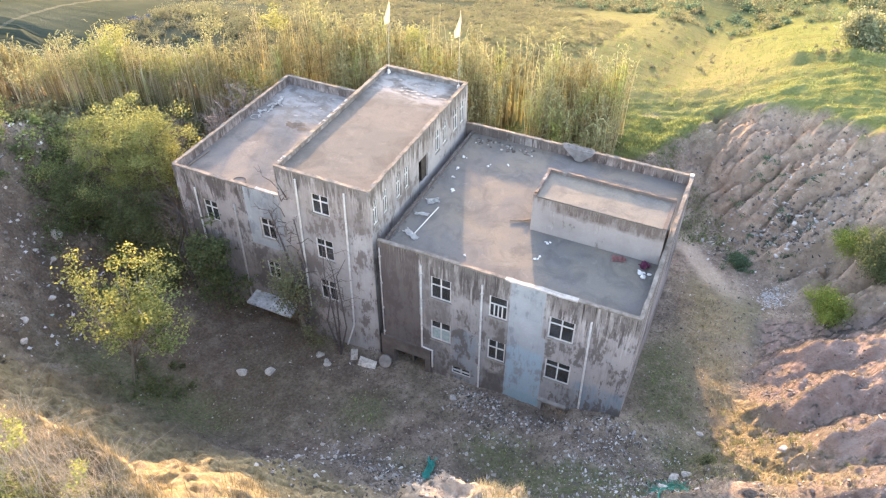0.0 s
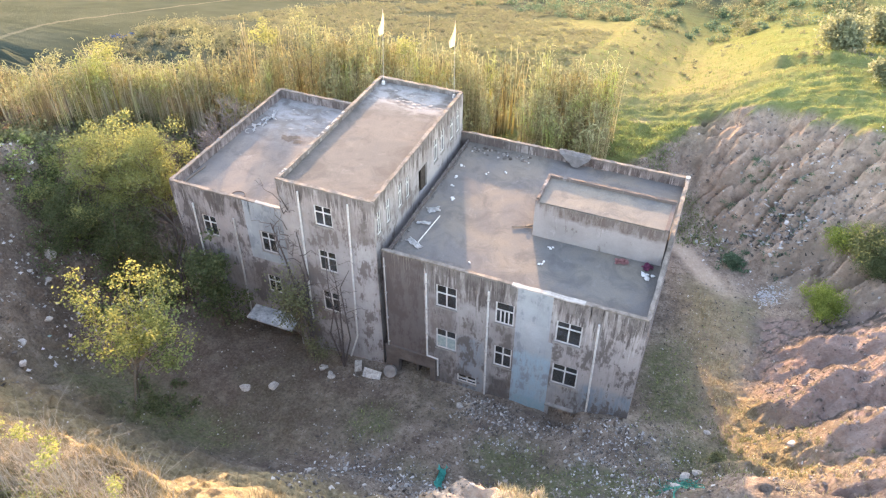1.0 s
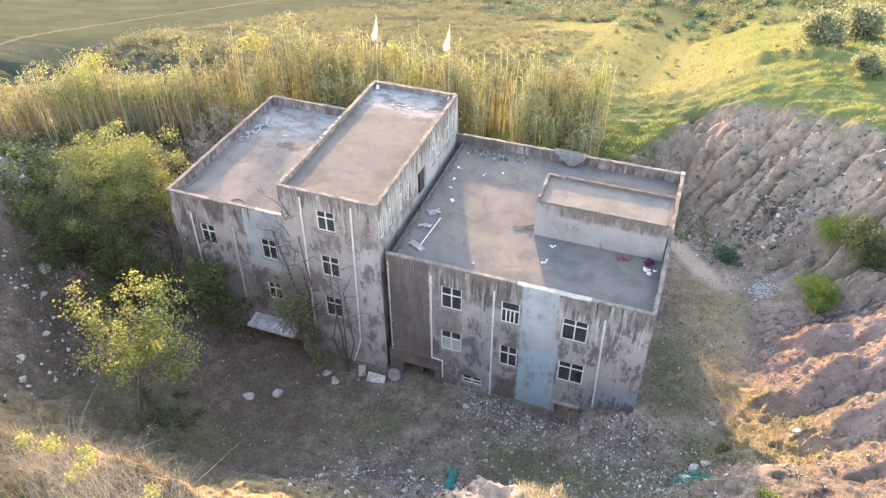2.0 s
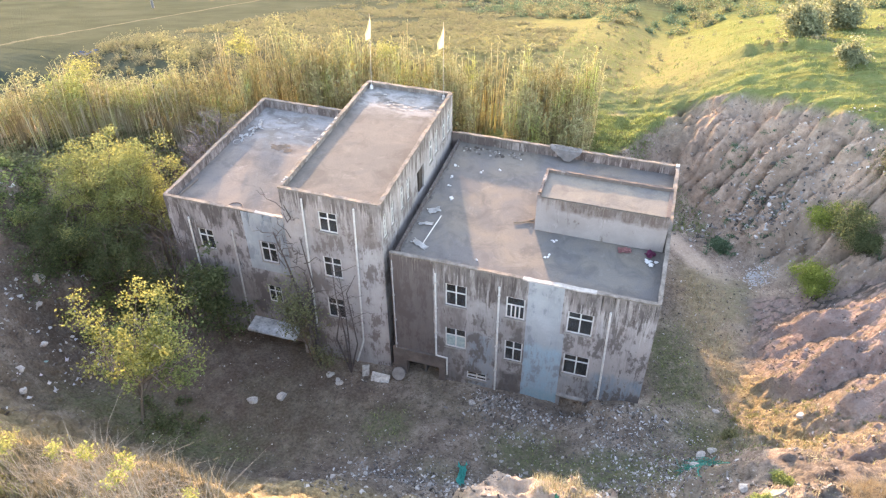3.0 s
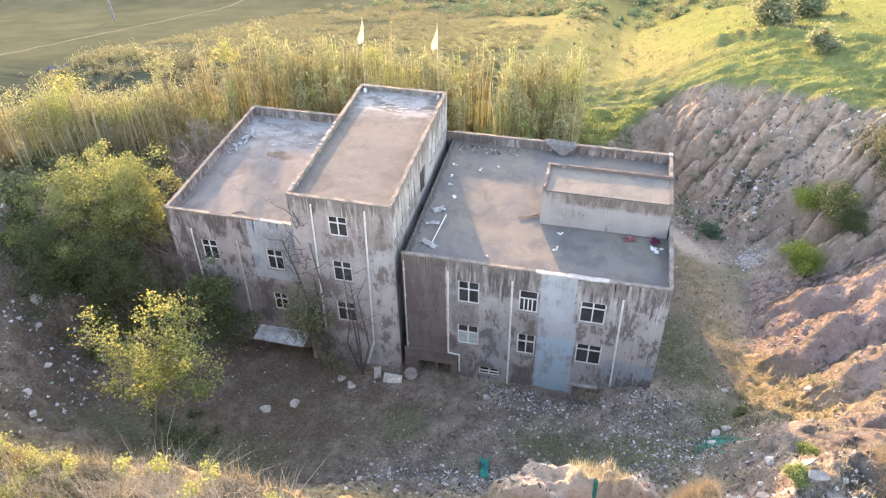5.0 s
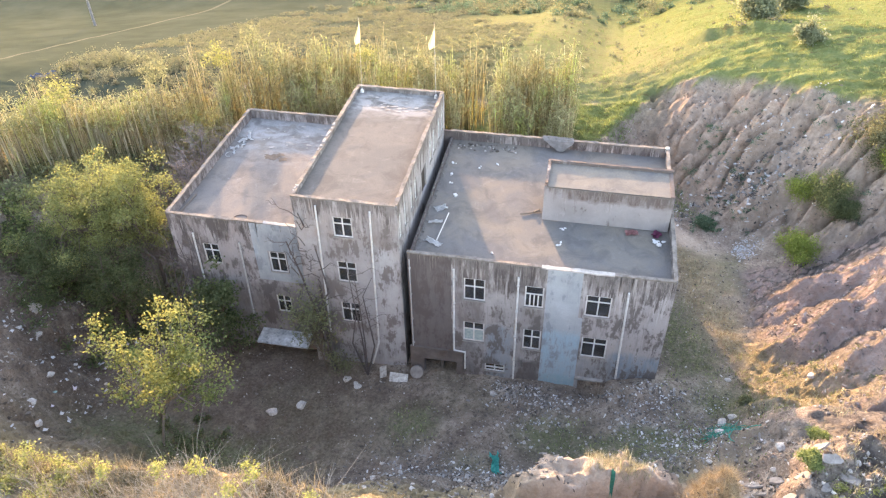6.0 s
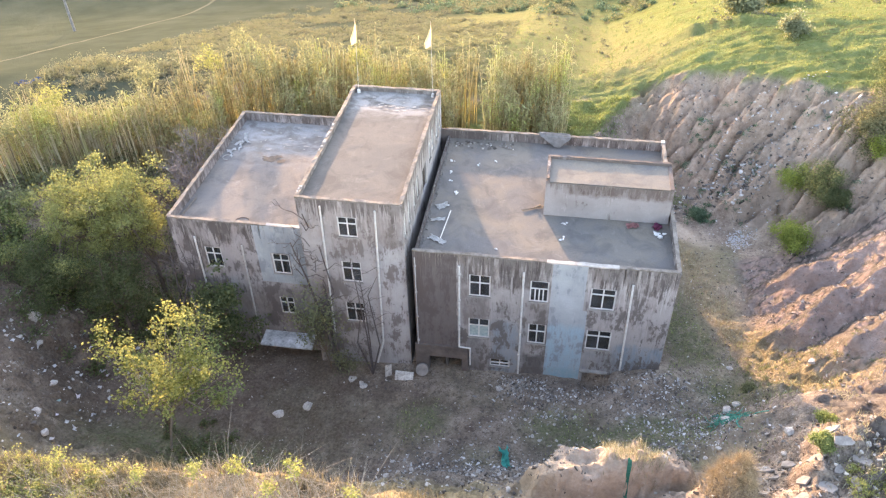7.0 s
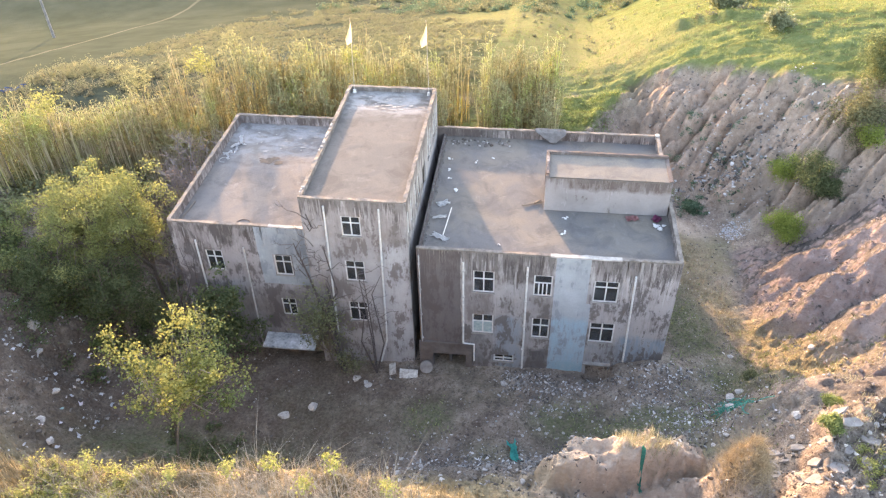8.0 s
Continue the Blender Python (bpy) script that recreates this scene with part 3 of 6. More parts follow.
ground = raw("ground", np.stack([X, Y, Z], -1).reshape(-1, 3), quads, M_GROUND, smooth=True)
tagged(ground, "bare brown earth of a dug pit with rubble and grassy rim", "ground", kind="structure")
blot = fbm(X / 5, Y / 5, 3, 71)
SUN_SIDE = np.clip(-np.gradient(Z, gy, axis=0) / 0.3, 0, 1)  # clay slopes that face the sun, darkened against its light
masks = {
    "turf": np.clip(TURF + np.clip((Y - np.interp(X, [-90, -52, -44, -36, -30], [4, 8.5, 13.5, 21.5, 26])) / 1.5, 0, 1) * np.clip((-34 - X) / 3, 0, 1) + np.clip((Y - 24) / 4, 0, 1) * np.clip((2 - X) / 6, 0, 1), 0, 1) * np.maximum(np.clip((blot - 0.25) / 0.1, 0, 1), np.clip((Y - 26 + np.clip(-36 - X, 0, 14)) / 3, 0, 1)),
    "clay": np.clip(CLAY * (1 - TURF) * (1 - 0.8 * SUN_SIDE) + 0.5 * heap(X, Y, 2.6, -6.4, 2.4, 1.5, 1.0, 10), 0, 1),
    "bank": np.clip(BANK * (1 - TURF) + 1.0 * heap(X, Y, -3.7, -11.1, 4.8, 2.2, 1.0, 13, 4), 0, 1),
    "field": np.clip((-X - 22 + 0.25 * (Y - 40)) / 8, 0, 1) * np.clip((Y - np.interp(X, [-90, -52, -44, -36, -30], [5, 10, 15, 22, 24])) / 3, 0, 1) + np.clip((Y - 62) / 15, 0, 1),
    "straw": np.clip((9 - X - 0.25 * (Y - 28)) / 7, 0, 1) * np.clip((Y - 27 - 0.5 * np.clip(X, 0, 9)) / 4, 0, 1) * np.clip((72 - Y) / 10, 0, 1),
    "dry": np.clip(np.clip((-9.5 - Y) / 2, 0, 1) * np.clip((-5 - X) / 3, 0, 1) + np.exp(-((X - np.interp(Y, [-2, 1, 4, 7, 10, 14], [7.6, 6.6, 4.9, 3.8, 3.2, 2.0]) + 1.6 * (fbm(X / 2, Y / 2, 3, 72) - 0.5)) / np.interp(Y, [0, 4, 9], [1.9, 1.1, 1.6])) ** 2) * np.clip((15 - Y) / 3, 0, 1) * np.clip((Y + 4) / 2, 0, 1), 0, 1),
    # the 0.22 term pales shaded ground as if more sky light reached it
    "path": np.exp(-((X - np.interp(Y, [9, 11.2, 12.5, 13.3, 15, 16.2, 18], [8.0, 5.9, 4.4, 3.3, 2.0, 0.9, -0.4]) + 0.5 * (fbm(X / 1.5, Y / 1.5, 2, 74) - 0.5)) / np.interp(Y, [10, 13, 16], [0.45, 0.8, 1.0])) ** 4) * np.clip((Y - 12.2) / 2, 0, 1) * np.clip((19 - Y) / 2, 0, 1) + 0.22 * np.clip((X - 1.5) / 2, 0, 1) * np.clip((Y - 2) / 4, 0, 1) * (1 - CLAY) + 0.75 * heap(X, Y, -3.7, -11.1, 4.8, 2.2, 1.0, 13, 4),
    "sun_tone": np.clip(np.clip((-3 - Y) / 2, 0, 1) * np.clip((X - 4.5) / 2, 0, 1) * 0.9 + 1.1 * CLAY * SUN_SIDE, 0, 1),
    "dark_soil": np.clip(1.25 * heap(X, Y, -28.0, -3.5, 17.0, 6.8, 1.0, -4, 4) + 0.9 * (fbm(X / 3, Y / 3, 3, 73) - 0.5), 0, 1),
    "moss": np.clip(np.clip((blot - 0.54) * 7, 0, 1) * np.clip((X + 6) / 4, 0.2, 1) * np.clip((Y + 12) / 3, 0, 1) * np.clip((14 - Y) / 2, 0, 1) + 1.0 * heap(X, Y, 1.9, 3.2, 2.1, 5.0, 1.0, 0, 3) * np.clip((blot - 0.2) * 5, 0.3, 1) + heap(X, Y, -2.6, -5.4, 3.4, 1.5, 1.0, 0, 3) + heap(X, Y, -9.5, -6.2, 1.6, 0.8, 0.5, 0, 3) + heap(X, Y, -22.5, -8.2, 3.0, 1.8, 0.9) + heap(X, Y, -13.1, -4.0, 1.5, 1.3, 0.8, 0, 3) + heap(X, Y, -5.6, -3.6, 2.0, 1.2, 1.0, 10, 3) + 0.9 * heap(X, Y, -28.0, -7.6, 4.2, 2.2, 1.0, 0, 3) + 0.8 * heap(X, Y, 4.4, -1.2, 1.8, 1.5, 1.0, 0, 3), 0, 1),
}
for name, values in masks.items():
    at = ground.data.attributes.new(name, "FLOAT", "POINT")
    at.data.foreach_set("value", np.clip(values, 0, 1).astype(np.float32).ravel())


# ---- the building ----
def wall_mesh(along, fixed, out, u0, u1, z0, z1, holes, thick=0.16, drop=None):
    """A wall with openings through it. along: 'x' or 'y'; fixed: its outer plane; out: the outward sign."""
    us = sorted({u0, u1, *(h[0] for h in holes), *(h[1] for h in holes)})
    zs = sorted({z0, z1, *(h[2] for h in holes), *(h[3] for h in holes)})
    solid = [[not any(h[0] <= (a + b) / 2 <= h[1] and h[2] <= (c + d) / 2 <= h[3] for h in holes) for c, d in zip(zs, zs[1:])] for a, b in zip(us, us[1:])]
    bm = bmesh.new()
    inner = fixed - out * thick

    def P(u, w, z):
        return bm.verts.new((u, w, z) if along == "x" else (w, u, z))

    def quad(*ps):
        bm.faces.new([P(*q) for q in ps])

    for i, (a, b) in enumerate(zip(us, us[1:])):
        for j, (c, d) in enumerate(zip(zs, zs[1:])):
            if not solid[i][j]:
                continue
            quad((a, fixed, c), (b, fixed, c), (b, fixed, d), (a, fixed, d))
            quad((a, inner, c), (a, inner, d), (b, inner, d), (b, inner, c))
            for di, dj, e in ((-1, 0, ((a, c), (a, d))), (1, 0, ((b, c), (b, d))), (0, -1, ((a, c), (b, c))), (0, 1, ((a, d), (b, d)))):
                k, l = i + di, j + dj
                if not (0 <= k < len(solid) and 0 <= l < len(solid[0])) or not solid[k][l]:
                    (p0, q0), (p1, q1) = e
                    quad((p0, fixed, q0), (p1, fixed, q1), (p1, inner, q1), (p0, inner, q0))
    bmesh.ops.remove_doubles(bm, verts=bm.verts, dist=1e-4)
    bmesh.ops.recalc_face_normals(bm, faces=bm.faces)
    return bm


def window(parent, along, fixed, out, u0, u1, z0, z1, mullions=1, transom=0.66, glass=(1, 1), sill=True):
    """White plastic window set a little back in its opening; glass: whether the lower and the upper lights keep their panes."""
    f0, f1 = fixed - out * 0.05, fixed - out * 0.12
    w = 0.07 if u1 - u0 > 0.7 else 0.06
    zt = z0 + (z1 - z0) * transom
    cols = [u0 + w + (u1 - u0 - 2 * w) * k / (mullions + 1) for k in range(mullions + 2)]
    lights = []
    for k, (a, b) in enumerate(zip(cols, cols[1:])):
        a, b = a + (w / 2 if k else 0), b - (w / 2 if k < mullions else 0)
        lights.append((a, b, z0 + w, zt - w / 2))
        if mullions == 1:
            lights.append((a, b, zt + w / 2, z1 - w))
    if mullions != 1:
        lights.append((cols[0], cols[-1], zt + w / 2, z1 - w))
    bm = wall_mesh(along, f0, out, u0, u1, z0, z1, lights, 0.07)
    win = part("window", bm, M_PVC, parent, "white plastic window frame with a transom")
    mid = (f0 + f1) / 2
    for (c, d), kept in (((z0 + w, zt - w / 2), glass[0]), ((zt + w / 2, z1 - w), glass[1])):
        if not kept:
            continue
        for a, b in zip(cols, cols[1:]):
            pb = bmesh.new()
            if along == "x":
                box(pb, a, b, mid - 0.004, mid + 0.004, c, d)
            else:
                box(pb, mid - 0.004, mid + 0.004, a, b, c, d)
            part("pane", pb, M_PALE_GLASS if kept == 2 else M_GLASS, win, "pale glass pane" if kept == 2 else "")
    if sill:
        sb = bmesh.new()
        s0, s1 = fixed + out * 0.05, fixed - out * 0.05
        if along == "x":
            box(sb, u0 - 0.05, u1 + 0.05, min(s0, s1), max(s0, s1), z0 - 0.07, z0, 0.012)
        else:
            box(sb, min(s0, s1), max(s0, s1), u0 - 0.04, u1 + 0.04, z0 - 0.06, z0, 0.012)
        part("sill", sb, M_SLAB, win)
    return win


def coping(parent, pts, width, z, material, name="coping", gap=()):
    """A worn strip of mortar along a wall top, through points, with uneven edges."""
    for n, (a, b) in enumerate(zip(pts, pts[1:])):
        a, b = Vector(a), Vector(b)
        d = (b - a).normalized()
        s = Vector((-d.y, d.x))
        count = max(2, int((b - a).length / 0.3))
        bm = bmesh.new()
        rings = []
        for i in range(count + 1):
            c = a + (b - a) * i / count
            j = rng.normal(0, 0.012, 4)
            rings.append([bm.verts.new((*(c + s * (width / 2 + 0.03 + j[0])), z - 0.03)), bm.verts.new((*(c + s * (width / 2 + 0.03 + j[0])), z + 0.05 + j[1])),
                          bm.verts.new((*(c - s * (width / 2 + 0.02 + j[2])), z + 0.05 + j[3])), bm.verts.new((*(c - s * (width / 2 + 0.02 + j[2])), z - 0.03))])
        for lo, hi in zip(rings, rings[1:]):
            for k in range(4):
                bm.faces.new((lo[k], lo[(k + 1) % 4], hi[(k + 1) % 4], hi[k]))
        bm.faces.new(rings[0][::-1]), bm.faces.new(rings[-1])
        bmesh.ops.recalc_face_normals(bm, faces=bm.faces)
        part(name, bm, material, parent)


def slab(name, parent, x0, x1, y0, y1, z, thick, material, rough=0.02, label=""):
    """A roof deck, slightly uneven."""
    nx, ny = max(2, int((x1 - x0) / 0.5)), max(2, int((y1 - y0) / 0.5))
    bm = bmesh.new()
    grid = [[bm.verts.new((x0 + (x1 - x0) * i / nx, y0 + (y1 - y0) * j / ny, z + (rng.normal(0, rough * 0.12) if 0 < i < nx and 0 < j < ny else 0))) for j in range(ny + 1)] for i in range(nx + 1)]
    for i in range(nx):
        for j in range(ny):
            bm.faces.new((grid[i][j], grid[i + 1][j], grid[i + 1][j + 1], grid[i][j + 1]))
    box(bm, x0, x1, y0, y1, z - thick, z - 0.06)
    return part(name, bm, material, parent, label)


def downpipe(parent, pts, r=0.055, material=None):
    bm = bmesh.new()
    tube(bm, pts, r, sides=8)
    pipe = part("downpipe", bm, material or M_PVC, parent)
    z = max(q[2] for q in pts) - 0.6
    x, y = pts[0][0], pts[0][1]
    low = min(q[2] for q in pts if abs(q[0] - x) < 0.12)
    while z > low + 0.3:
        cb = bmesh.new()
        box(cb, x - r - 0.02, x + r + 0.02, y - r - 0.012, y + r + 0.05, z - 0.025, z + 0.025)
        part("bracket", cb, M_IRON, pipe)
        z -= 1.9
    return pipe


def streaks(parent, along, fixed, out, u0, u1, ztop, count, longest, seed):
    """Sooty runs that water has left below the coping: thin ragged crusts on the wall."""
    r = np.random.default_rng(seed)
    verts, faces = [], []
    for _ in range(count):
        u, w, h = r.uniform(u0, u1), r.uniform(0.02, 0.085), longest * r.random() ** 2 + 0.15
        n = 5
        base = len(verts)
        for i in range(n + 1):
            t = i / n
            ww = w * (1 - 0.75 * t) * r.uniform(0.7, 1.2)
            du = r.normal(0, 0.012)
            for sgn in (-1, 1):
                q = u + du + sgn * ww / 2
                verts.append((q, fixed + out * 0.004, ztop - h * t) if along == "x" else (fixed + out * 0.004, q, ztop - h * t))
        for i in range(n):
            faces.append((base + 2 * i, base + 2 * i + 1, base + 2 * i + 3, base + 2 * i + 2))
    ob = raw("soot_crust", verts, faces, M_STAIN, parent)
    tagged(ob, "dark water streaks below the coping", kind="stuff")
    return ob


MX1 = -14.52
# right wing, two storeys over a half-buried basement
RX0, RX1, RY1, RZ, RD = -14.05, -0.1, 12.9, 6.62, 6.0
right_wing = thing("building", "two-storey abandoned concrete building with flat roof and stained grey walls", "building", at=(-7, 6.4, -2))
right_wing.location = (0, 0, 0)
r_wins = [(-10.98, -9.80, 3.75, 5.30), (-11.0, -9.80, 0.55, 2.05), (-7.67, -6.66, 3.75, 5.25), (-7.62, -6.62, 0.50, 2.05), (-4.45, -3.12, 3.60, 5.10), (-4.38, -3.0, 0.48, 2.0)]
r_low = [(-9.72, -8.55, -1.75, -1.15), (-13.3, -11.4, -3.2, -1.32), (-4.30, -3.02, -2.9, -1.3)]
part("wall", wall_mesh("x", 0.0, -1, RX0, RX1, -4.0, RZ, r_wins + r_low), M_R, right_wing, "front wall of stained grey render, dark brown at one end")
# back wall, run on across the open gap to block a strip of sun
part("wall", wall_mesh("x", RY1, 1, MX1 + 0.01, RX1, -4.0, RZ, []), M_R, right_wing)
part("wall", wall_mesh("y", RX1, 1, 0.16, RY1 - 0.16, -4.0, RZ, []), M_SIDE, right_wing, "side wall with long vertical soot streaks")
part("wall", wall_mesh("y", RX0, -1, 0.16, RY1 - 0.16, -4.0, RZ - 0.45, []), M_R, right_wing)
slab("roof", right_wing, RX0 + 0.16, RX1 - 0.16, 0.16, RY1 - 0.16, RD, 0.2, M_DECK_R, label="flat cement roof deck with dust and damp patches")
# unseen floors and partitions, added and coloured dark to keep window openings dark
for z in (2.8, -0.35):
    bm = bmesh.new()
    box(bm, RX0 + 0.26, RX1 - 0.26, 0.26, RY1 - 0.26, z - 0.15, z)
    part("floor_slab", bm, M_ROOM_SHADE, right_wing)
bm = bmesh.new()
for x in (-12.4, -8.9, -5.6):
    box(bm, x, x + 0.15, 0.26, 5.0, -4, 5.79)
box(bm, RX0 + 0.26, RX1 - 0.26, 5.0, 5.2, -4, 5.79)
part("inner_wall", bm, M_ROOM_SHADE, right_wing)
glass_r = [(1, 1), (2, 1), (1, 1), (1, 1), (1, 1), (1, 1)]
for k, (w, g) in enumerate(zip(r_wins, glass_r)):
    window(right_wing, "x", 0.0, -1, *w, mullions=3 if k == 2 else 1, transom=0.62 if k < 4 else 0.7, glass=g)
window(right_wing, "x", 0.0, -1, -9.72, -8.55, -1.75, -1.15, transom=0.45, glass=(1, 0))
coping(right_wing, [(RX0, 0.08), (-6.9, 0.08)], 0.15, RZ, M_COPING)
coping(right_wing, [(-6.9, 0.08), (-3.2, 0.08)], 0.2, RZ - 0.01, M_NEWCOPE)
coping(right_wing, [(-3.2, 0.08), (RX1 - 0.08, 0.08), (RX1 - 0.08, RY1 - 0.08), (RX0, RY1 - 0.08)], 0.16, RZ, M_COPING)
bm = wall_mesh("x", -0.004, -1, -6.55, -4.75, -2.6, RZ - 0.06, [], 0.004)
part("render_patch", bm, M_PALE, right_wing, "pale blue-grey band of fresh render, faded blue paint at its foot")
bm = wall_mesh("x", -0.004, -1, -4.75, -4.5, -2.6, 3.4, [], 0.004)
part("render_patch", bm, M_PALE, right_wing)
bm = wall_mesh("x", -0.12, -1, RX0 - 0.1, -11.0, -4.0, -0.4, [(-13.35, -11.35, -3.2, -1.3)], 0.116)
part("plinth", bm, plain_mat("plinth_brown", (0.09, 0.075, 0.07), (0.19, 0.165, 0.155), 1.2), right_wing, "projecting dark brown plinth with a cavity")
bm = bmesh.new()
box(bm, -4.5, -2.9, -0.22, 0.0, -1.3, -1.18, 0.02)
part("ledge", bm, M_SLAB, right_wing)
downpipe(right_wing, [(-11.5, -0.09, 5.9), (-11.52, -0.09, -0.3), (-10.88, -0.09, -0.36), (-10.88, -0.09, -1.75)])
downpipe(right_wing, [(-8.05, -0.09, 5.85), (-8.02, -0.09, -2.1)])
downpipe(right_wing, [(-2.37, -0.09, 5.65), (-2.24, -0.09, -0.9)])
downpipe(right_wing, [(-13.92, -0.07, 6.2), (-13.95, -0.07, -0.4)], 0.035, M_IRON)
streaks(right_wing, "x", 0.0, -1, RX0 + 0.1, -6.7, RZ - 0.05, 40, 1.3, 3)
streaks(right_wing, "x", 0.0, -1, -4.4, RX1 - 0.1, RZ - 0.05, 22, 1.4, 4)
streaks(right_wing, "x", 0.0, -1, -9.7, -7.0, 3.6, 9, 1.0, 5)
streaks(right_wing, "y", RX1, 1, 0.2, RY1 - 0.2, RZ - 0.05, 90, 5.0, 6)
streaks(right_wing, "x", RY1 - 0.16, -1, RX0 + 0.3, RX1 - 0.3, RZ - 0.05, 60, 0.4, 7)
bm = bmesh.new()
box(bm, RX1 - 0.22, RX1 + 0.02, RY1 - 0.22, RY1 + 0.02, RZ - 0.2, RZ + 0.12, 0.03)
part("corner_block", bm, M_WHITE, right_wing)

# raised room on the right wing's roof
PX0, PX1, PY0, PY1, PZ = -7.32, RX1 - 0.26, 4.92, 7.5, 8.36
roof_room = thing("roof_room", "low rendered box on the flat roof with stained walls", "roof room")
part("wall", wall_mesh("x", PY0, -1, PX0, PX1, RD + 0.03, PZ - 0.12, [], 0.2), M_P, roof_room)
part("wall", wall_mesh("x", PY1, 1, PX0, PX1, RD + 0.03, PZ + 0.12, [], 0.2), M_P, roof_room)
part("wall", wall_mesh("y", PX0, -1, PY0 + 0.003, PY1 - 0.2, PZ - 0.118, PZ + 0.02, [], 0.2), M_P, roof_room)
part("wall", wall_mesh("y", PX1, 1, PY0 + 0.003, PY1 - 0.2, PZ - 0.118, PZ + 0.02, [], 0.2), M_P, roof_room)
slab("roof", roof_room, PX0 + 0.2, PX1 - 0.2, PY0, PY1 - 0.2, PZ - 0.03, 0.088, M_DECK_R)
coping(roof_room, [(PX0 + 0.1, PY0 + 0.1), (PX0 + 0.1, PY1 - 0.1), (PX1 - 0.1, PY1 - 0.1)], 0.1, PZ + 0.09, M_P)
streaks(roof_room, "x", PY0, -1, PX0 + 0.05, PX1 - 0.05, PZ - 0.02, 42, 0.7, 8)

# middle wing, three storeys
MX0, MX1, MY0, MY1, MZ, MD = -20.25, MX1, 0.27, 12.95, 9.33, 9.06
middle_wing = thing("building", "three-storey abandoned concrete block with flat roof", "building")
m_wins = [(-18.10, -17.02, 6.95, 8.28), (-18.17, -17.05, 3.72, 5.20), (-18.25, -17.12, 0.56, 2.10)]
part("wall", wall_mesh("x", MY0, -1, MX0, MX1, -4.5, MZ, m_wins), M_M, middle_wing, "front wall of warm grey render")
part("wall", wall_mesh("x", MY1, 1, MX0, MX1, -4.5, MZ, []), M_M, middle_wing)
side = [(0.60, 1.06, 6.95, 8.45), (1.70, 2.16, 6.95, 8.45), (3.20, 3.68, 6.95, 8.45), (4.20, 4.68, 6.95, 8.35), (8.22, 8.80, 6.92, 8.42), (9.26, 9.86, 6.95, 8.5), (10.80, 11.42, 6.95, 8.45), (11.85, 12.45, 6.95, 8.5)]
door_gap = (5.95, 7.15, 6.05, 7.7)
part("wall", wall_mesh("y", MX1, 1, MY0 + 0.16, MY1 - 0.16, -4.5, MZ, side + [door_gap]), M_M, middle_wing, "side wall with a row of narrow windows over the lower roof")
part("wall", wall_mesh("y", MX0, -1, MY0 + 0.16, MY1 - 0.16, -4.5, MZ, []), M_M, middle_wing)
slab("roof", middle_wing, MX0 + 0.16, MX1 - 0.16, MY0 + 0.16, MY1 - 0.16, MD, 0.2, M_DECK_M, label="flat roof deck of warm grey cement, pale at the back")
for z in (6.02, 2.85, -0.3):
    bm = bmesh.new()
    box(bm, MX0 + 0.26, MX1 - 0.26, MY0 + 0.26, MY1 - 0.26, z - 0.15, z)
    part("floor_slab", bm, M_ROOM_SHADE, middle_wing)
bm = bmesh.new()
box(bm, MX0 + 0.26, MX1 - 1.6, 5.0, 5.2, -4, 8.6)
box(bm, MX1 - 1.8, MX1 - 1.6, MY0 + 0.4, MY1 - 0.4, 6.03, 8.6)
part("inner_wall", bm, M_ROOM_SHADE, middle_wing)
for w in m_wins:
    window(middle_wing, "x", MY0, -1, *w, glass=(1, 1))
for w in side:
    window(middle_wing, "y", MX1, 1, *w, glass=(1, 1))
bm = bmesh.new()
box(bm, MX1 - 0.16, MX1 - 0.10, 5.98, 6.08, 6.05, 7.7), box(bm, MX1 - 0.16, MX1 - 0.10, 6.50, 6.60, 6.05, 7.7), box(bm, MX1 - 0.16, MX1 - 0.10, 7.02, 7.12, 6.05, 7.7)
box(bm, MX1 - 0.15, MX1 - 0.11, 6.60, 7.02, 6.05, 7.68)
part("door", bm, plain_mat("brown_door", (0.05, 0.042, 0.038), (0.09, 0.078, 0.07), 3.0), middle_wing, "dark brown double door, one leaf open")
coping(middle_wing, [(MX0, MY0 + 0.08), (MX1 - 0.08, MY0 + 0.08), (MX1 - 0.08, MY1 - 0.08), (MX0 + 0.08, MY1 - 0.08), (MX0 + 0.08, MY0 + 0.2)], 0.16, MZ, M_COPING)
for y0, y1 in ((0.5, 1.6), (4.6, 8.6)):
    for k in range(int((y1 - y0) / 0.22)):
        y = y0 + k * 0.22
        q = rng.uniform(0.06, 0.2)
        if rng.random() < 0.6:
            bm = bmesh.new()
            box(bm, MX0 - 0.02 - rng.uniform(0, 0.02), MX0 + rng.uniform(0.05, 0.15), y, y + rng.uniform(0.08, 0.24), MZ - q, MZ + 0.06 + rng.uniform(-0.01, 0.02), 0.01)
            part("plaster_chip", bm, M_NEWCOPE, middle_wing, "white peeling plaster on the parapet edge")
downpipe(middle_wing, [(-18.9, MY0 - 0.09, 8.95), (-19.1, MY0 - 0.09, -0.4)])
downpipe(middle_wing, [(-15.95, MY0 - 0.09, 8.92), (-16.15, MY0 - 0.09, -0.8), (-16.55, MY0 - 0.4, -2.4)])
streaks(middle_wing, "x", MY0, -1, MX0 + 0.05, MX1 - 0.05, MZ - 0.05, 20, 0.8, 9)
streaks(middle_wing, "y", MX1, 1, MY0 + 0.1, MY1 - 0.1, MZ - 0.05, 14, 0.5, 10)

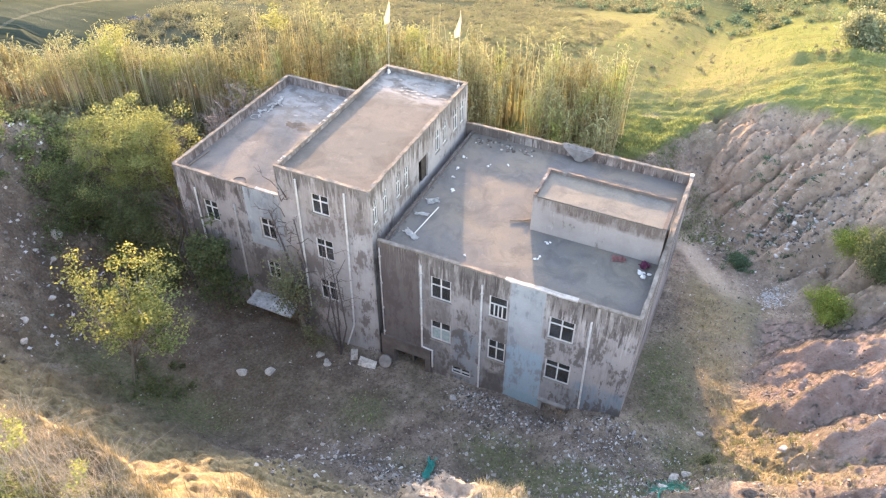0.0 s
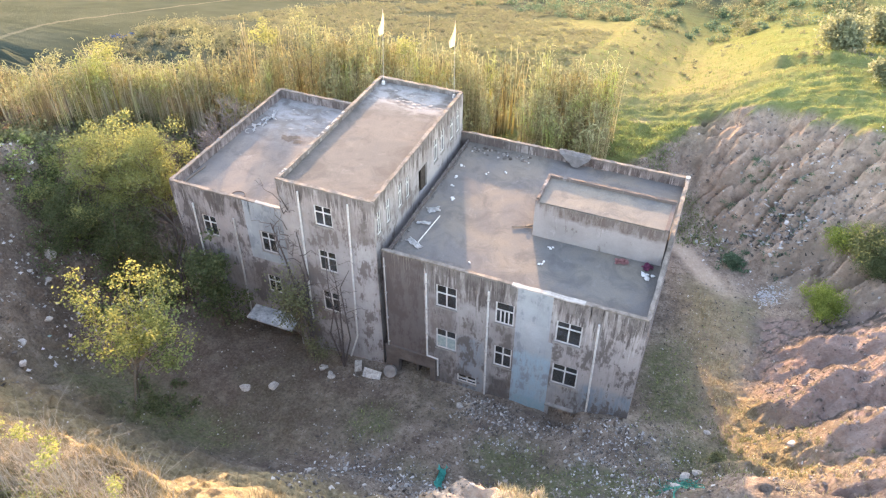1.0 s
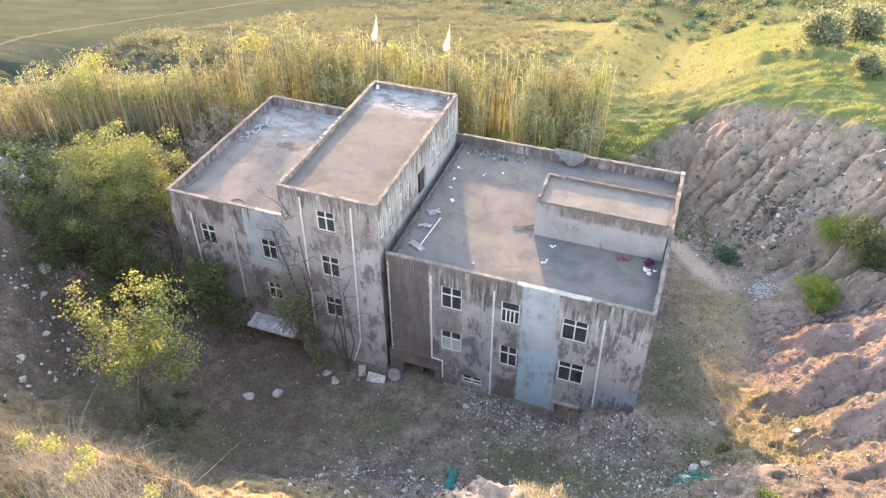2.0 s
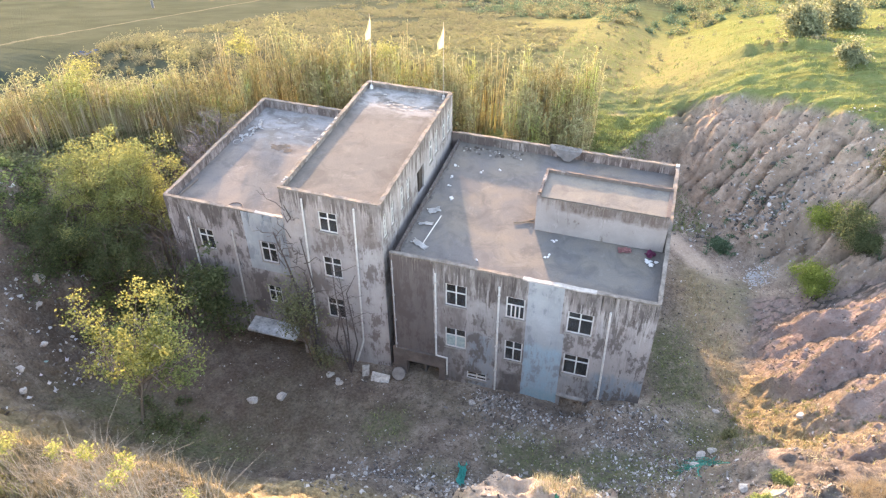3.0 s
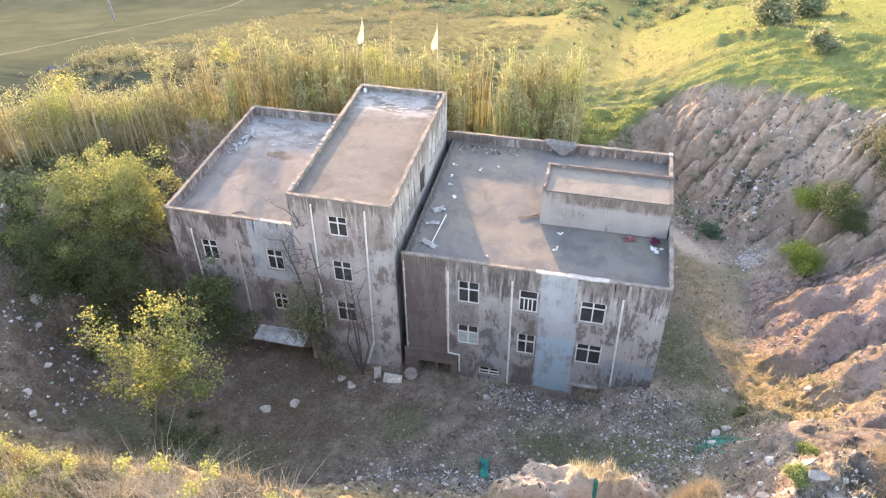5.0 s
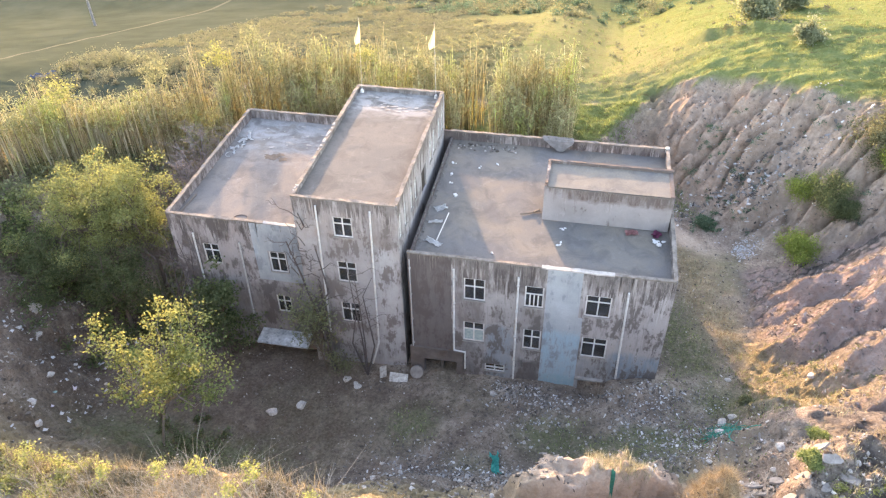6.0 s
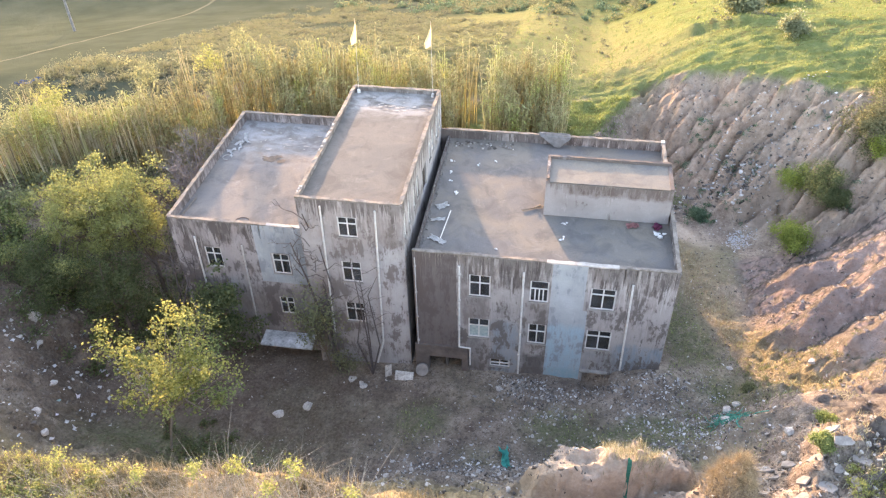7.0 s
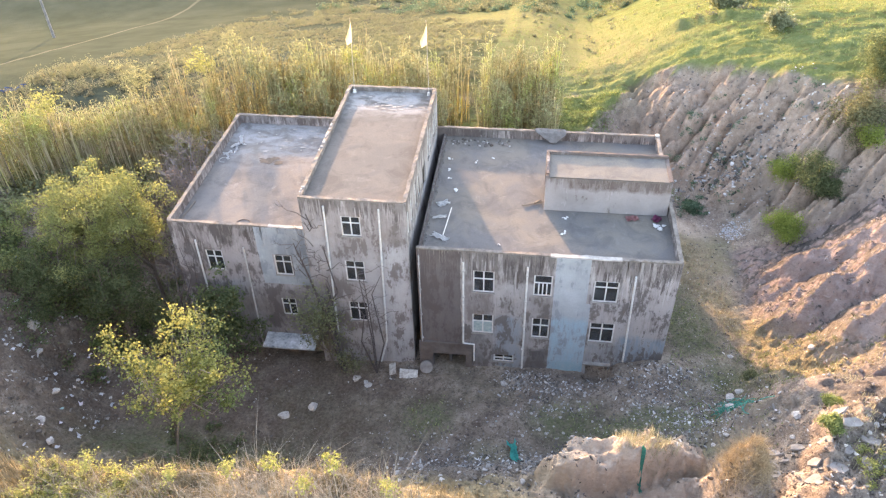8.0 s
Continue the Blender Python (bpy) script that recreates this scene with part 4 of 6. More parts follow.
# left wing, two storeys
LX0, LX1, LY0, LY1, LZ, LD = -28.55, -20.26, 1.16, 13.5, 6.55, 5.95
left_wing = thing("building", "two-storey abandoned concrete wing with flat roof overgrown at its foot", "building")
l_wins = [(-26.74, -25.72, 3.10, 4.60), (-22.64, -21.60, 3.02, 4.52), (-22.72, -21.80, -0.25, 1.12)]
door_l = (-23.6, -22.2, -3.4, -2.15)
part("wall", wall_mesh("x", LY0, -1, LX0, LX1, -4.8, LZ, l_wins + [door_l]), M_L, left_wing, "front wall of dark stained render")
part("wall", wall_mesh("x", LY1, 1, LX0, LX1, -4.8, LZ, []), M_L, left_wing)
part("wall", wall_mesh("y", LX0, -1, LY0 + 0.16, LY1 - 0.16, -4.8, LZ, []), M_L, left_wing)
slab("roof", left_wing, LX0 + 0.16, LX1, LY0 + 0.16, LY1 - 0.16, LD, 0.2, M_DECK_L, label="flat cement roof deck with pale scuffs and a brown stain")
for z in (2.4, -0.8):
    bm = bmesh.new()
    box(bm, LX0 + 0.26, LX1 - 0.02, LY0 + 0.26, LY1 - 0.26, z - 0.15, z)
    part("floor_slab", bm, M_ROOM_SHADE, left_wing)
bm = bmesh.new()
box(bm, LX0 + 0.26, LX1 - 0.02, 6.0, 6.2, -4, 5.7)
part("inner_wall", bm, M_ROOM_SHADE, left_wing)
for w in l_wins:
    window(left_wing, "x", LY0, -1, *w, glass=(1, 1), sill=w[2] > 0)
bm = wall_mesh("x", LY0 - 0.004, -1, -23.5, LX1, 2.3, LZ - 0.05, [(-22.70, -21.54, 2.93, 4.58)], 0.004)
part("render_patch", bm, M_PALE, left_wing, "pale patch of newer render")
coping(left_wing, [(LX1 - 0.1, LY1 - 0.08), (LX0 + 0.08, LY1 - 0.08), (LX0 + 0.08, LY0 + 0.08), (-22.6, LY0 + 0.08)], 0.16, LZ, M_COPING)
coping(left_wing, [(-22.6, LY0 + 0.08), (LX1 - 0.05, LY0 + 0.08)], 0.16, LZ, M_NEWCOPE)
downpipe(left_wing, [(-27.1, LY0 - 0.09, 5.35), (-27.25, LY0 - 0.09, -2.5)])
downpipe(left_wing, [(-24.3, LY0 - 0.09, 5.0), (-24.5, LY0 - 0.09, -3.0)], material=M_IRON)
streaks(left_wing, "x", LY0, -1, LX0 + 0.1, LX1 - 0.1, LZ - 0.05, 24, 1.0, 11)
bm = bmesh.new()
vs = box(bm, -24.05, -20.75, 0.0, LY0, -2.02, -1.86, 0.02)
bmesh.ops.rotate(bm, verts=bm.verts, cent=(-22.4, LY0, -1.9), matrix=Matrix.Rotation(radians(6), 3, "X"))
part("door_canopy", bm, plain_mat("canopy_top", (0.16, 0.18, 0.20), (0.66, 0.70, 0.74), 1.6, fine=7.0), left_wing, "pale concrete canopy over a door")


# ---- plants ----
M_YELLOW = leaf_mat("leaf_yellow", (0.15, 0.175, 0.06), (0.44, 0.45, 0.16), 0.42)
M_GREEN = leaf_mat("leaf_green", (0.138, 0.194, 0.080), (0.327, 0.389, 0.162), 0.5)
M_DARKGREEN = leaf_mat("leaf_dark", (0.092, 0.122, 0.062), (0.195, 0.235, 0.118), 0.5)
M_FAR = leaf_mat("leaf_far", (0.14, 0.162, 0.105), (0.22, 0.24, 0.152), 0.5)
M_FARDRY = leaf_mat("leaf_far_dry", (0.145, 0.158, 0.112), (0.20, 0.212, 0.152), 0.5)
M_DUSTY = leaf_mat("leaf_dusty", (0.175, 0.205, 0.128), (0.285, 0.315, 0.205), 0.5)
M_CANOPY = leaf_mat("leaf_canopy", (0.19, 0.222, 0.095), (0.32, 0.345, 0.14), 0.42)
M_BLUEGREEN = leaf_mat("leaf_bluegreen", (0.069, 0.127, 0.080), (0.172, 0.262, 0.173), 0.35)
M_LIME = leaf_mat("leaf_lime", (0.20, 0.275, 0.07), (0.37, 0.44, 0.13), 0.5)
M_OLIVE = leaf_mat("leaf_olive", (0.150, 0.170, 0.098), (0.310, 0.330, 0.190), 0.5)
M_REED_LEAF = reed_mat("reed_leaf", [(0.0, (0.215, 0.20, 0.11)), (0.35, (0.32, 0.31, 0.168)), (0.7, (0.345, 0.37, 0.18)), (1.0, (0.52, 0.515, 0.31))], 0.36)
M_REED_STALK = reed_mat("reed_stalk", [(0.0, (0.235, 0.20, 0.12)), (0.4, (0.46, 0.415, 0.255)), (1.0, (0.76, 0.72, 0.50))], 0.45)
# paler stalks for the west belt, with the light there put into the colour
M_REED_LIT = reed_mat("reed_lit", [(0.0, (0.31, 0.265, 0.18)), (0.4, (0.48, 0.43, 0.305)), (1.0, (0.72, 0.67, 0.51))], 0.45)
M_STRAW = leaf_mat("straw", (0.206, 0.194, 0.127), (0.429, 0.418, 0.299), 0.35)
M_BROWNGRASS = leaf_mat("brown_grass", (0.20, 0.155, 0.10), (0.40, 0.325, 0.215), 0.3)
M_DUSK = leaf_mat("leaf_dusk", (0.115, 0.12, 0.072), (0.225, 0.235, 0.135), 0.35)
M_GRASS = leaf_mat("grass_blade", (0.125, 0.182, 0.062), (0.225, 0.290, 0.125), 0.4)
M_RIM = leaf_mat("rim_straw", (0.125, 0.112, 0.075), (0.27, 0.245, 0.172), 0.25)
M_WEED = leaf_mat("weed", (0.20, 0.228, 0.085), (0.39, 0.40, 0.16), 0.45)
M_BARK = plain_mat("bark", (0.10, 0.08, 0.065), (0.20, 0.17, 0.145), 6.0, stretch=(4, 4, 1))
M_DEAD = plain_mat("dead_wood", (0.065, 0.055, 0.055), (0.15, 0.13, 0.13), 6.0)
M_STEM = plain_mat("dry_stem", (0.24, 0.20, 0.16), (0.40, 0.35, 0.285), 6.0)
M_TWIG = plain_mat("grey_twig", (0.20, 0.175, 0.17), (0.34, 0.30, 0.29), 6.0)


def leaf_quads(centres, size, r, long=1.5, droop=0.3):
    """Small folded leaves, each of four corners, at the given centres."""
    n = len(centres)
    a = r.normal(0, 1, (n, 3))
    a[:, 2] = a[:, 2] * 0.6 - droop
    a /= np.linalg.norm(a, axis=1)[:, None]
    b = np.cross(a, r.normal(0, 1, (n, 3)))
    b /= np.linalg.norm(b, axis=1)[:, None] + 1e-9
    s = (size * r.uniform(0.6, 1.3, n))[:, None]
    c = np.cross(a, b)
    v = np.stack([centres, centres + a * s * long * 0.5 + b * s * 0.5 + c * s * 0.12, centres + a * s * long, centres + a * s * long * 0.5 - b * s * 0.5 + c * s * 0.12], 1).reshape(-1, 3)
    return v, np.arange(4 * n).reshape(-1, 4)


def limb(bm, a, b, r0, r1, r, bend=0.15):
    a, b = Vector(a), Vector(b)
    d = (b - a).length
    pts = [a]
    for t in (0.35, 0.7):
        pts.append(a.lerp(b, t) + Vector(r.normal(0, bend * d * 0.4, 3)) + Vector((0, 0, 0.08 * d)))
    pts.append(b)
    tube(bm, pts, r0, r1, 6)


def tree(name, base, top, centre, radii, clumps, leaves, leaf, spread, material, label, category="tree", group="", seed=0, trunk=0.12, bark=None, lean=(0, 0), upper=0.0, fork=0.35):
    """A tapered trunk with limbs that end in clumps of small leaves inside an uneven crown."""
    r = np.random.default_rng(seed)
    ob = thing(name, label, category, group)
    base, centre = np.array(base, float), np.array(centre, float)
    ends = []
    while len(ends) < clumps:
        d = r.normal(0, 1, 3)
        d /= np.linalg.norm(d)
        rad = r.uniform(0.35, 1.0) ** 0.6
        lobe = 0.72 + 0.45 * math.sin(3 * math.atan2(d[1], d[0]) + seed) * math.cos(2.3 * d[2] + seed)
        q = centre + d * rad * lobe * np.array(radii)
        if q[2] < centre[2] + (upper - 0.9) * radii[2] or q[2] > top:
            continue
        ends.append(q)
    bm = bmesh.new()
    split = base + (centre - base) * fork
    tube(bm, [base - (0, 0, 0.3), base + (split - base) * 0.5 + (*lean, 0), split], trunk, trunk * 0.75, 8)
    mains = [ends[int(k)] for k in np.linspace(0, len(ends) - 1, min(7, len(ends)))]
    for m in mains:
        limb(bm, split, m, trunk * 0.6, trunk * 0.12, r)
    for q in ends:
        m = min(mains, key=lambda k: np.linalg.norm(k - q))
        if m is not q:
            limb(bm, split + (m - split) * r.uniform(0.35, 0.8), q, trunk * 0.2, trunk * 0.06, r)
    part("trunk", bm, bark or M_BARK, ob)
    pts = np.concatenate([q + r.normal(0, 1, (leaves, 3)) * spread * r.uniform(0.6, 1.25) * np.array((1, 1, 0.75)) for q in ends])
    v, f = leaf_quads(pts, leaf, r)
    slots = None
    # of two materials, clumps low in the crown take the second
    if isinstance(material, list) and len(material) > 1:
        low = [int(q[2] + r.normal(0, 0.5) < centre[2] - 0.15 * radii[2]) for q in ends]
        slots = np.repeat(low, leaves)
    raw("crown", v, f, material, ob, slots)
    return ob


def dead_tree(name, base, tips, label, seed, thick=0.07, material=None, twigs=5, group="", category="dead tree"):
    """Bare trunk with forked limbs and twigs towards the tips."""
    r = np.random.default_rng(seed)
    ob = thing(name, label, category, group)
    bm = bmesh.new()
    base = Vector(base)
    for tip in tips:
        tip = Vector(tip)
        limb(bm, base, tip, thick, thick * 0.25, r, 0.1)
    part("trunk", bm, material or M_DEAD, ob)
    bm = bmesh.new()
    for tip in tips:
        tip = Vector(tip)
        for _ in range(twigs):
            s = base.lerp(tip, r.uniform(0.4, 1.0))
            e = s + Vector((r.normal(0, 0.8), r.normal(0, 0.3), r.uniform(0.1, 0.9)))
            limb(bm, s, e, thick * 0.3, thick * 0.1, r, 0.2)
            for _ in range(2):
                s2 = s.lerp(e, r.uniform(0.4, 0.9))
                limb(bm, s2, s2 + Vector((r.normal(0, 0.4), r.normal(0, 0.2), r.uniform(0.0, 0.5))), thick * 0.14, thick * 0.06, r, 0.2)
    tagged(part("brushwood", bm, material or M_DEAD, ob), kind="stuff")
    return ob


def blades(name, xy, height, width, count, material, label, category, seed, lean=0.35, radius=0.12, bottom=None):
    """Tufts of bent grass blades on the ground: one object."""
    r = np.random.default_rng(seed)
    x, y = np.repeat(xy[:, 0], count), np.repeat(xy[:, 1], count)
    n = len(x)
    x, y = x + r.normal(0, radius, n), y + r.normal(0, radius, n)
    z = shape(x, y)[0] - 0.03 if bottom is None else np.full(n, bottom)
    h = height * r.uniform(0.5, 1.2, n)
    ang, bend = r.uniform(0, math.tau, n), np.abs(r.normal(0, lean, n))
    dx, dy = np.cos(ang), np.sin(ang)
    w = width * r.uniform(0.6, 1.3, n)
    lev = []
    for t, k in ((0, 1.0), (0.55, 0.8), (1.0, 0.12)):
        cx, cy, cz = x + dx * bend * h * t * t, y + dy * bend * h * t * t, z + h * t * (1 - 0.25 * bend * t)
        lev += [np.stack([cx - dy * w * k / 2, cy + dx * w * k / 2, cz], -1), np.stack([cx + dy * w * k / 2, cy - dx * w * k / 2, cz], -1)]
    v = np.stack(lev, 1).reshape(-1, 3)
    i = np.arange(n)[:, None] * 6
    f = np.concatenate([i + [0, 1, 3, 2], i + [2, 3, 5, 4]])
    ob = raw(name, v, f, material)
    return tagged(ob, label, category, kind="stuff")


def reed_bed(name, x, y, height, material, label, seed, per=10):
    """Tall stalks with long leaves and feathery tops."""
    r = np.random.default_rng(seed)
    n = len(x)
    z = shape(x, y)[0] - 0.1
    h = height * r.uniform(0.78, 1.1, n)
    lx, ly = r.normal(0, 0.05, n) * h, r.normal(0, 0.05, n) * h
    verts, faces, slots = [], [], []
    w = r.uniform(0.018, 0.042, n)
    ring = []
    for t, k in ((0, 1.0), (0.5, 0.9), (1.0, 0.35)):
        for s in range(3):
            a = s * math.tau / 3
            ring.append(np.stack([x + lx * t * t + np.cos(a) * w * k, y + ly * t * t + np.sin(a) * w * k, z + h * t], -1))
    v = np.stack(ring, 1).reshape(-1, 3)
    i = np.arange(n)[:, None] * 9
    f = np.concatenate([i + [a + s, a + (s + 1) % 3, a + 3 + (s + 1) % 3, a + 3 + s] for a in (0, 3) for s in range(3)])
    verts.append(v), faces.append(f), slots.append(np.zeros(len(f)))
    off = len(v)
    k = np.repeat(np.arange(n), per)
    t = 0.62 + 0.42 * r.random(len(k)) ** 0.9
    low = r.random(len(k)) < 0.14
    t[low] = r.uniform(0.15, 0.65, low.sum())
    c = np.stack([x[k] + lx[k] * t * t, y[k] + ly[k] * t * t, z[k] + h[k] * t], -1)
    ang = r.uniform(0, math.tau, len(k))
    ln, wd = r.uniform(0.25, 0.6, len(k)), r.uniform(0.028, 0.055, len(k))
    dx, dy = np.cos(ang), np.sin(ang)
    up = r.uniform(0.2, 1.3, len(k))
    m = c + np.stack([dx * ln * 0.5, dy * ln * 0.5, up * ln * 0.6], -1)
    e = c + np.stack([dx * ln, dy * ln, (up - 0.55) * ln], -1)
    s = np.stack([-dy * wd, dx * wd, 0 * wd], -1)
    v = np.stack([c, m - s, e, m + s], 1).reshape(-1, 3)
    f = np.arange(len(v)).reshape(-1, 4) + off
    verts.append(v), faces.append(f), slots.append(np.ones(len(f)))
    ob = raw(name, np.concatenate(verts), np.concatenate(faces), material, slots=np.concatenate(slots))
    return tagged(ob, label, "reeds", kind="stuff")


def scatter(x0, x1, y0, y1, n, seed, keep=None):
    r = np.random.default_rng(seed)
    x, y = r.uniform(x0, x1, n), r.uniform(y0, y1, n)
    if keep is not None:
        k = keep(x, y, r)
        x, y = x[k], y[k]
    return np.stack([x, y], -1)


# the reed bed behind the building and round its left side
def in_reeds(x, y, r):
    front = np.interp(x, [-52, -46, -41, -36, -31, -20, -6], [2.0, 4.5, 9.0, 14.5, 17.0, 17.3, 18.0])
    back = np.interp(x, [-52, -44, -36, -28, -6], [7.5, 12.5, 20.5, 23.5, 23.8]) + 1.5 * (fbm(x / 3, y / 3, 2, 81) - 0.5)
    gap = (np.abs(x + 12.9 - 0.1 * (y - 20)) < 0.7) | ((x > -14.8) & (x < -12) & (fbm(x, y, 2, 5) < 0.55))
    return (y > front) & (y < back) & ~gap & (fbm(x / 1.5, y / 1.5, 2, 83) + r.uniform(-0.1, 0.1, len(x)) > 0.38)


q = scatter(-52, -6.3, 2, 25, 24000, 21, in_reeds)
for west, stalk, label in ((True, M_REED_LIT, "thin belt of tall reeds, straw-coloured stalks paled for the light on them"), (False, M_REED_STALK, "tall dense reeds with pale tan stalks and feathery olive-brown tops")):
    p = q[(q[:, 0] < -37 + 2 * np.sin(q[:, 1])) == west]
    reed_bed("reeds", p[:, 0], p[:, 1], np.interp(p[:, 0], [-52, -45, -40, -36, -30], [3.8, 4.4, 5.3, 6.3, 6.5]) * (0.55 + 0.75 * fbm(p[:, 0] / 1.7, p[:, 1] / 1.7, 3, 84)), [stalk, M_REED_LEAF], label, 22, 8 if west else 10)
# rank undergrowth between the stalks
q = scatter(-52, -6.5, 2, 24.5, 9000, 23, in_reeds)
blades("undergrowth", q[q[:, 0] > -40], 1.5, 0.07, 3, M_OLIVE, "dark undergrowth at the foot of the reeds", "undergrowth", 24, 0.5, 0.3)

# shrubs and weeds beyond the reeds
def shrub_clouds(name, xy, size, leaf, material, label, seed, per=90, flat=1.0):
    r = np.random.default_rng(seed)
    z = shape(xy[:, 0], xy[:, 1])[0]
    s = size * r.uniform(0.45, 1.25, len(xy))
    k = np.repeat(np.arange(len(xy)), per)
    d = r.normal(0, 1, (len(k), 3))
    d /= np.linalg.norm(d, axis=1)[:, None]
    d[:, 2] *= flat
    d *= (r.uniform(0.1, 1, len(k)) ** 0.45)[:, None] * (0.75 + 0.35 * np.sin(4 * d[:, :1] + 3 * d[:, 1:2] + k[:, None]))
    pts = np.stack([xy[k, 0] + d[:, 0] * s[k], xy[k, 1] + d[:, 1] * s[k], z[k] + np.abs(d[:, 2] + 0.15 * flat) * s[k] * 0.95], -1)
    v, f = leaf_quads(pts, leaf, r)
    return tagged(raw(name, v, f, material), label, "shrubs", kind="stuff")


q = scatter(-55, -8, 22, 33, 420, 31, lambda x, y, r: y > np.interp(x, [-55, -44, -36, -28, -6], [12, 16.5, 21.5, 23.5, 24]))
shrub_clouds("scrub", q[::2], 1.15, 0.085, M_FAR, "olive scrub behind the reeds", 32, 260)
shrub_clouds("scrub", q[1::2], 1.0, 0.08, M_FARDRY, "dry pale weeds behind the reeds", 37, 220)
q = scatter(-56, -12, 30, 80, 4600, 33, lambda x, y, r: (fbm(x / 7, y / 7, 2, 91) > 0.36) & (x > -57 + 0.14 * (y - 28) + 3 * r.random(len(x))))
shrub_clouds("far_scrub", q[::2], 0.8, 0.08, M_FAR, "grey-green scrub on the far field", 34, 90, 0.45)
shrub_clouds("far_scrub", q[1::2], 0.7, 0.08, M_FARDRY, "dry pale scrub on the far field", 38, 80, 0.5)
q = scatter(-42, 34, 54, 90, 900, 35, lambda x, y, r: (y > np.interp(x, [-42, -5, 10, 34], [72, 59.5, 58, 58]) + 6 * (fbm(x / 4, y / 4, 2, 96) - 0.5)) & (fbm(x / 5, y / 5, 2, 95) > 0.42))
shrub_clouds("far_scrub", q[::2], 1.5, 0.15, M_FAR, "grey-green bushes beyond the meadow", 36, 170)
shrub_clouds("far_scrub", q[1::2], 1.3, 0.15, M_BLUEGREEN, "dark green bushes beyond the meadow", 39, 170)

# meadow grass
q = scatter(-12, 34, 20, 60, 9000, 41, lambda x, y, r: (shape(x, y)[1] > 0.5) & (y < 22 + 40 * r.random(len(x)) ** 1.4))
q = np.concatenate([q, scatter(-10, 4, 17.5, 27, 2600, 45, lambda x, y, r: (shape(x, y)[3] < 0.3) & (x < 2.5 - 0.3 * (y - 20)))])
blades("meadow_grass", q, 0.26, 0.05, 4, M_GRASS, "sunlit yellow-green meadow grass", "grass", 42, 0.7, 0.22)
q = scatter(-12, 30, 34, 62, 240, 43, lambda x, y, r: fbm(x / 4, y / 4, 2, 97) > 0.55)
shrub_clouds("meadow_weeds", q, 0.5, 0.12, M_FARDRY, "dry brownish weeds in the meadow", 44, 40)

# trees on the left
# the last two, low trees take darker leaves for the crowns' shaded underside
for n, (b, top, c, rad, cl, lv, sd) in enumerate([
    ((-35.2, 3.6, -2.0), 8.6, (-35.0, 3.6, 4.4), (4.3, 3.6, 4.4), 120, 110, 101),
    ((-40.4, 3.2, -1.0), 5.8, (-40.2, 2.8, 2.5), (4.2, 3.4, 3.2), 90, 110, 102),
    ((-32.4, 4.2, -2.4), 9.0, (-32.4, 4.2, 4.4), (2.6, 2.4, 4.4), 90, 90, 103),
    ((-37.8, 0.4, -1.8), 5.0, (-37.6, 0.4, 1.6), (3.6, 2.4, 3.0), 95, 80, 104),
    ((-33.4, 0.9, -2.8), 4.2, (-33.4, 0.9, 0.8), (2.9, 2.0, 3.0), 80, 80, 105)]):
    tree("tree", b, top, c, rad, cl, int(lv * 2.0), 0.08, 0.34, M_CANOPY if n < 3 else M_DARKGREEN, "leafy green broadleaf tree at the pit edge" if n < 3 else "low tree at the pit edge, leaves coloured dark green for shade", "tree", "trees left of the building", sd, 0.14)

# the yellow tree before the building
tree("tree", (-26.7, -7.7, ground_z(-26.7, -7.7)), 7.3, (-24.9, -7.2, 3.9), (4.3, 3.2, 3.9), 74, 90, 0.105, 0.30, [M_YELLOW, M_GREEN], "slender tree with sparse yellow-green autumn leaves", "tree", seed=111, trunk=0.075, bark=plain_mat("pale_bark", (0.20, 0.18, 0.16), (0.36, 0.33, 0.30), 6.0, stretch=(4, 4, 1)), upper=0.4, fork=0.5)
tree("tree", (-26.9, -7.2, ground_z(-26.9, -7.2)), 2.9, (-26.4, -6.6, 1.5), (3.0, 2.4, 1.2), 24, 55, 0.12, 0.36, [M_GREEN], "low green sapling under a yellow tree", "tree", seed=112, trunk=0.05, upper=0.1)

q = scatter(-28.6, -23.2, -8.6, -4.8, 40, 74, lambda x, y, r: np.hypot((x + 26) / 2.6, (y + 6.8) / 1.8) < 1)
shrub_clouds("undergrowth", q, 0.6, 0.09, M_DARKGREEN, "dark green undergrowth round the tree foot", 75, 60)

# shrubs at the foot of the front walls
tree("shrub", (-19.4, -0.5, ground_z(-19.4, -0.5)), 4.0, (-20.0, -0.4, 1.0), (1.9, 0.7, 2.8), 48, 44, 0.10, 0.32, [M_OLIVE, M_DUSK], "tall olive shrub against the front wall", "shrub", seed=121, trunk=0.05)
tree("shrub", (-18.2, -0.9, ground_z(-18.2, -0.9)), 0.2, (-18.1, -0.9, -1.6), (1.3, 0.7, 1.3), 16, 36, 0.09, 0.28, M_DUSK, "sprawling pale weed on the bare earth", "shrub", seed=122, trunk=0.03)
tree("shrub", (-26.0, -0.1, ground_z(-26, -0.1)), 4.5, (-25.9, -0.1, 0.2), (2.1, 1.0, 4.2), 66, 65, 0.13, 0.36, M_DARKGREEN, "dark green climbing shrub covering the wall foot", "shrub", seed=123, trunk=0.05)
tree("shrub", (-29.9, 1.0, ground_z(-29.9, 1)), 1.2, (-29.9, 1.0, -1.0), (1.6, 1.2, 2.0), 26, 55, 0.13, 0.35, M_DARKGREEN, "dark shrub at the building corner", "shrub", seed=124, trunk=0.05)

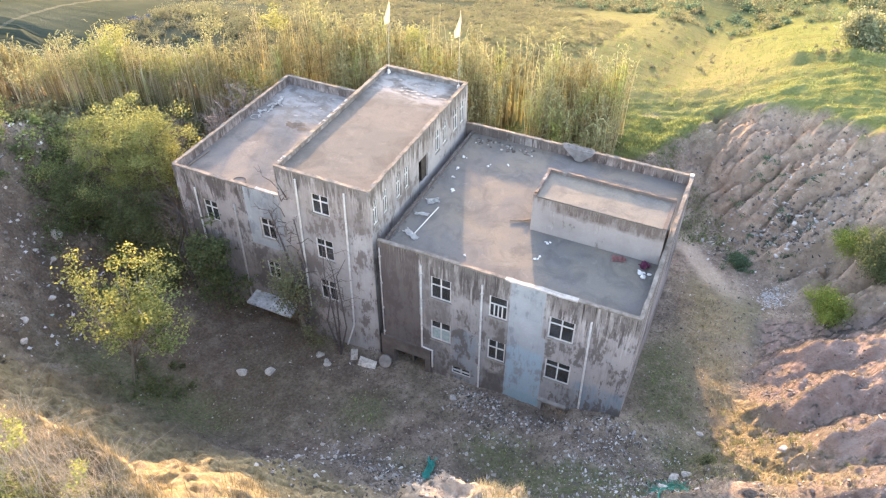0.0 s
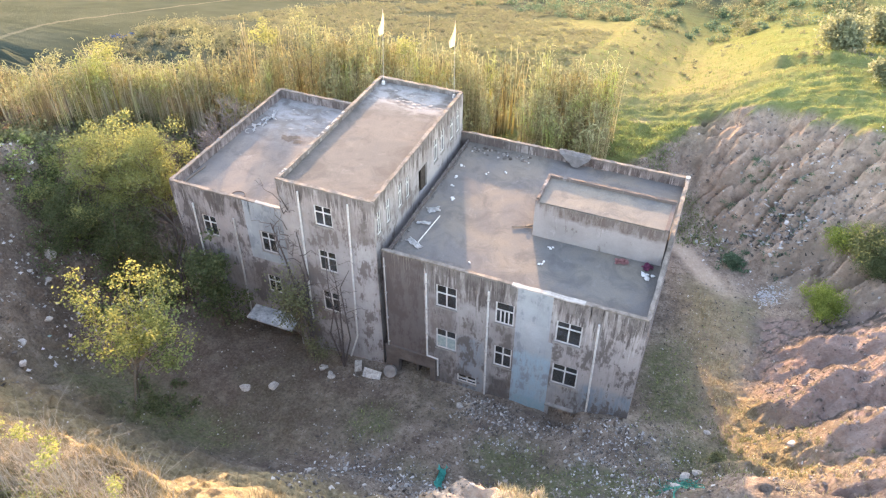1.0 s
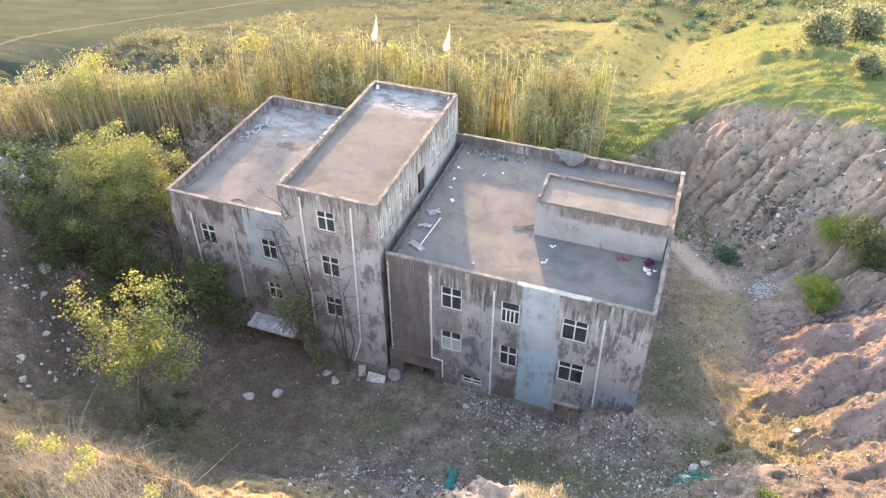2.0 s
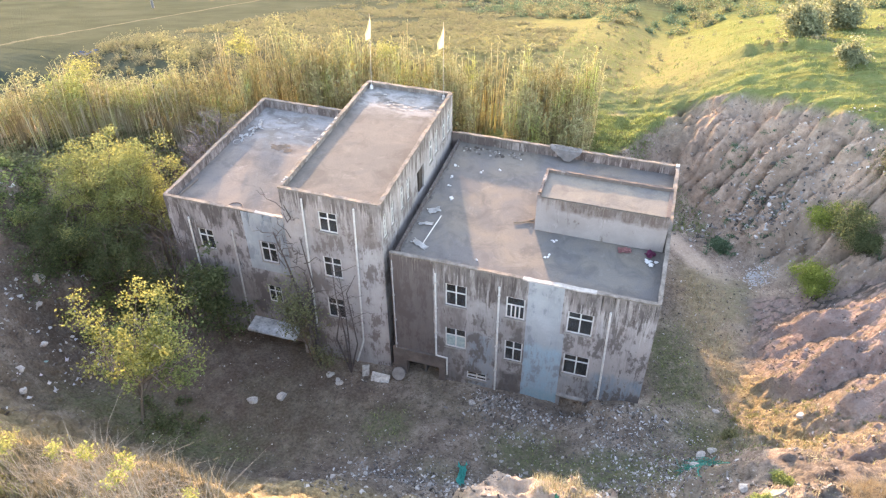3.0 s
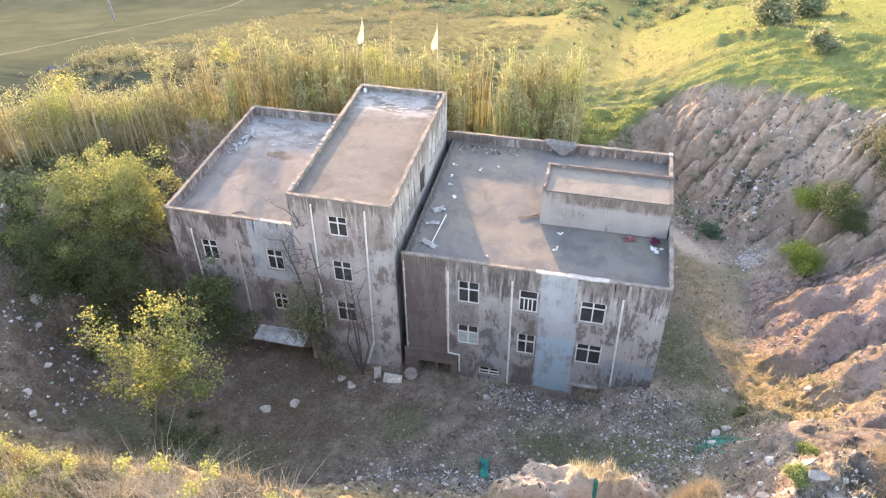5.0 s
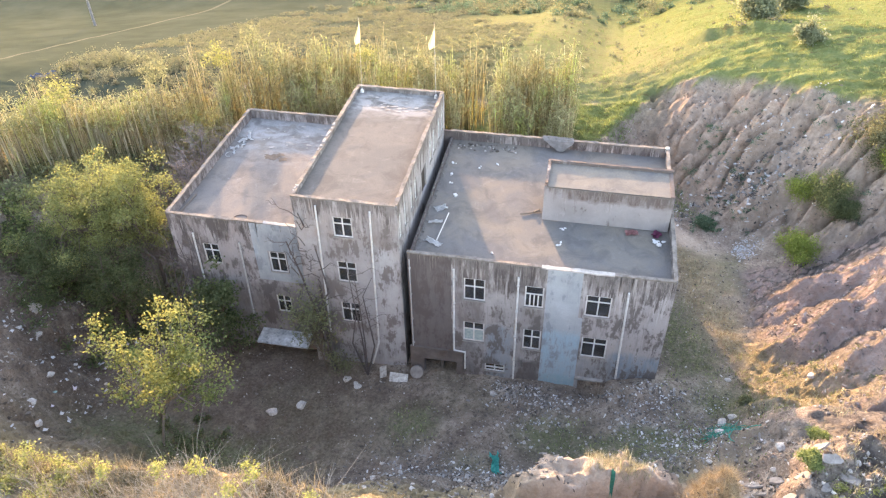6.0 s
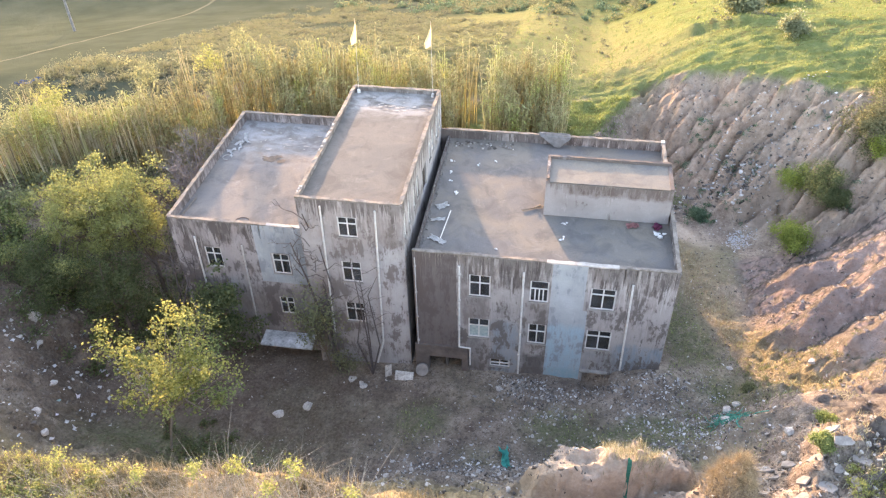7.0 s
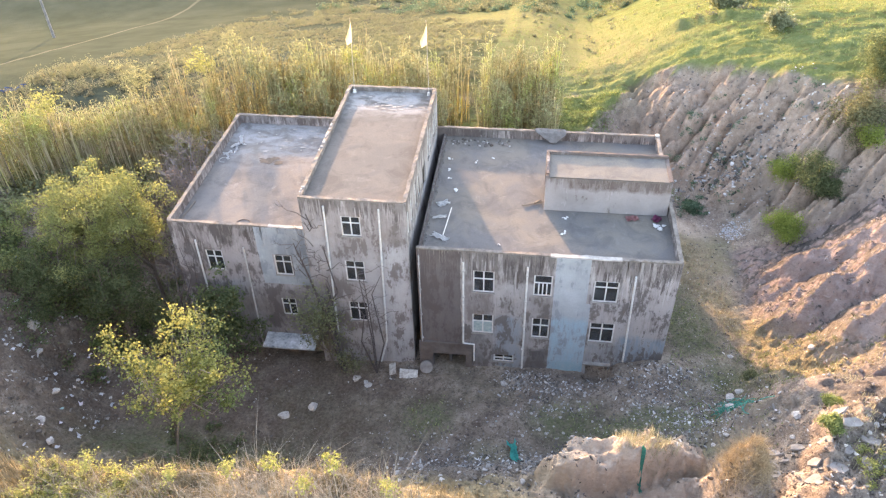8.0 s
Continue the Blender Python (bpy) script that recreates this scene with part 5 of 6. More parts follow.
# bare trees against the walls
dead_tree("dead_tree", (-18.9, -0.55, ground_z(-18.9, -0.55)), [(-19.8, -0.15, 8.6), (-20.8, -0.05, 6.5), (-19.15, -0.1, 6.4)], "leafless dark tree leaning on the front wall", 131, 0.11, twigs=9)
dead_tree("dead_tree", (-16.75, -0.7, ground_z(-16.75, -0.7)), [(-17.1, -0.15, 4.4), (-17.5, -0.1, 5.8), (-16.1, -0.1, 4.6), (-17.9, -0.2, 2.8)], "leafless forked tree by the white downpipe", 132, 0.06, twigs=7)
dead_tree("dead_tree", (-28.2, 0.3, ground_z(-28.2, 0.3)), [(-28.7, 0.75, 5.3), (-28.0, 0.7, 5.0), (-27.3, 0.7, 4.4), (-29.0, 0.6, 4.2)], "bare grey saplings against the wall", 133, 0.06, twigs=10)
dead_tree("dead_tree", (-29.4, 0.5, ground_z(-29.4, 0.5)), [(-29.2, 0.7, 3.6), (-30.0, 0.5, 3.0)], "bare grey saplings at the wall corner", 134, 0.045, twigs=6)
dead_tree("dead_bush", (-31.2, 11.0, ground_z(-31.2, 11.0)), [(-31.2 + 2.1 * math.cos(a), 11.0 + 2.6 * math.sin(a), 4.6 + 0.9 * math.sin(3 * a)) for a in (0.2, 0.7, 1.2, 1.7, 2.2, 2.7, 3.1, 3.6, 4.1, 4.6, 5.1, 5.6)], "leafless purple-grey bush behind the building", 135, 0.07, M_TWIG, 55, category="dead bush")

q = scatter(2, 13, 13, 23, 420, 46, lambda x, y, r: (shape(x, y)[3] > 0.2) & (fbm(x / 2.2, y / 2.2, 2, 104) > 0.58))
shrub_clouds("bank_plants", q, 0.32, 0.07, M_BLUEGREEN, "low grey-green plants rooted in the eroded bank", 47, 36)
q = scatter(3.0, 5.2, 15.6, 17.4, 26, 48)
shrub_clouds("bank_plants", q, 0.4, 0.08, M_BLUEGREEN, "patch of green creepers at the bank's foot", 49, 50)

# bushes on the right bank
def bush(base, size, material, label, seed, leaf=0.065, flat=0.8, clumps=46, leaves=130):
    z = ground_z(base[0], base[1])
    return tree("bush", (base[0], base[1], z), z + size * 2.2, (base[0], base[1], z + size * 0.7), (size, size, size * flat), clumps, leaves, leaf, size * 0.2, material, label, "bush", "bushes on the far bank", seed, 0.04, upper=0.15, fork=0.3)


bush((9.2, 12.0), 1.45, M_LIME, "bright lime-green bush in the gully", 141, clumps=60)
bush((10.7, 14.5), 1.6, M_DARKGREEN, "dark green bush on the bank", 142, clumps=60)
bush((9.7, 16.1), 1.3, M_LIME, "yellow-green bush above a darker one on the bank", 143)
bush((11.6, 13.6), 1.0, M_DARKGREEN, "low dark green bush in the gully", 144)
bush((13.7, 16.9), 2.1, M_DUSK, "large leafy bush at the bank's top", 145, 0.085, 1.1, 90, 150)
bush((15.0, 19.6), 1.8, M_DARKGREEN, "large dark green bush at the bank's top", 146, 0.09, 1.2, 70, 140)
bush((14.0, 15.3), 0.9, M_LIME, "small lime-green bush on the bank", 147)
bush((3.8, 16.4), 0.6, M_BLUEGREEN, "low green plants at the bank's foot", 148, 0.06, 0.6)
bush((10.7, 29.8), 1.15, M_DUSTY, "round grey-green bush on the meadow", 149, 0.13, 0.9, 40, 80)
bush((8.3, 38.8), 2.1, M_DUSTY, "large dusty grey-green bush behind a meadow ledge", 150, 0.16, 0.7, 60, 110)
bush((12.0, 43.2), 2.0, M_DUSTY, "broad dusty green bush behind a meadow ledge", 156, 0.16, 0.7, 60, 110)
q = scatter(4.6, 10.5, -3.0, 2.4, 150, 152, lambda x, y, r: fbm(x / 1.3, y / 1.3, 2, 105) > 0.54)
shrub_clouds("clay_weeds", q, 0.3, 0.045, M_OLIVE, "scraggly low weeds at the foot of the clay", 153, 60, 0.6)
bush((5.3, -8.0), 0.42, M_GREEN, "low green bush among rubble", 154, 0.05)
bush((4.6, -1.0), 0.4, M_OLIVE, "low olive weeds by the path", 155, 0.05)
bush((4.3, -10.3), 0.45, M_GREEN, "low green weeds among the rubble", 157, 0.05)
q = scatter(4.8, 7.2, -12.8, -11.2, 46, 158)
shrub_clouds("heap_weeds", q, 0.4, 0.05, M_WEED, "yellow-green weeds on an earth heap", 159, 90)

# dry grass on the near rim and tufts on the heaps
q = scatter(-34, -10.6, -24.5, -17.8, 11000, 51, lambda x, y, r: (shape(x, y)[0] > 11.5) & (fbm(x, y, 2, 98) > 0.45))
blades("dry_grass", q, 0.55, 0.02, 4, M_RIM, "dry straw-coloured grass on the near rim", "grass", 52, 0.45, 0.2)
q = scatter(-34, -10.5, -24.5, -17.6, 1900, 53, lambda x, y, r: (shape(x, y)[0] > 11.5) & (y < -19.3 + 0.2 * np.clip(-14 - x, 0, 8)) & (fbm(x / 1.6, y / 1.6, 2, 99) > 0.36))
shrub_clouds("rim_weeds", q, 0.42, 0.045, M_WEED, "yellow-flowering weeds on the near rim", 54, 150)
q = scatter(-4.0, -1.4, -11.2, -9.6, 150, 55)
blades("mound_grass", q, 0.5, 0.02, 7, M_STRAW, "yellow grass tuft on an earth mound", "grass", 56, 0.5, 0.15)
q = np.concatenate([scatter(-0.2, 1.3, -13.3, -11.5, 200, 57), scatter(7.0, 9.6, -10.8, -8.4, 260, 58)])
blades("mound_grass", q, 0.36, 0.013, 26, M_BROWNGRASS, "brown dry grass on an earth mound", "grass", 58, 1.2, 0.18)
q = scatter(2.0, 10.0, -12, 13, 2800, 59, lambda x, y, r: (fbm(x / 1.4, y / 1.4, 2, 101) > 0.5) & (((y > -2.5) & (np.abs(x - np.interp(y, [-2, 1, 4, 7, 10, 14], [7.6, 6.6, 4.9, 3.8, 3.2, 2.0])) < 0.5 + 1.4 * r.random(len(x)))) | ((y < -2.5) & (x > 4.5))))
blades("path_grass", q, 0.3, 0.03, 5, M_STRAW, "thin dry grass along the earth path", "grass", 60, 0.6, 0.2)
q = scatter(-32, 3.4, -9, 9, 2600, 61, lambda x, y, r: ((np.hypot((x + 22.5) / 3.0, (y + 8.2) / 1.2) < 1) | (np.hypot((x + 2.6) / 3.4, (y + 5.4) / 1.6) < 1) | (np.hypot((x + 5.6) / 2.0, (y + 3.6) / 1.2) < 1) | (np.hypot((x + 13.1) / 1.5, (y + 4.0) / 1.3) < 1) | (x > 0.5)) & ~((x > -29) & (x < 0.4) & (y > -0.5)) & (fbm(x, y, 2, 72) > 0.45))
blades("pit_weeds", q, 0.16, 0.05, 5, M_GREEN, "low green weeds on the pit floor", "weeds", 62, 0.8, 0.25)

# thicket between the trees and the reeds
q = scatter(-46, -30, 3, 14, 170, 63, lambda x, y, r: (y > -0.2 * (x + 46)) & ((x < -34.5) | (y < 6.5)) & (x < -30.8))
shrub_clouds("thicket", q, 1.5, 0.16, M_OLIVE, "dark olive thicket between trees and reeds", 64, 110)
q = scatter(-47, -34, -1.5, 4, 60, 65)
shrub_clouds("thicket", q, 1.0, 0.14, M_GREEN, "low green thicket under the trees", 66, 110)
q = scatter(-14, -6, -18.5, -14.5, 420, 50, lambda x, y, r: fbm(x / 1.5, y / 1.5, 2, 106) > 0.5)
blades("dry_grass", q, 0.8, 0.018, 5, M_RIM, "thin dry stalks on the broken edge of the bank", "grass", 73, 0.5, 0.2)
# bare stems and flowering weeds on the near rim
q = scatter(-16.5, -10.5, -20.6, -18.3, 200, 76, lambda x, y, r: shape(x, y)[0] > 12)
blades("dry_grass", q, 1.25, 0.014, 4, M_STEM, "thin arching dry stalks on the near rim", "grass", 77, 0.7, 0.25)
r = np.random.default_rng(160)
for k in range(34):
    x, y = -21.5 + 11.0 * (k / 33) ** 0.75 + r.uniform(-0.2, 0.2), r.uniform(-20.3, -19.0)
    z, h = ground_z(x, y), r.uniform(0.8, 1.3) if x < -14 else r.uniform(1.0, 2.1)
    dead_tree("dead_weed", (x, y, z), [(x + r.normal(0, 0.25), y + 0.15, z + h), (x - r.uniform(0.2, 0.6), y, z + 0.8 * h), (x + r.uniform(0.2, 0.7), y - 0.1, z + 0.65 * h)], "tall dry leafless weed on the near rim", 160 + k, 0.012, M_STEM, 4, "dry weeds on the rim", "dead weed")
for k, (x, y, high) in enumerate([(-14.6, -19.6, 15.6), (-12.7, -20.1, 16.6), (-13.7, -19.8, 15.1), (-15.9, -19.5, 15.0), (-11.4, -19.9, 15.2), (-17.6, -19.6, 14.6), (-20.2, -19.3, 14.4)]):
    tree("weed", (x, y, ground_z(x, y)), high, (x, y, high - 0.25), (0.3, 0.3, 0.4), 10, 22, 0.05, 0.10, M_YELLOW if k < 2 else M_WEED, "tall weed with a yellow-green leafy head", "weed", "flowering weeds on the rim", 201 + k, 0.012, bark=M_STEM, fork=0.8)
# yellow-leaved shoots that stand out of the reeds
def sapling(x, y, high, material, seed):
    r = np.random.default_rng(seed)
    ob = thing("sapling", "slender yellow-leaved sapling among the reeds", "sapling", "saplings among the reeds")
    base = np.array((x, y, ground_z(x, y)))
    tip = np.array((x + r.normal(0, 0.2), y + r.normal(0, 0.2), high))
    bm = bmesh.new()
    tube(bm, [base - (0, 0, 0.3), base + (tip - base) * 0.5 + (r.normal(0, 0.1), r.normal(0, 0.1), 0), tip], 0.035, 0.012, 6)
    part("trunk", bm, M_BARK, ob)
    heads = tip + r.normal(0, 1, (16, 3)) * (0.42, 0.42, 0.55) - (0, 0, 0.5)
    v, f = leaf_quads(np.concatenate([q + r.normal(0, 0.22, (46, 3)) for q in heads]), 0.10, r)
    raw("crown", v, f, material, ob)


for k, (x, y, high) in enumerate([(-39.7, 9.2, 9.6), (-42.6, 7.4, 8.6), (-36.2, 15.4, 8.6), (-33.0, 18.6, 8.4), (-29.5, 19.4, 8.2), (-26.0, 20.0, 8.0), (-22.4, 20.4, 8.2), (-18.0, 20.2, 7.8), (-31.2, 21.0, 8.6)]):
    sapling(x, y, high, M_WEED if k % 3 == 0 else M_OLIVE, 221 + k)
q = scatter(-42, -29.5, -3.5, 2.5, 70, 67, lambda x, y, r: y > -3.5 + 0.35 * np.abs(x + 36))
shrub_clouds("thicket", q, 1.0, 0.13, M_DARKGREEN, "dark green undergrowth in the shade of the trees", 68, 130)
q = scatter(1.0, 8.5, -4.5, 3.5, 420, 69, lambda x, y, r: fbm(x / 1.8, y / 1.8, 2, 103) > 0.54)
blades("path_weeds", q, 0.25, 0.04, 6, M_OLIVE, "low olive weeds beside the path", "weeds", 70, 0.7, 0.2)


# ---- rubble and litter ----
M_STONE, nt, p = start("pale_stone", 0.9)
geo = nt.nodes.new("ShaderNodeNewGeometry")
nt.links.new(ramp(nt, geo.outputs["Random Per Island"], [(0.0, (0.08, 0.07, 0.063)), (0.6, (0.19, 0.174, 0.162)), (0.86, (0.34, 0.32, 0.30)), (1.0, (0.62, 0.60, 0.58))]), p.inputs["Base Color"])
M_CHIP = plain_mat("clay_stone", (0.20, 0.155, 0.14), (0.46, 0.40, 0.375), 2.2, 0.95)
M_ROCK = plain_mat("rock_face", (0.30, 0.28, 0.265), (0.60, 0.58, 0.555), 3.0, 0.9, 0.6)
M_SHARD, nt, p = start("plaster_shard", 0.9)
geo = nt.nodes.new("ShaderNodeNewGeometry")
nt.links.new(ramp(nt, geo.outputs["Random Per Island"], [(0.0, (0.07, 0.064, 0.06)), (0.45, (0.19, 0.183, 0.178)), (0.75, (0.36, 0.36, 0.365)), (1.0, (0.68, 0.68, 0.68))]), p.inputs["Base Color"])
M_LITTER, nt, p = start("plastic_litter", 0.5)
geo = nt.nodes.new("ShaderNodeNewGeometry")
nt.links.new(ramp(nt, geo.outputs["Random Per Island"], [(0.0, (0.55, 0.55, 0.56)), (0.6, (0.42, 0.43, 0.455)), (0.72, (0.38, 0.43, 0.46)), (0.76, (0.25, 0.38, 0.36)), (0.82, (0.50, 0.46, 0.52)), (1.0, (0.66, 0.645, 0.62))]), p.inputs["Base Color"])

ICO = bmesh.new()
bmesh.ops.create_icosphere(ICO, subdivisions=1, radius=1)
ICO_V = np.array([v.co[:] for v in ICO.verts])
ICO_F = np.array([[v.index for v in f.verts] for f in ICO.faces])
ICO.free()


CUBE_V = np.array([(i, j, k) for k in (-0.8, 0.8) for j in (-0.8, 0.8) for i in (-0.8, 0.8)])
CUBE_F = np.array([(0, 2, 3, 1), (4, 5, 7, 6), (0, 1, 5, 4), (2, 6, 7, 3), (0, 4, 6, 2), (1, 3, 7, 5)])


def stones(name, xy, size, label, seed, material=None, flat=1.0):
    """Many small angular stones, or thin tilted chips: one object."""
    r = np.random.default_rng(seed)
    n = len(xy)
    s = size * 0.34 * (0.3 + r.pareto(1.7, n)).clip(0.3, 2.8)
    k = len(CUBE_V)
    v = CUBE_V[None] * (1 + r.normal(0, 0.32, (n, k, 3))) * (s[:, None] * r.uniform((0.5, 0.3, 0.3), (1.8, 0.85, 0.95), (n, 3)))[:, None]
    v[..., 2] = v[..., 2] * flat + v[..., 0] * r.normal(0, 0.35, (n, 1)) + v[..., 1] * r.normal(0, 0.35, (n, 1))
    a = r.uniform(0, math.tau, n)[:, None]
    x, y = v[..., 0] * np.cos(a) - v[..., 1] * np.sin(a), v[..., 0] * np.sin(a) + v[..., 1] * np.cos(a)
    z0 = shape(xy[:, 0], xy[:, 1])[0]
    v = np.stack([x + xy[:, :1], y + xy[:, 1:], v[..., 2] + z0[:, None] + 0.2 * s[:, None]], -1).reshape(-1, 3)
    f = (CUBE_F[None] + (np.arange(n) * k)[:, None, None]).reshape(-1, 4)
    return tagged(raw(name, v, f, material or M_STONE), label, "rubble", kind="stuff")


def clear_of_house(x, y):
    return ~((x > -28.9) & (x < 0.3) & (y > -0.25) & (y < 13.8) & ~((x < -20) & (y < 1.0)))


q = scatter(-10, 4.5, -7.5, -0.4, 7000, 201, lambda x, y, r: clear_of_house(x, y) & (0.55 * fbm(x / 2.4, y / 2.4, 3, 111) + 0.45 * fbm(x / 0.6, y / 0.6, 2, 112) + r.normal(0, 0.04, len(x)) > 0.585))
stones("rubble", q, 0.075, "pale broken rubble strewn before the wall", 202, None, 0.6)
q = scatter(-9, -5.8, -2.4, -0.4, 420, 203)
stones("rubble", q, 0.085, "heap of pale broken plaster by the downpipe", 204)
q = scatter(-34, 2, -9.5, 0.5, 5500, 205, lambda x, y, r: clear_of_house(x, y) & (fbm(x / 1.5, y / 1.5, 3, 114) + 0.012 * (x + 15) + r.normal(0, 0.1, len(x)) > 0.56))
stones("rubble", q, 0.06, "scattered stones on the pit floor", 206)
q = scatter(-46, -31, -12, 3, 6000, 207, lambda x, y, r: fbm(x / 2, y / 2, 3, 113) + r.normal(0, 0.1, len(x)) > 0.47)
stones("rubble", q, 0.10, "white stones and rubble on the slope", 208)
q = scatter(-16, 8, -13, -5, 9000, 209, lambda x, y, r: fbm(x / 1.8, y / 1.8, 3, 115) + r.normal(0, 0.06, len(x)) > 0.54)
stones("rubble", q, 0.085, "grey stones on the near bank", 210)
q = scatter(-1, 18, 9, 27, 9000, 211, lambda x, y, r: (shape(x, y)[3] > 0.25) & (fbm(x / 2, y / 2, 3, 117) + r.normal(0, 0.12, len(x)) > 0.5))
stones("rubble", q, 0.085, "pale stones in the eroded bank", 212)
q = scatter(0.4, 12, -4, 14, 4200, 213, lambda x, y, r: r.random(len(x)) < 0.7)
stones("rubble", q, 0.06, "small stones along the earth path", 214)
q = scatter(6.0, 13.0, -4.5, 9.0, 2600, 217, lambda x, y, r: (shape(x, y)[2] > 0.4) & (fbm(x / 1.6, y / 1.6, 3, 118) + r.normal(0, 0.08, len(x)) > 0.52))
stones("rubble", q, 0.085, "pinkish stones fallen over the clay steps", 218, M_CHIP)
q = scatter(1.8, 7.0, -13.5, -7.8, 1500, 215)
stones("rubble", q, 0.07, "broken concrete among earth heaps", 216)


# dense spills of broken plaster and masonry
r = np.random.default_rng(231)
spill = []
for x, y, sx, sy, n in [(-8.0, -1.1, 0.8, 0.5, 420), (-6.6, -1.7, 0.6, 0.5, 260), (-4.6, -1.4, 0.5, 0.3, 140), (-2.4, -1.3, 0.9, 0.5, 300), (-0.9, -2.4, 0.9, 0.7, 420), (0.6, -1.2, 0.7, 0.4, 260), (0.8, -3.6, 1.0, 0.9, 420),
                        (1.8, -5.4, 0.8, 0.9, 300), (-5.6, -3.0, 0.5, 0.3, 90), (-3.9, -6.6, 0.5, 0.3, 90), (-10.6, -6.6, 1.4, 0.5, 420), (-8.6, -7.4, 0.9, 0.5, 360), (-12.9, -7.4, 1.0, 0.6, 300), (-6.6, -6.6, 0.8, 0.5, 260), (3.2, -3.0, 0.6, 0.5, 160)]:
    spill.append(np.stack([r.normal(x, sx * 1.25, n), r.normal(y, sy * 1.25, n)], -1))
q = np.concatenate(spill)
q = q[clear_of_house(q[:, 0], q[:, 1])]
stones("rubble", q, 0.08, "dense spills of pale broken plaster and masonry", 232, M_SHARD, 0.35)


def litter(name, xy, size, label, seed):
    """Crumpled scraps of plastic film: one object."""
    r = np.random.default_rng(seed)
    n = len(xy)
    z0 = shape(xy[:, 0], xy[:, 1])[0] + 0.03
    s = size * r.uniform(0.5, 1.6, n)
    g = np.array([(i, j) for j in (-1, 0, 1) for i in (-1, 0, 1)], float)
    v = np.concatenate([g[None] * s[:, None, None] * r.uniform(0.4, 1.0, (n, 1, 2)) + r.normal(0, 0.2, (n, 9, 2)) * s[:, None, None], np.abs(r.normal(0, 0.35, (n, 9, 1))) * s[:, None, None]], -1)
    v = v + np.stack([xy[:, 0], xy[:, 1], z0], -1)[:, None]
    q4 = np.array([[0, 1, 4, 3], [1, 2, 5, 4], [3, 4, 7, 6], [4, 5, 8, 7]])
    f = (q4[None] + (np.arange(n) * 9)[:, None, None]).reshape(-1, 4)
    return tagged(raw(name, v.reshape(-1, 3), f, M_LITTER), label, "litter", kind="stuff")


litter("litter", scatter(-10, 4, -7, -0.5, 1700, 221, lambda x, y, r: clear_of_house(x, y) & (0.55 * fbm(x / 2.4, y / 2.4, 3, 111) + 0.45 * fbm(x / 0.6, y / 0.6, 2, 116) + r.normal(0, 0.05, len(x)) > 0.57)), 0.036, "scraps of pale and blue plastic on the rubble", 222)
litter("litter", np.random.default_rng(223).normal((6.35, 13.7), (0.45, 0.5), (260, 2)), 0.05, "pile of whitish plastic waste at the bank's foot", 224)
litter("litter", scatter(-46, -31, -11, 2, 160, 225), 0.13, "plastic scraps on the rubble slope", 226)
litter("litter", scatter(4, 11, 14, 23, 150, 227), 0.06, "plastic waste sticking out of the eroded bank", 228)

# rubble tipped down the middle of the bank
r = np.random.default_rng(233)
q = np.concatenate([r.normal(c, s, (n, 2)) for c, s, n in (((6.2, 19.2), (0.7, 1.2), 420), ((6.9, 17.4), (0.6, 0.9), 320), ((5.3, 18.6), (0.5, 0.8), 200), ((9.5, 19.6), (1.6, 1.4), 300), ((2.6, 18.2), (0.8, 1.2), 220))])
stones("rubble", q, 0.15, "grey rubble tipped down the eroded bank", 234, M_SHARD, 0.6)

# single stones that stand out
rock_meshes = []
for k in range(6):
    bm = bmesh.new()
    bmesh.ops.create_icosphere(bm, subdivisions=2, radius=1)
    r = np.random.default_rng(300 + k)
    for v in bm.verts:
        c = v.co
        v.co = c * (1 + 0.35 * (noise.noise(c * 1.3 + Vector((k * 7, 0, 0))) + 0.5 * noise.noise(c * 3.1)))
        v.co.x, v.co.y, v.co.z = v.co.x * 1.0, v.co.y * (0.65 + 0.06 * k), v.co.z * (0.35 + 0.07 * k)
    for _ in range(5):
        n = Vector(r.normal(0, 1, 3)).normalized()
        bmesh.ops.bisect_plane(bm, geom=bm.verts[:] + bm.edges[:] + bm.faces[:], plane_co=n * 0.55, plane_no=n, clear_outer=True)
        open_edges = [e for e in bm.edges if e.is_boundary]
        if open_edges:
            bmesh.ops.contextual_create(bm, geom=open_edges)
    me = bpy.data.meshes.new("rock")
    bm.to_mesh(me)
    bm.free()
    me.materials.append(M_ROCK)
    rock_meshes.append(me)


def rock(x, y, size, k=0, turn=0.0, tilt=0.0, label="pale angular stone lying on bare earth", group="stones round the pit"):
    ob = new("rock", rock_meshes[k % 6])
    ob.matrix_world = pose(x, y, ground_z(x, y) + size * 0.12, tilt, 0, turn) @ Matrix.Diagonal((size, size, size, 1))
    return tagged(ob, label, "stone", group)


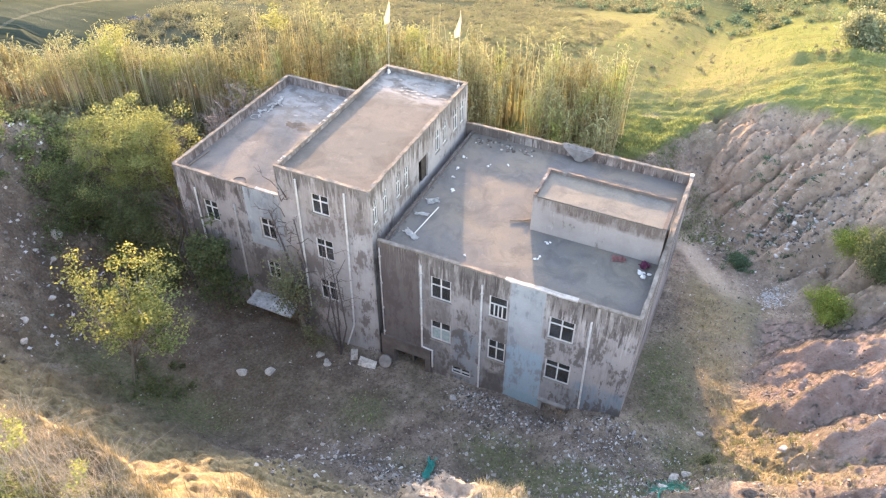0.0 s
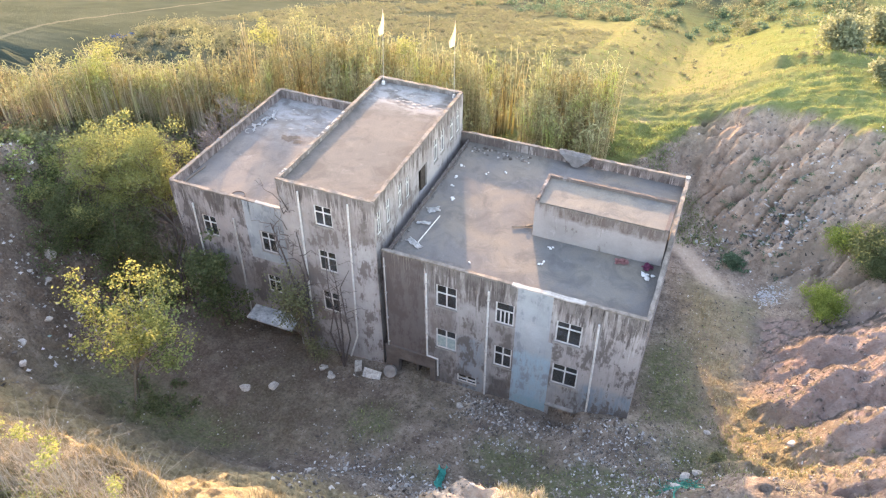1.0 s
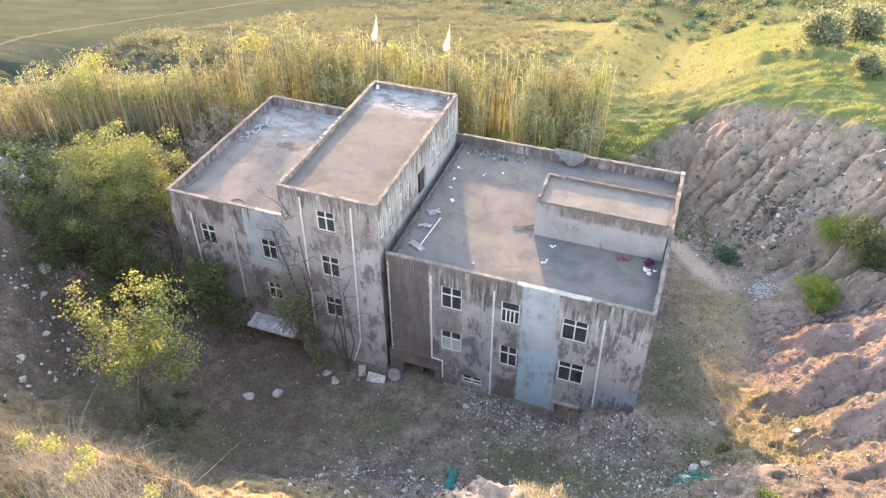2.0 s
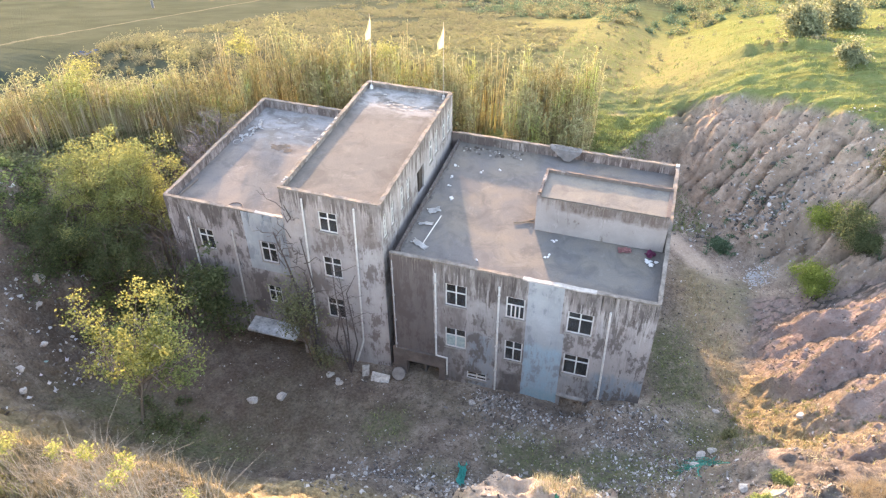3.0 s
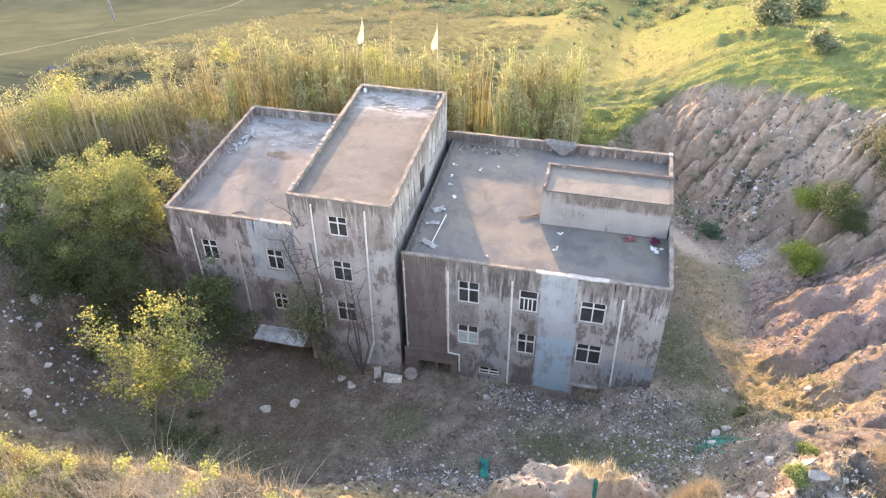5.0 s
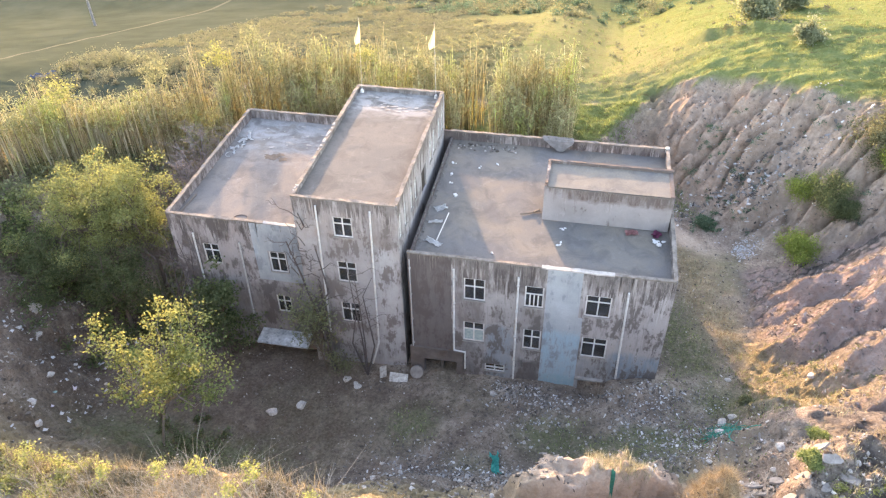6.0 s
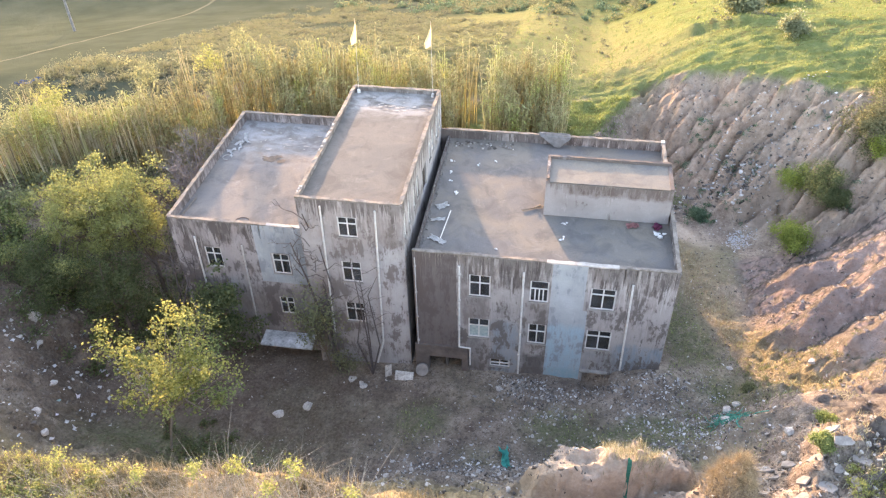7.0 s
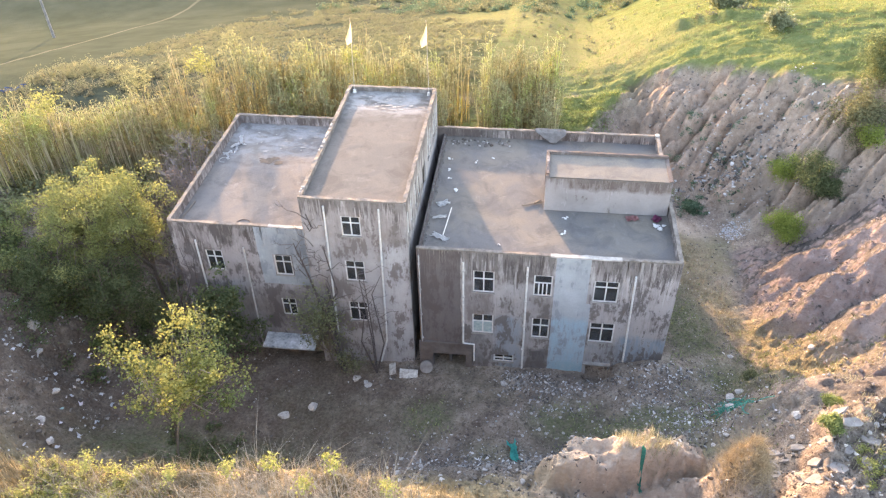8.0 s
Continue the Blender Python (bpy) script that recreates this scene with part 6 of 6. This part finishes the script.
for x, y, s, k, a, t in [(-21.7, -4.1, 0.42, 0, 20, 8), (-20.1, -3.4, 0.36, 3, 70, 30), (-17.95, -1.2, 0.36, 1, 10, 0), (-17.1, -1.7, 0.26, 2, 40, 0), (-17.3, -1.5, 0.2, 4, 0, 0), (-37.3, -1.9, 0.62, 5, 30, 50),
                         (-34.1, -5.8, 0.42, 0, 80, 0), (-36.4, -3.3, 0.38, 2, 10, 0), (-36.9, -3.9, 0.36, 1, 60, 0), (-33.3, -8.3, 0.4, 3, 0, 0), (-32.2, -9.4, 0.35, 4, 30, 0), (-9.0, -1.4, 0.28, 1, 120, 20),
                         (4.0, 1.0, 0.2, 2, 0, 0), (7.6, -0.2, 0.3, 0, 40, 0), (4.1, -7.9, 0.36, 1, 15, 10), (3.3, -2.6, 0.34, 3, 80, 0), (3.8, -2.3, 0.3, 2, 0, 0), (2.9, -4.0, 0.35, 0, 0, 0)]:
    rock(x, y, s * (0.75 if x < -30 else 0.95), k, a, t)
r = np.random.default_rng(331)
for x, y in scatter(-45, -30.5, -12, 1.5, 42, 332):
    rock(x, y, r.uniform(0.05, 0.17), r.integers(6), r.uniform(0, 360), r.uniform(-20, 30), "white stone on the rubble slope", "stones on the rubble slope")
for x, y in scatter(3, 15, 12, 24, 50, 333):
    if shape(np.array([x]), np.array([y]))[3][0] > 0.3:
        rock(x, y, r.uniform(0.06, 0.17), r.integers(6), r.uniform(0, 360), r.uniform(-20, 30), "pale stone in the eroded bank", "stones in the bank")
for x, y in scatter(-15, 6, -12, -6.5, 50, 334):
    rock(x, y, r.uniform(0.07, 0.2), r.integers(6), r.uniform(0, 360), r.uniform(-20, 30), "grey stone on the near bank", "stones on the near bank")
for x, y in scatter(-9, 1.5, -5, -1, 40, 335):
    rock(x, y, r.uniform(0.06, 0.14), r.integers(6), r.uniform(0, 360), r.uniform(-20, 30), "broken chunk of pale plaster", "plaster chunks before the wall")


def board(name, x, y, z, w, d, h, rx, ry, rz, material, label, category, bevel=0.01, group=""):
    bm = bmesh.new()
    box(bm, -w / 2, w / 2, -d / 2, d / 2, -h / 2, h / 2, bevel)
    bmesh.ops.subdivide_edges(bm, edges=[e for e in bm.edges if e.calc_length() > 0.3], cuts=2)
    for v in bm.verts:
        v.co += Vector(rng.normal(0, 0.006, 3))
    ob = part(name, bm, material)
    ob.matrix_world = pose(x, y, z, rx, ry, rz)
    return tagged(ob, label, category, group)


def broken_slab(x, y, size, seed):
    """A thin piece of concrete with an irregular broken outline, lying on the rubble."""
    r = np.random.default_rng(seed)
    bm = bmesh.new()
    n = int(r.integers(5, 8))
    turn = r.uniform(0, math.tau)
    rim = [(math.cos(turn + k * math.tau / n + r.normal(0, 0.15)) * size * r.uniform(0.7, 1.25), math.sin(turn + k * math.tau / n + r.normal(0, 0.15)) * size * r.uniform(0.5, 0.9)) for k in range(n)]
    low, high = [bm.verts.new((u, v, -0.035)) for u, v in rim], [bm.verts.new((u * 0.97, v * 0.97, 0.035)) for u, v in rim]
    bm.faces.new(high), bm.faces.new(low[::-1])
    for k in range(n):
        bm.faces.new((low[k], low[(k + 1) % n], high[(k + 1) % n], high[k]))
    bmesh.ops.recalc_face_normals(bm, faces=bm.faces)
    ob = part("concrete_slab", bm, M_BROKEN)
    d = 0.4
    sx, sy = (ground_z(x + d, y) - ground_z(x - d, y)) / (2 * d), (ground_z(x, y + d) - ground_z(x, y - d)) / (2 * d)
    ob.matrix_world = pose(x, y, ground_z(x, y) + 0.09, math.degrees(math.atan(sy)) * 0.7 + r.normal(0, 6), -math.degrees(math.atan(sx)) * 0.7 + r.normal(0, 6), r.uniform(-20, 20))
    return tagged(ob, "broken flat concrete slab lying on rubble", "slab", "broken slabs")


M_BROKEN = plain_mat("broken_concrete", (0.16, 0.15, 0.145), (0.30, 0.285, 0.275), 2.5)
# flat broken slabs at the near bank
for k, (x, y) in enumerate([(3.1, -10.4), (4.0, -10.8), (4.7, -11.3), (3.5, -11.5), (4.9, -10.4), (2.6, -11.2), (5.5, -11.0), (4.2, -12.0), (3.0, -9.6), (3.7, -9.9), (4.6, -9.7), (2.4, -10.3), (5.2, -11.8), (3.3, -12.4)]):
    broken_slab(x, y, rng.uniform(0.28, 0.5), 430 + k)
M_BOARD = plain_mat("stained_board", (0.20, 0.19, 0.18), (0.66, 0.65, 0.62), 4.0, fine=12.0)
# broken furniture boards and a disc by the gap between the blocks
gz = ground_z(-15.0, -0.8)
board("white_board", -15.75, -0.75, gz + 0.38, 0.42, 0.05, 0.8, -12, 8, 35, M_BOARD, "upright broken white board beside debris", "board")
board("white_board", -14.75, -0.95, gz + 0.28, 1.1, 0.07, 0.55, -48, 4, 4, M_BOARD, "broken white panel with dark smears leaning on earth", "board")
bm = bmesh.new()
bmesh.ops.create_cone(bm, cap_ends=True, segments=24, radius1=0.4, radius2=0.38, depth=0.16)
disc = part("disc", bm, M_BROKEN)
disc.matrix_world = pose(-13.7, -0.62, ground_z(-13.7, -0.62) + 0.42, 58, 8, 0)
tagged(disc, "round grey concrete lid leaning against debris", "lid")

# teal cloth and torn green net
M_TEAL = plain_mat("teal_cloth", (0.02, 0.40, 0.36), (0.05, 0.58, 0.53), 5.0, 0.7, 0.3)
M_NET = plain_mat("green_net", (0.03, 0.22, 0.17), (0.07, 0.36, 0.30), 5.0, 0.7)


def cloth(name, x, y, w, d, turn, material, label, seed, category="cloth", lift=0.18):
    bm = bmesh.new()
    n = 12
    c, s = math.cos(radians(turn)), math.sin(radians(turn))
    g = []
    for i in range(n + 1):
        row = []
        for j in range(n + 1):
            u, v = (i / n - 0.5) * w * (0.75 + 0.7 * noise.noise((j * 0.45, seed, 7))), (j / n - 0.5) * d * (0.85 + 0.4 * noise.noise((i * 0.5, seed, 3)))
            u += 0.5 * w * noise.noise((v * 1.6, seed, 0))
            px, py = x + u * c - v * s, y + u * s + v * c
            row.append(bm.verts.new((px, py, ground_z(px, py) + 0.06 + lift * abs(noise.noise((u * 4, v * 4, seed))))))
        g.append(row)
    for i in range(n):
        for j in range(n):
            bm.faces.new((g[i][j], g[i + 1][j], g[i + 1][j + 1], g[i][j + 1]))
    bmesh.ops.solidify(bm, geom=bm.faces[:], thickness=0.012)
    return tagged(part(name, bm, material), label, category)


cloth("cloth", -8.2, -6.2, 0.55, 1.7, 12, M_TEAL, "crumpled teal cloth lying on rubble", 3, lift=0.4)


def net(x, y, w, d, turn, seed):
    r = np.random.default_rng(seed)
    bm = bmesh.new()
    c, s = math.cos(radians(turn)), math.sin(radians(turn))
    for k in range(34):
        u, v = r.uniform(-w / 2, w / 2), r.uniform(-d / 2, d / 2)
        a = r.choice([0.0, 1.57]) + r.normal(0, 0.35)
        pts = []
        for t in np.linspace(-0.5, 0.5, 5):
            uu, vv = u + math.cos(a) * t * w * 0.8, v + math.sin(a) * t * d * 0.8
            px, py = x + uu * c - vv * s, y + uu * s + vv * c
            pts.append((px, py, ground_z(px, py) + 0.05 + abs(r.normal(0, 0.08))))
        tube(bm, pts, 0.022, 0.012, 4)
    return tagged(part("net", bm, M_NET), "torn green netting tangled on the earth", "netting")


net(2.9, -4.6, 0.9, 2.0, 10, 401)
net(3.3, -3.4, 0.9, 1.0, 40, 402)
cloth("cloth", -2.9, -11.55, 0.2, 0.75, 15, M_NET, "strip of green netting hanging down an earth heap", 9)
cloth("tarpaulin", -55.3, 26.0, 1.9, 1.2, 20, plain_mat("blue_tarp", (0.04, 0.10, 0.26), (0.08, 0.16, 0.36), 2.0, 0.5), "blue tarpaulin on the far field", 5, "tarpaulin", 0.5)

# ---- things on the roofs ----
def heap_of(name, x, y, z, n, size, spread, material, label, category, seed):
    r = np.random.default_rng(seed)
    vs, fs = [], []
    for k in range(n):
        s = size * r.uniform(0.5, 1.3)
        c = np.array([x + r.normal(0, spread[0]), y + r.normal(0, spread[1]), z + s * 0.35])
        fs.append(ICO_F + 12 * k if len(ICO_V) == 12 else ICO_F + len(ICO_V) * k)
        vs.append(ICO_V * (1 + r.normal(0, 0.2, (len(ICO_V), 1))) * s * r.uniform(0.5, 1.1, 3) * (1, 1, 0.6) + c)
    return tagged(raw(name, np.concatenate(vs), np.concatenate(fs), material), label, category, kind="stuff")


def flat_cloth(name, x, y, z, w, d, turn, material, label, category, seed, lift=0.2):
    bm = bmesh.new()
    n = 9
    g = []
    for i in range(n + 1):
        row = []
        for j in range(n + 1):
            u, v = (i / n - 0.5) * w * (1 + 0.3 * noise.noise((j * 0.6, seed, 1))), (j / n - 0.5) * d
            row.append(bm.verts.new((u + 0.2 * d * noise.noise((j * 0.35, seed, 4)), v, 0.015 + lift * abs(noise.noise((u * 3, v * 3, seed))))))
        g.append(row)
    for i in range(n):
        for j in range(n):
            bm.faces.new((g[i][j], g[i + 1][j], g[i + 1][j + 1], g[i][j + 1]))
    bmesh.ops.solidify(bm, geom=bm.faces[:], thickness=0.01)
    ob = part(name, bm, material)
    ob.matrix_world = pose(x, y, z, 0, 0, turn)
    return tagged(ob, label, category)


M_RED = plain_mat("faded_red", (0.30, 0.13, 0.135), (0.42, 0.23, 0.23), 6.0)
M_PURPLE = plain_mat("purple_cloth", (0.12, 0.03, 0.08), (0.25, 0.08, 0.14), 6.0)
M_WOOD = plain_mat("grey_timber", (0.14, 0.125, 0.11), (0.24, 0.215, 0.19), 5.0, stretch=(1, 6, 6))
M_BAG = plain_mat("white_bag", (0.48, 0.50, 0.52), (0.72, 0.72, 0.72), 5.0, 0.6, 0.3)
RT = RD + 0.01
flat_cloth("cloth", -2.3, 4.5, RT, 0.7, 0.45, 10, M_RED, "faded red cloth on the roof deck", "cloth", 2)
flat_cloth("cloth", -0.95, 4.5, RT, 0.5, 0.45, 60, M_PURPLE, "purple-brown rag heap in the roof corner", "cloth", 3, 0.5)
heap_of("bag", -0.85, 3.85, RT, 5, 0.2, (0.1, 0.1), M_BAG, "white plastic bag on the roof deck", "bag", 411)
board("plank", -8.0, 5.45, RT + 0.05, 1.25, 0.12, 0.05, 0, 0, 24, M_WOOD, "weathered timber plank on the roof deck", "plank")
board("plank", -7.7, 5.6, RT + 0.1, 0.5, 0.1, 0.05, 0, 6, 50, M_WOOD, "short timber offcut on a roof deck", "plank")
flat_cloth("plastic_sheet", -13.2, 5.0, RT, 0.7, 0.5, 30, M_BAG, "crumpled white plastic sheet on the roof", "plastic sheet", 5, 0.3)
flat_cloth("plastic_sheet", -13.25, 3.65, RT, 0.8, 0.25, 10, M_BAG, "strip of white plastic on the roof", "plastic sheet", 6, 0.15)
flat_cloth("plastic_sheet", -13.0, 1.8, RT, 1.0, 0.35, -25, M_BAG, "torn white plastic by the roof edge", "plastic sheet", 7, 0.25)
bm = bmesh.new()
tube(bm, [(-12.65, 4.6, RT + 0.04), (-12.75, 3.2, RT + 0.05), (-12.85, 1.95, RT + 0.04)], 0.035, sides=8)
tagged(part("pole", bm, M_WHITE), "thin white pole lying on the roof", "pole")
for k, (x, y) in enumerate([(-11.56, 9.7), (-13.3, 8.6), (-13.1, 7.6), (-12.6, 6.4), (-13.4, 9.9), (-10.6, 10.2), (-9.75, 1.4), (-6.0, 4.2), (-6.2, 2.9)]):
    heap_of("scrap", x, y, RT, 3, 0.09, (0.08, 0.08), M_BAG, "small white scrap on the roof deck", "scrap", 420 + k)
# broken parapet along the gap, and dirt in the back corners
q = scatter(RX0 + 0.03, RX0 + 0.35, 0.4, 12.4, 260, 431)
r = np.random.default_rng(432)
vs = [ICO_V * (1 + r.normal(0, 0.2, (len(ICO_V), 1))) * r.uniform(0.02, 0.06) * (1, 1, 0.7) + (x, y, (RZ - 0.4 if x < RX0 + 0.15 else RT) + 0.03) for x, y in q]
fs = [ICO_F + len(ICO_V) * k for k in range(len(vs))]
tagged(raw("parapet_rubble", np.concatenate(vs), np.concatenate(fs), plain_mat("dark_rubble", (0.12, 0.112, 0.108), (0.26, 0.25, 0.24), 4.0)), "dark broken masonry along the roof edge", "rubble", kind="stuff")
q = scatter(RX0 + 0.6, -9.6, 11.6, 12.5, 80, 433)
vs = [ICO_V * (1 + r.normal(0, 0.2, (len(ICO_V), 1))) * r.uniform(0.03, 0.11) * (1, 1, 0.6) + (x, y, RT + 0.02) for x, y in q]
fs = [ICO_F + len(ICO_V) * k for k in range(len(vs))]
tagged(raw("roof_rubble", np.concatenate(vs), np.concatenate(fs), M_STONE), "pale rubble in the back corner of the roof", "rubble", kind="stuff")
# a sheet of old roofing hung over the back parapet
bm = bmesh.new()
g = []
for i in range(13):
    row = []
    for j in range(9):
        t = j / 8
        u = (i / 12 - 0.5) * 2.0 * (0.72 + 0.28 * math.sin(math.pi * min(1, t * 0.8 + 0.25))) * (1 - 0.75 * max(0, t - 0.55) / 0.45) + 0.12 * noise.noise((t * 4, 3, 1))
        y, z = (RY1 + 0.12 - 0.45 * t, RZ + 0.1) if t < 0.45 else (RY1 - 0.3 - 0.75 * (t - 0.45), RZ + 0.08 - 1.05 * (t - 0.45))
        row.append(bm.verts.new((-7.1 + u + 0.25 * t, y + 0.05 * noise.noise((u * 2, t * 3, 1)), z + 0.07 * noise.noise((u * 3, t * 4, 2)))))
    g.append(row)
for i in range(12):
    for j in range(8):
        bm.faces.new((g[i][j], g[i + 1][j], g[i + 1][j + 1], g[i][j + 1]))
bmesh.ops.solidify(bm, geom=bm.faces[:], thickness=0.02)
tagged(part("roofing_sheet", bm, plain_mat("old_sheet", (0.22, 0.22, 0.22), (0.38, 0.38, 0.375), 3.0)), "pale grey sheet hung over the back parapet", "sheet")

# left wing's roof
LT = LD + 0.01
for k, (x, y, w, d, a) in enumerate([(-27.55, 11.0, 0.22, 0.9, 20), (-27.75, 10.3, 0.3, 0.7, -35), (-27.5, 9.8, 0.16, 0.9, 8), (-27.95, 9.4, 0.28, 0.6, -60), (-27.8, 8.95, 0.14, 0.7, 30), (-27.3, 10.5, 0.12, 0.5, 80)]):
    flat_cloth("plastic_sheet", x, y, LT, w, d, a, M_BAG, "tangled white plastic strip along the parapet", "plastic sheet", 11 + k, 0.3)
bm = bmesh.new()
tube(bm, [(-27.9 + 0.28 * math.cos(a), 8.5 + 0.28 * math.sin(a), LT + 0.05) for a in np.linspace(0, 5.2, 18)], 0.022, sides=6)
tagged(part("hose", bm, M_IRON), "coil of pale hose on the roof", "hose")
bm = bmesh.new()
tube(bm, [(-28.2, 2.0, LT + 0.04), (-28.05, 3.9, LT + 0.05)], 0.05, sides=8)
tagged(part("pole", bm, M_WOOD), "dark pole lying beside the parapet", "pole")
heap_of("scrap", -27.9, 1.75, LT, 6, 0.12, (0.15, 0.1), M_STONE, "small heap of debris in the roof corner", "debris", 441)
M_BROWN = plain_mat("brown_dirt", (0.105, 0.088, 0.075), (0.165, 0.142, 0.124), 3.0)


def patch(name, x, y, z, w, d, material, label, seed, category="stain"):
    """A thin ragged crust of dirt or plaster lying on a deck."""
    bm = bmesh.new()
    n = 40
    c = bm.verts.new((x, y, z))
    ring = []
    for a in np.linspace(0, math.tau, n, endpoint=False):
        u, v = math.cos(a), math.sin(a)
        k = 0.7 + 0.5 * noise.noise((u * 1.6, v * 1.6, seed)) + 0.22 * noise.noise((u * 6, v * 6, seed + 9))
        ring.append(bm.verts.new((x + u * w * max(0.15, k), y + v * d * max(0.15, k), z)))
    for i in range(n):
        bm.faces.new((c, ring[i], ring[(i + 1) % n]))
    return part(name, bm, material, None) if category is None else tagged(part(name, bm, material), label, category)


for k, (x, y, w, d) in enumerate([(-25.1, 8.75, 0.75, 0.4), (-24.3, 8.55, 0.5, 0.3), (-24.6, 9.05, 0.4, 0.2)]):
    patch("dirt_patch", x, y, LT + 0.006 + 0.002 * k, w, d, M_BROWN, "brown dirt patch on the roof deck", 3 + 7 * k, "dirt")["group"] = "dirt patches on the roof"
bm = bmesh.new()
tube(bm, [(-24.45 + 0.42 * math.cos(a), 2.1 + 0.36 * math.sin(a), LT + 0.004) for a in np.linspace(0, 5.6, 20)], 0.028, sides=5)
tagged(part("ring_mark", bm, plain_mat("rust_ring", (0.16, 0.125, 0.105), (0.21, 0.175, 0.155), 4.0)), "brown rust ring on the roof deck", "rust ring")
M_WORN = plain_mat("worn_cement", (0.29, 0.27, 0.25), (0.44, 0.41, 0.385), 2.0)
for k in range(34):
    x, y = -27.2 + 6.6 * rng.random(), 9.6 + 3.2 * rng.random()
    patch("plaster_flake", x, y, LT + 0.012 + 0.0005 * k, rng.uniform(0.06, 0.32), rng.uniform(0.04, 0.14), M_WORN, "thin white plaster flake on the roof", 20 + k, "plaster flake")["group"] = "plaster flakes on the left roof"
for k in range(26):
    x, y = -19.6 + 4.6 * rng.random(), 10.4 + 1.9 * rng.random() ** 1.3
    patch("plaster_flake", x, y, MD + 0.022 + 0.0005 * k, rng.uniform(0.08, 0.3), rng.uniform(0.05, 0.16), M_WORN, "pale worn patch on the roof deck", 60 + k, "plaster flake")["group"] = "worn patches on the middle roof"

# flags at the middle block's back corners
M_FLAG = leaf_mat("flag_cloth", (0.42, 0.40, 0.27), (0.50, 0.48, 0.34), 0.6)
for k, (x, lean) in enumerate(((MX0 + 0.4, 0.12), (MX1 - 0.45, -0.05))):
    flag = thing("flag", "pale yellow pennant on a thin pole at the roof corner", "flag", "flags on the roof")
    bm = bmesh.new()
    tube(bm, [(x, MY1 - 0.4, MD), (x + lean * 0.5, MY1 - 0.3, MD + 2.4), (x + lean, MY1 - 0.2, MD + 4.9)], 0.011, 0.008, 6)
    part("pole", bm, M_WHITE, flag)
    bm = bmesh.new()
    n = 8
    rows = []
    for i in range(n + 1):
        t = i / n
        wdt = 0.62 * t ** 1.1 * (1.0 if t < 0.75 else 1 - (t - 0.75) * 1.6)
        rows.append([bm.verts.new((x + lean - wdt * s + 0.02, MY1 - 0.2 + 0.08 * math.sin(5 * s + 4 * t), MD + 4.85 - 1.5 * t - 0.25 * s)) for s in (0, 0.5, 1)])
    for lo, hi in zip(rows, rows[1:]):
        for s in range(2):
            bm.faces.new((lo[s], lo[s + 1], hi[s + 1], hi[s]))
    bmesh.ops.remove_doubles(bm, verts=bm.verts, dist=1e-3)
    part("pennant", bm, M_FLAG, flag)
    bm = bmesh.new()
    bmesh.ops.create_cone(bm, cap_ends=True, segments=14, radius1=0.13, radius2=0.09, depth=0.2, matrix=Matrix.Translation((x, MY1 - 0.4, MD + 0.1)))
    part("foot", bm, M_BAG if k == 0 else M_IRON, flag)

# concrete pole far off
bm = bmesh.new()
pz = ground_z(-74.6, 61.0)
tube(bm, [(-74.6, 61.0, pz - 0.5), (-74.6, 61.0, pz + 11)], 0.2, 0.13, 8)
tagged(part("utility_pole", bm, M_SLAB), "grey concrete utility pole on the far field", "pole")
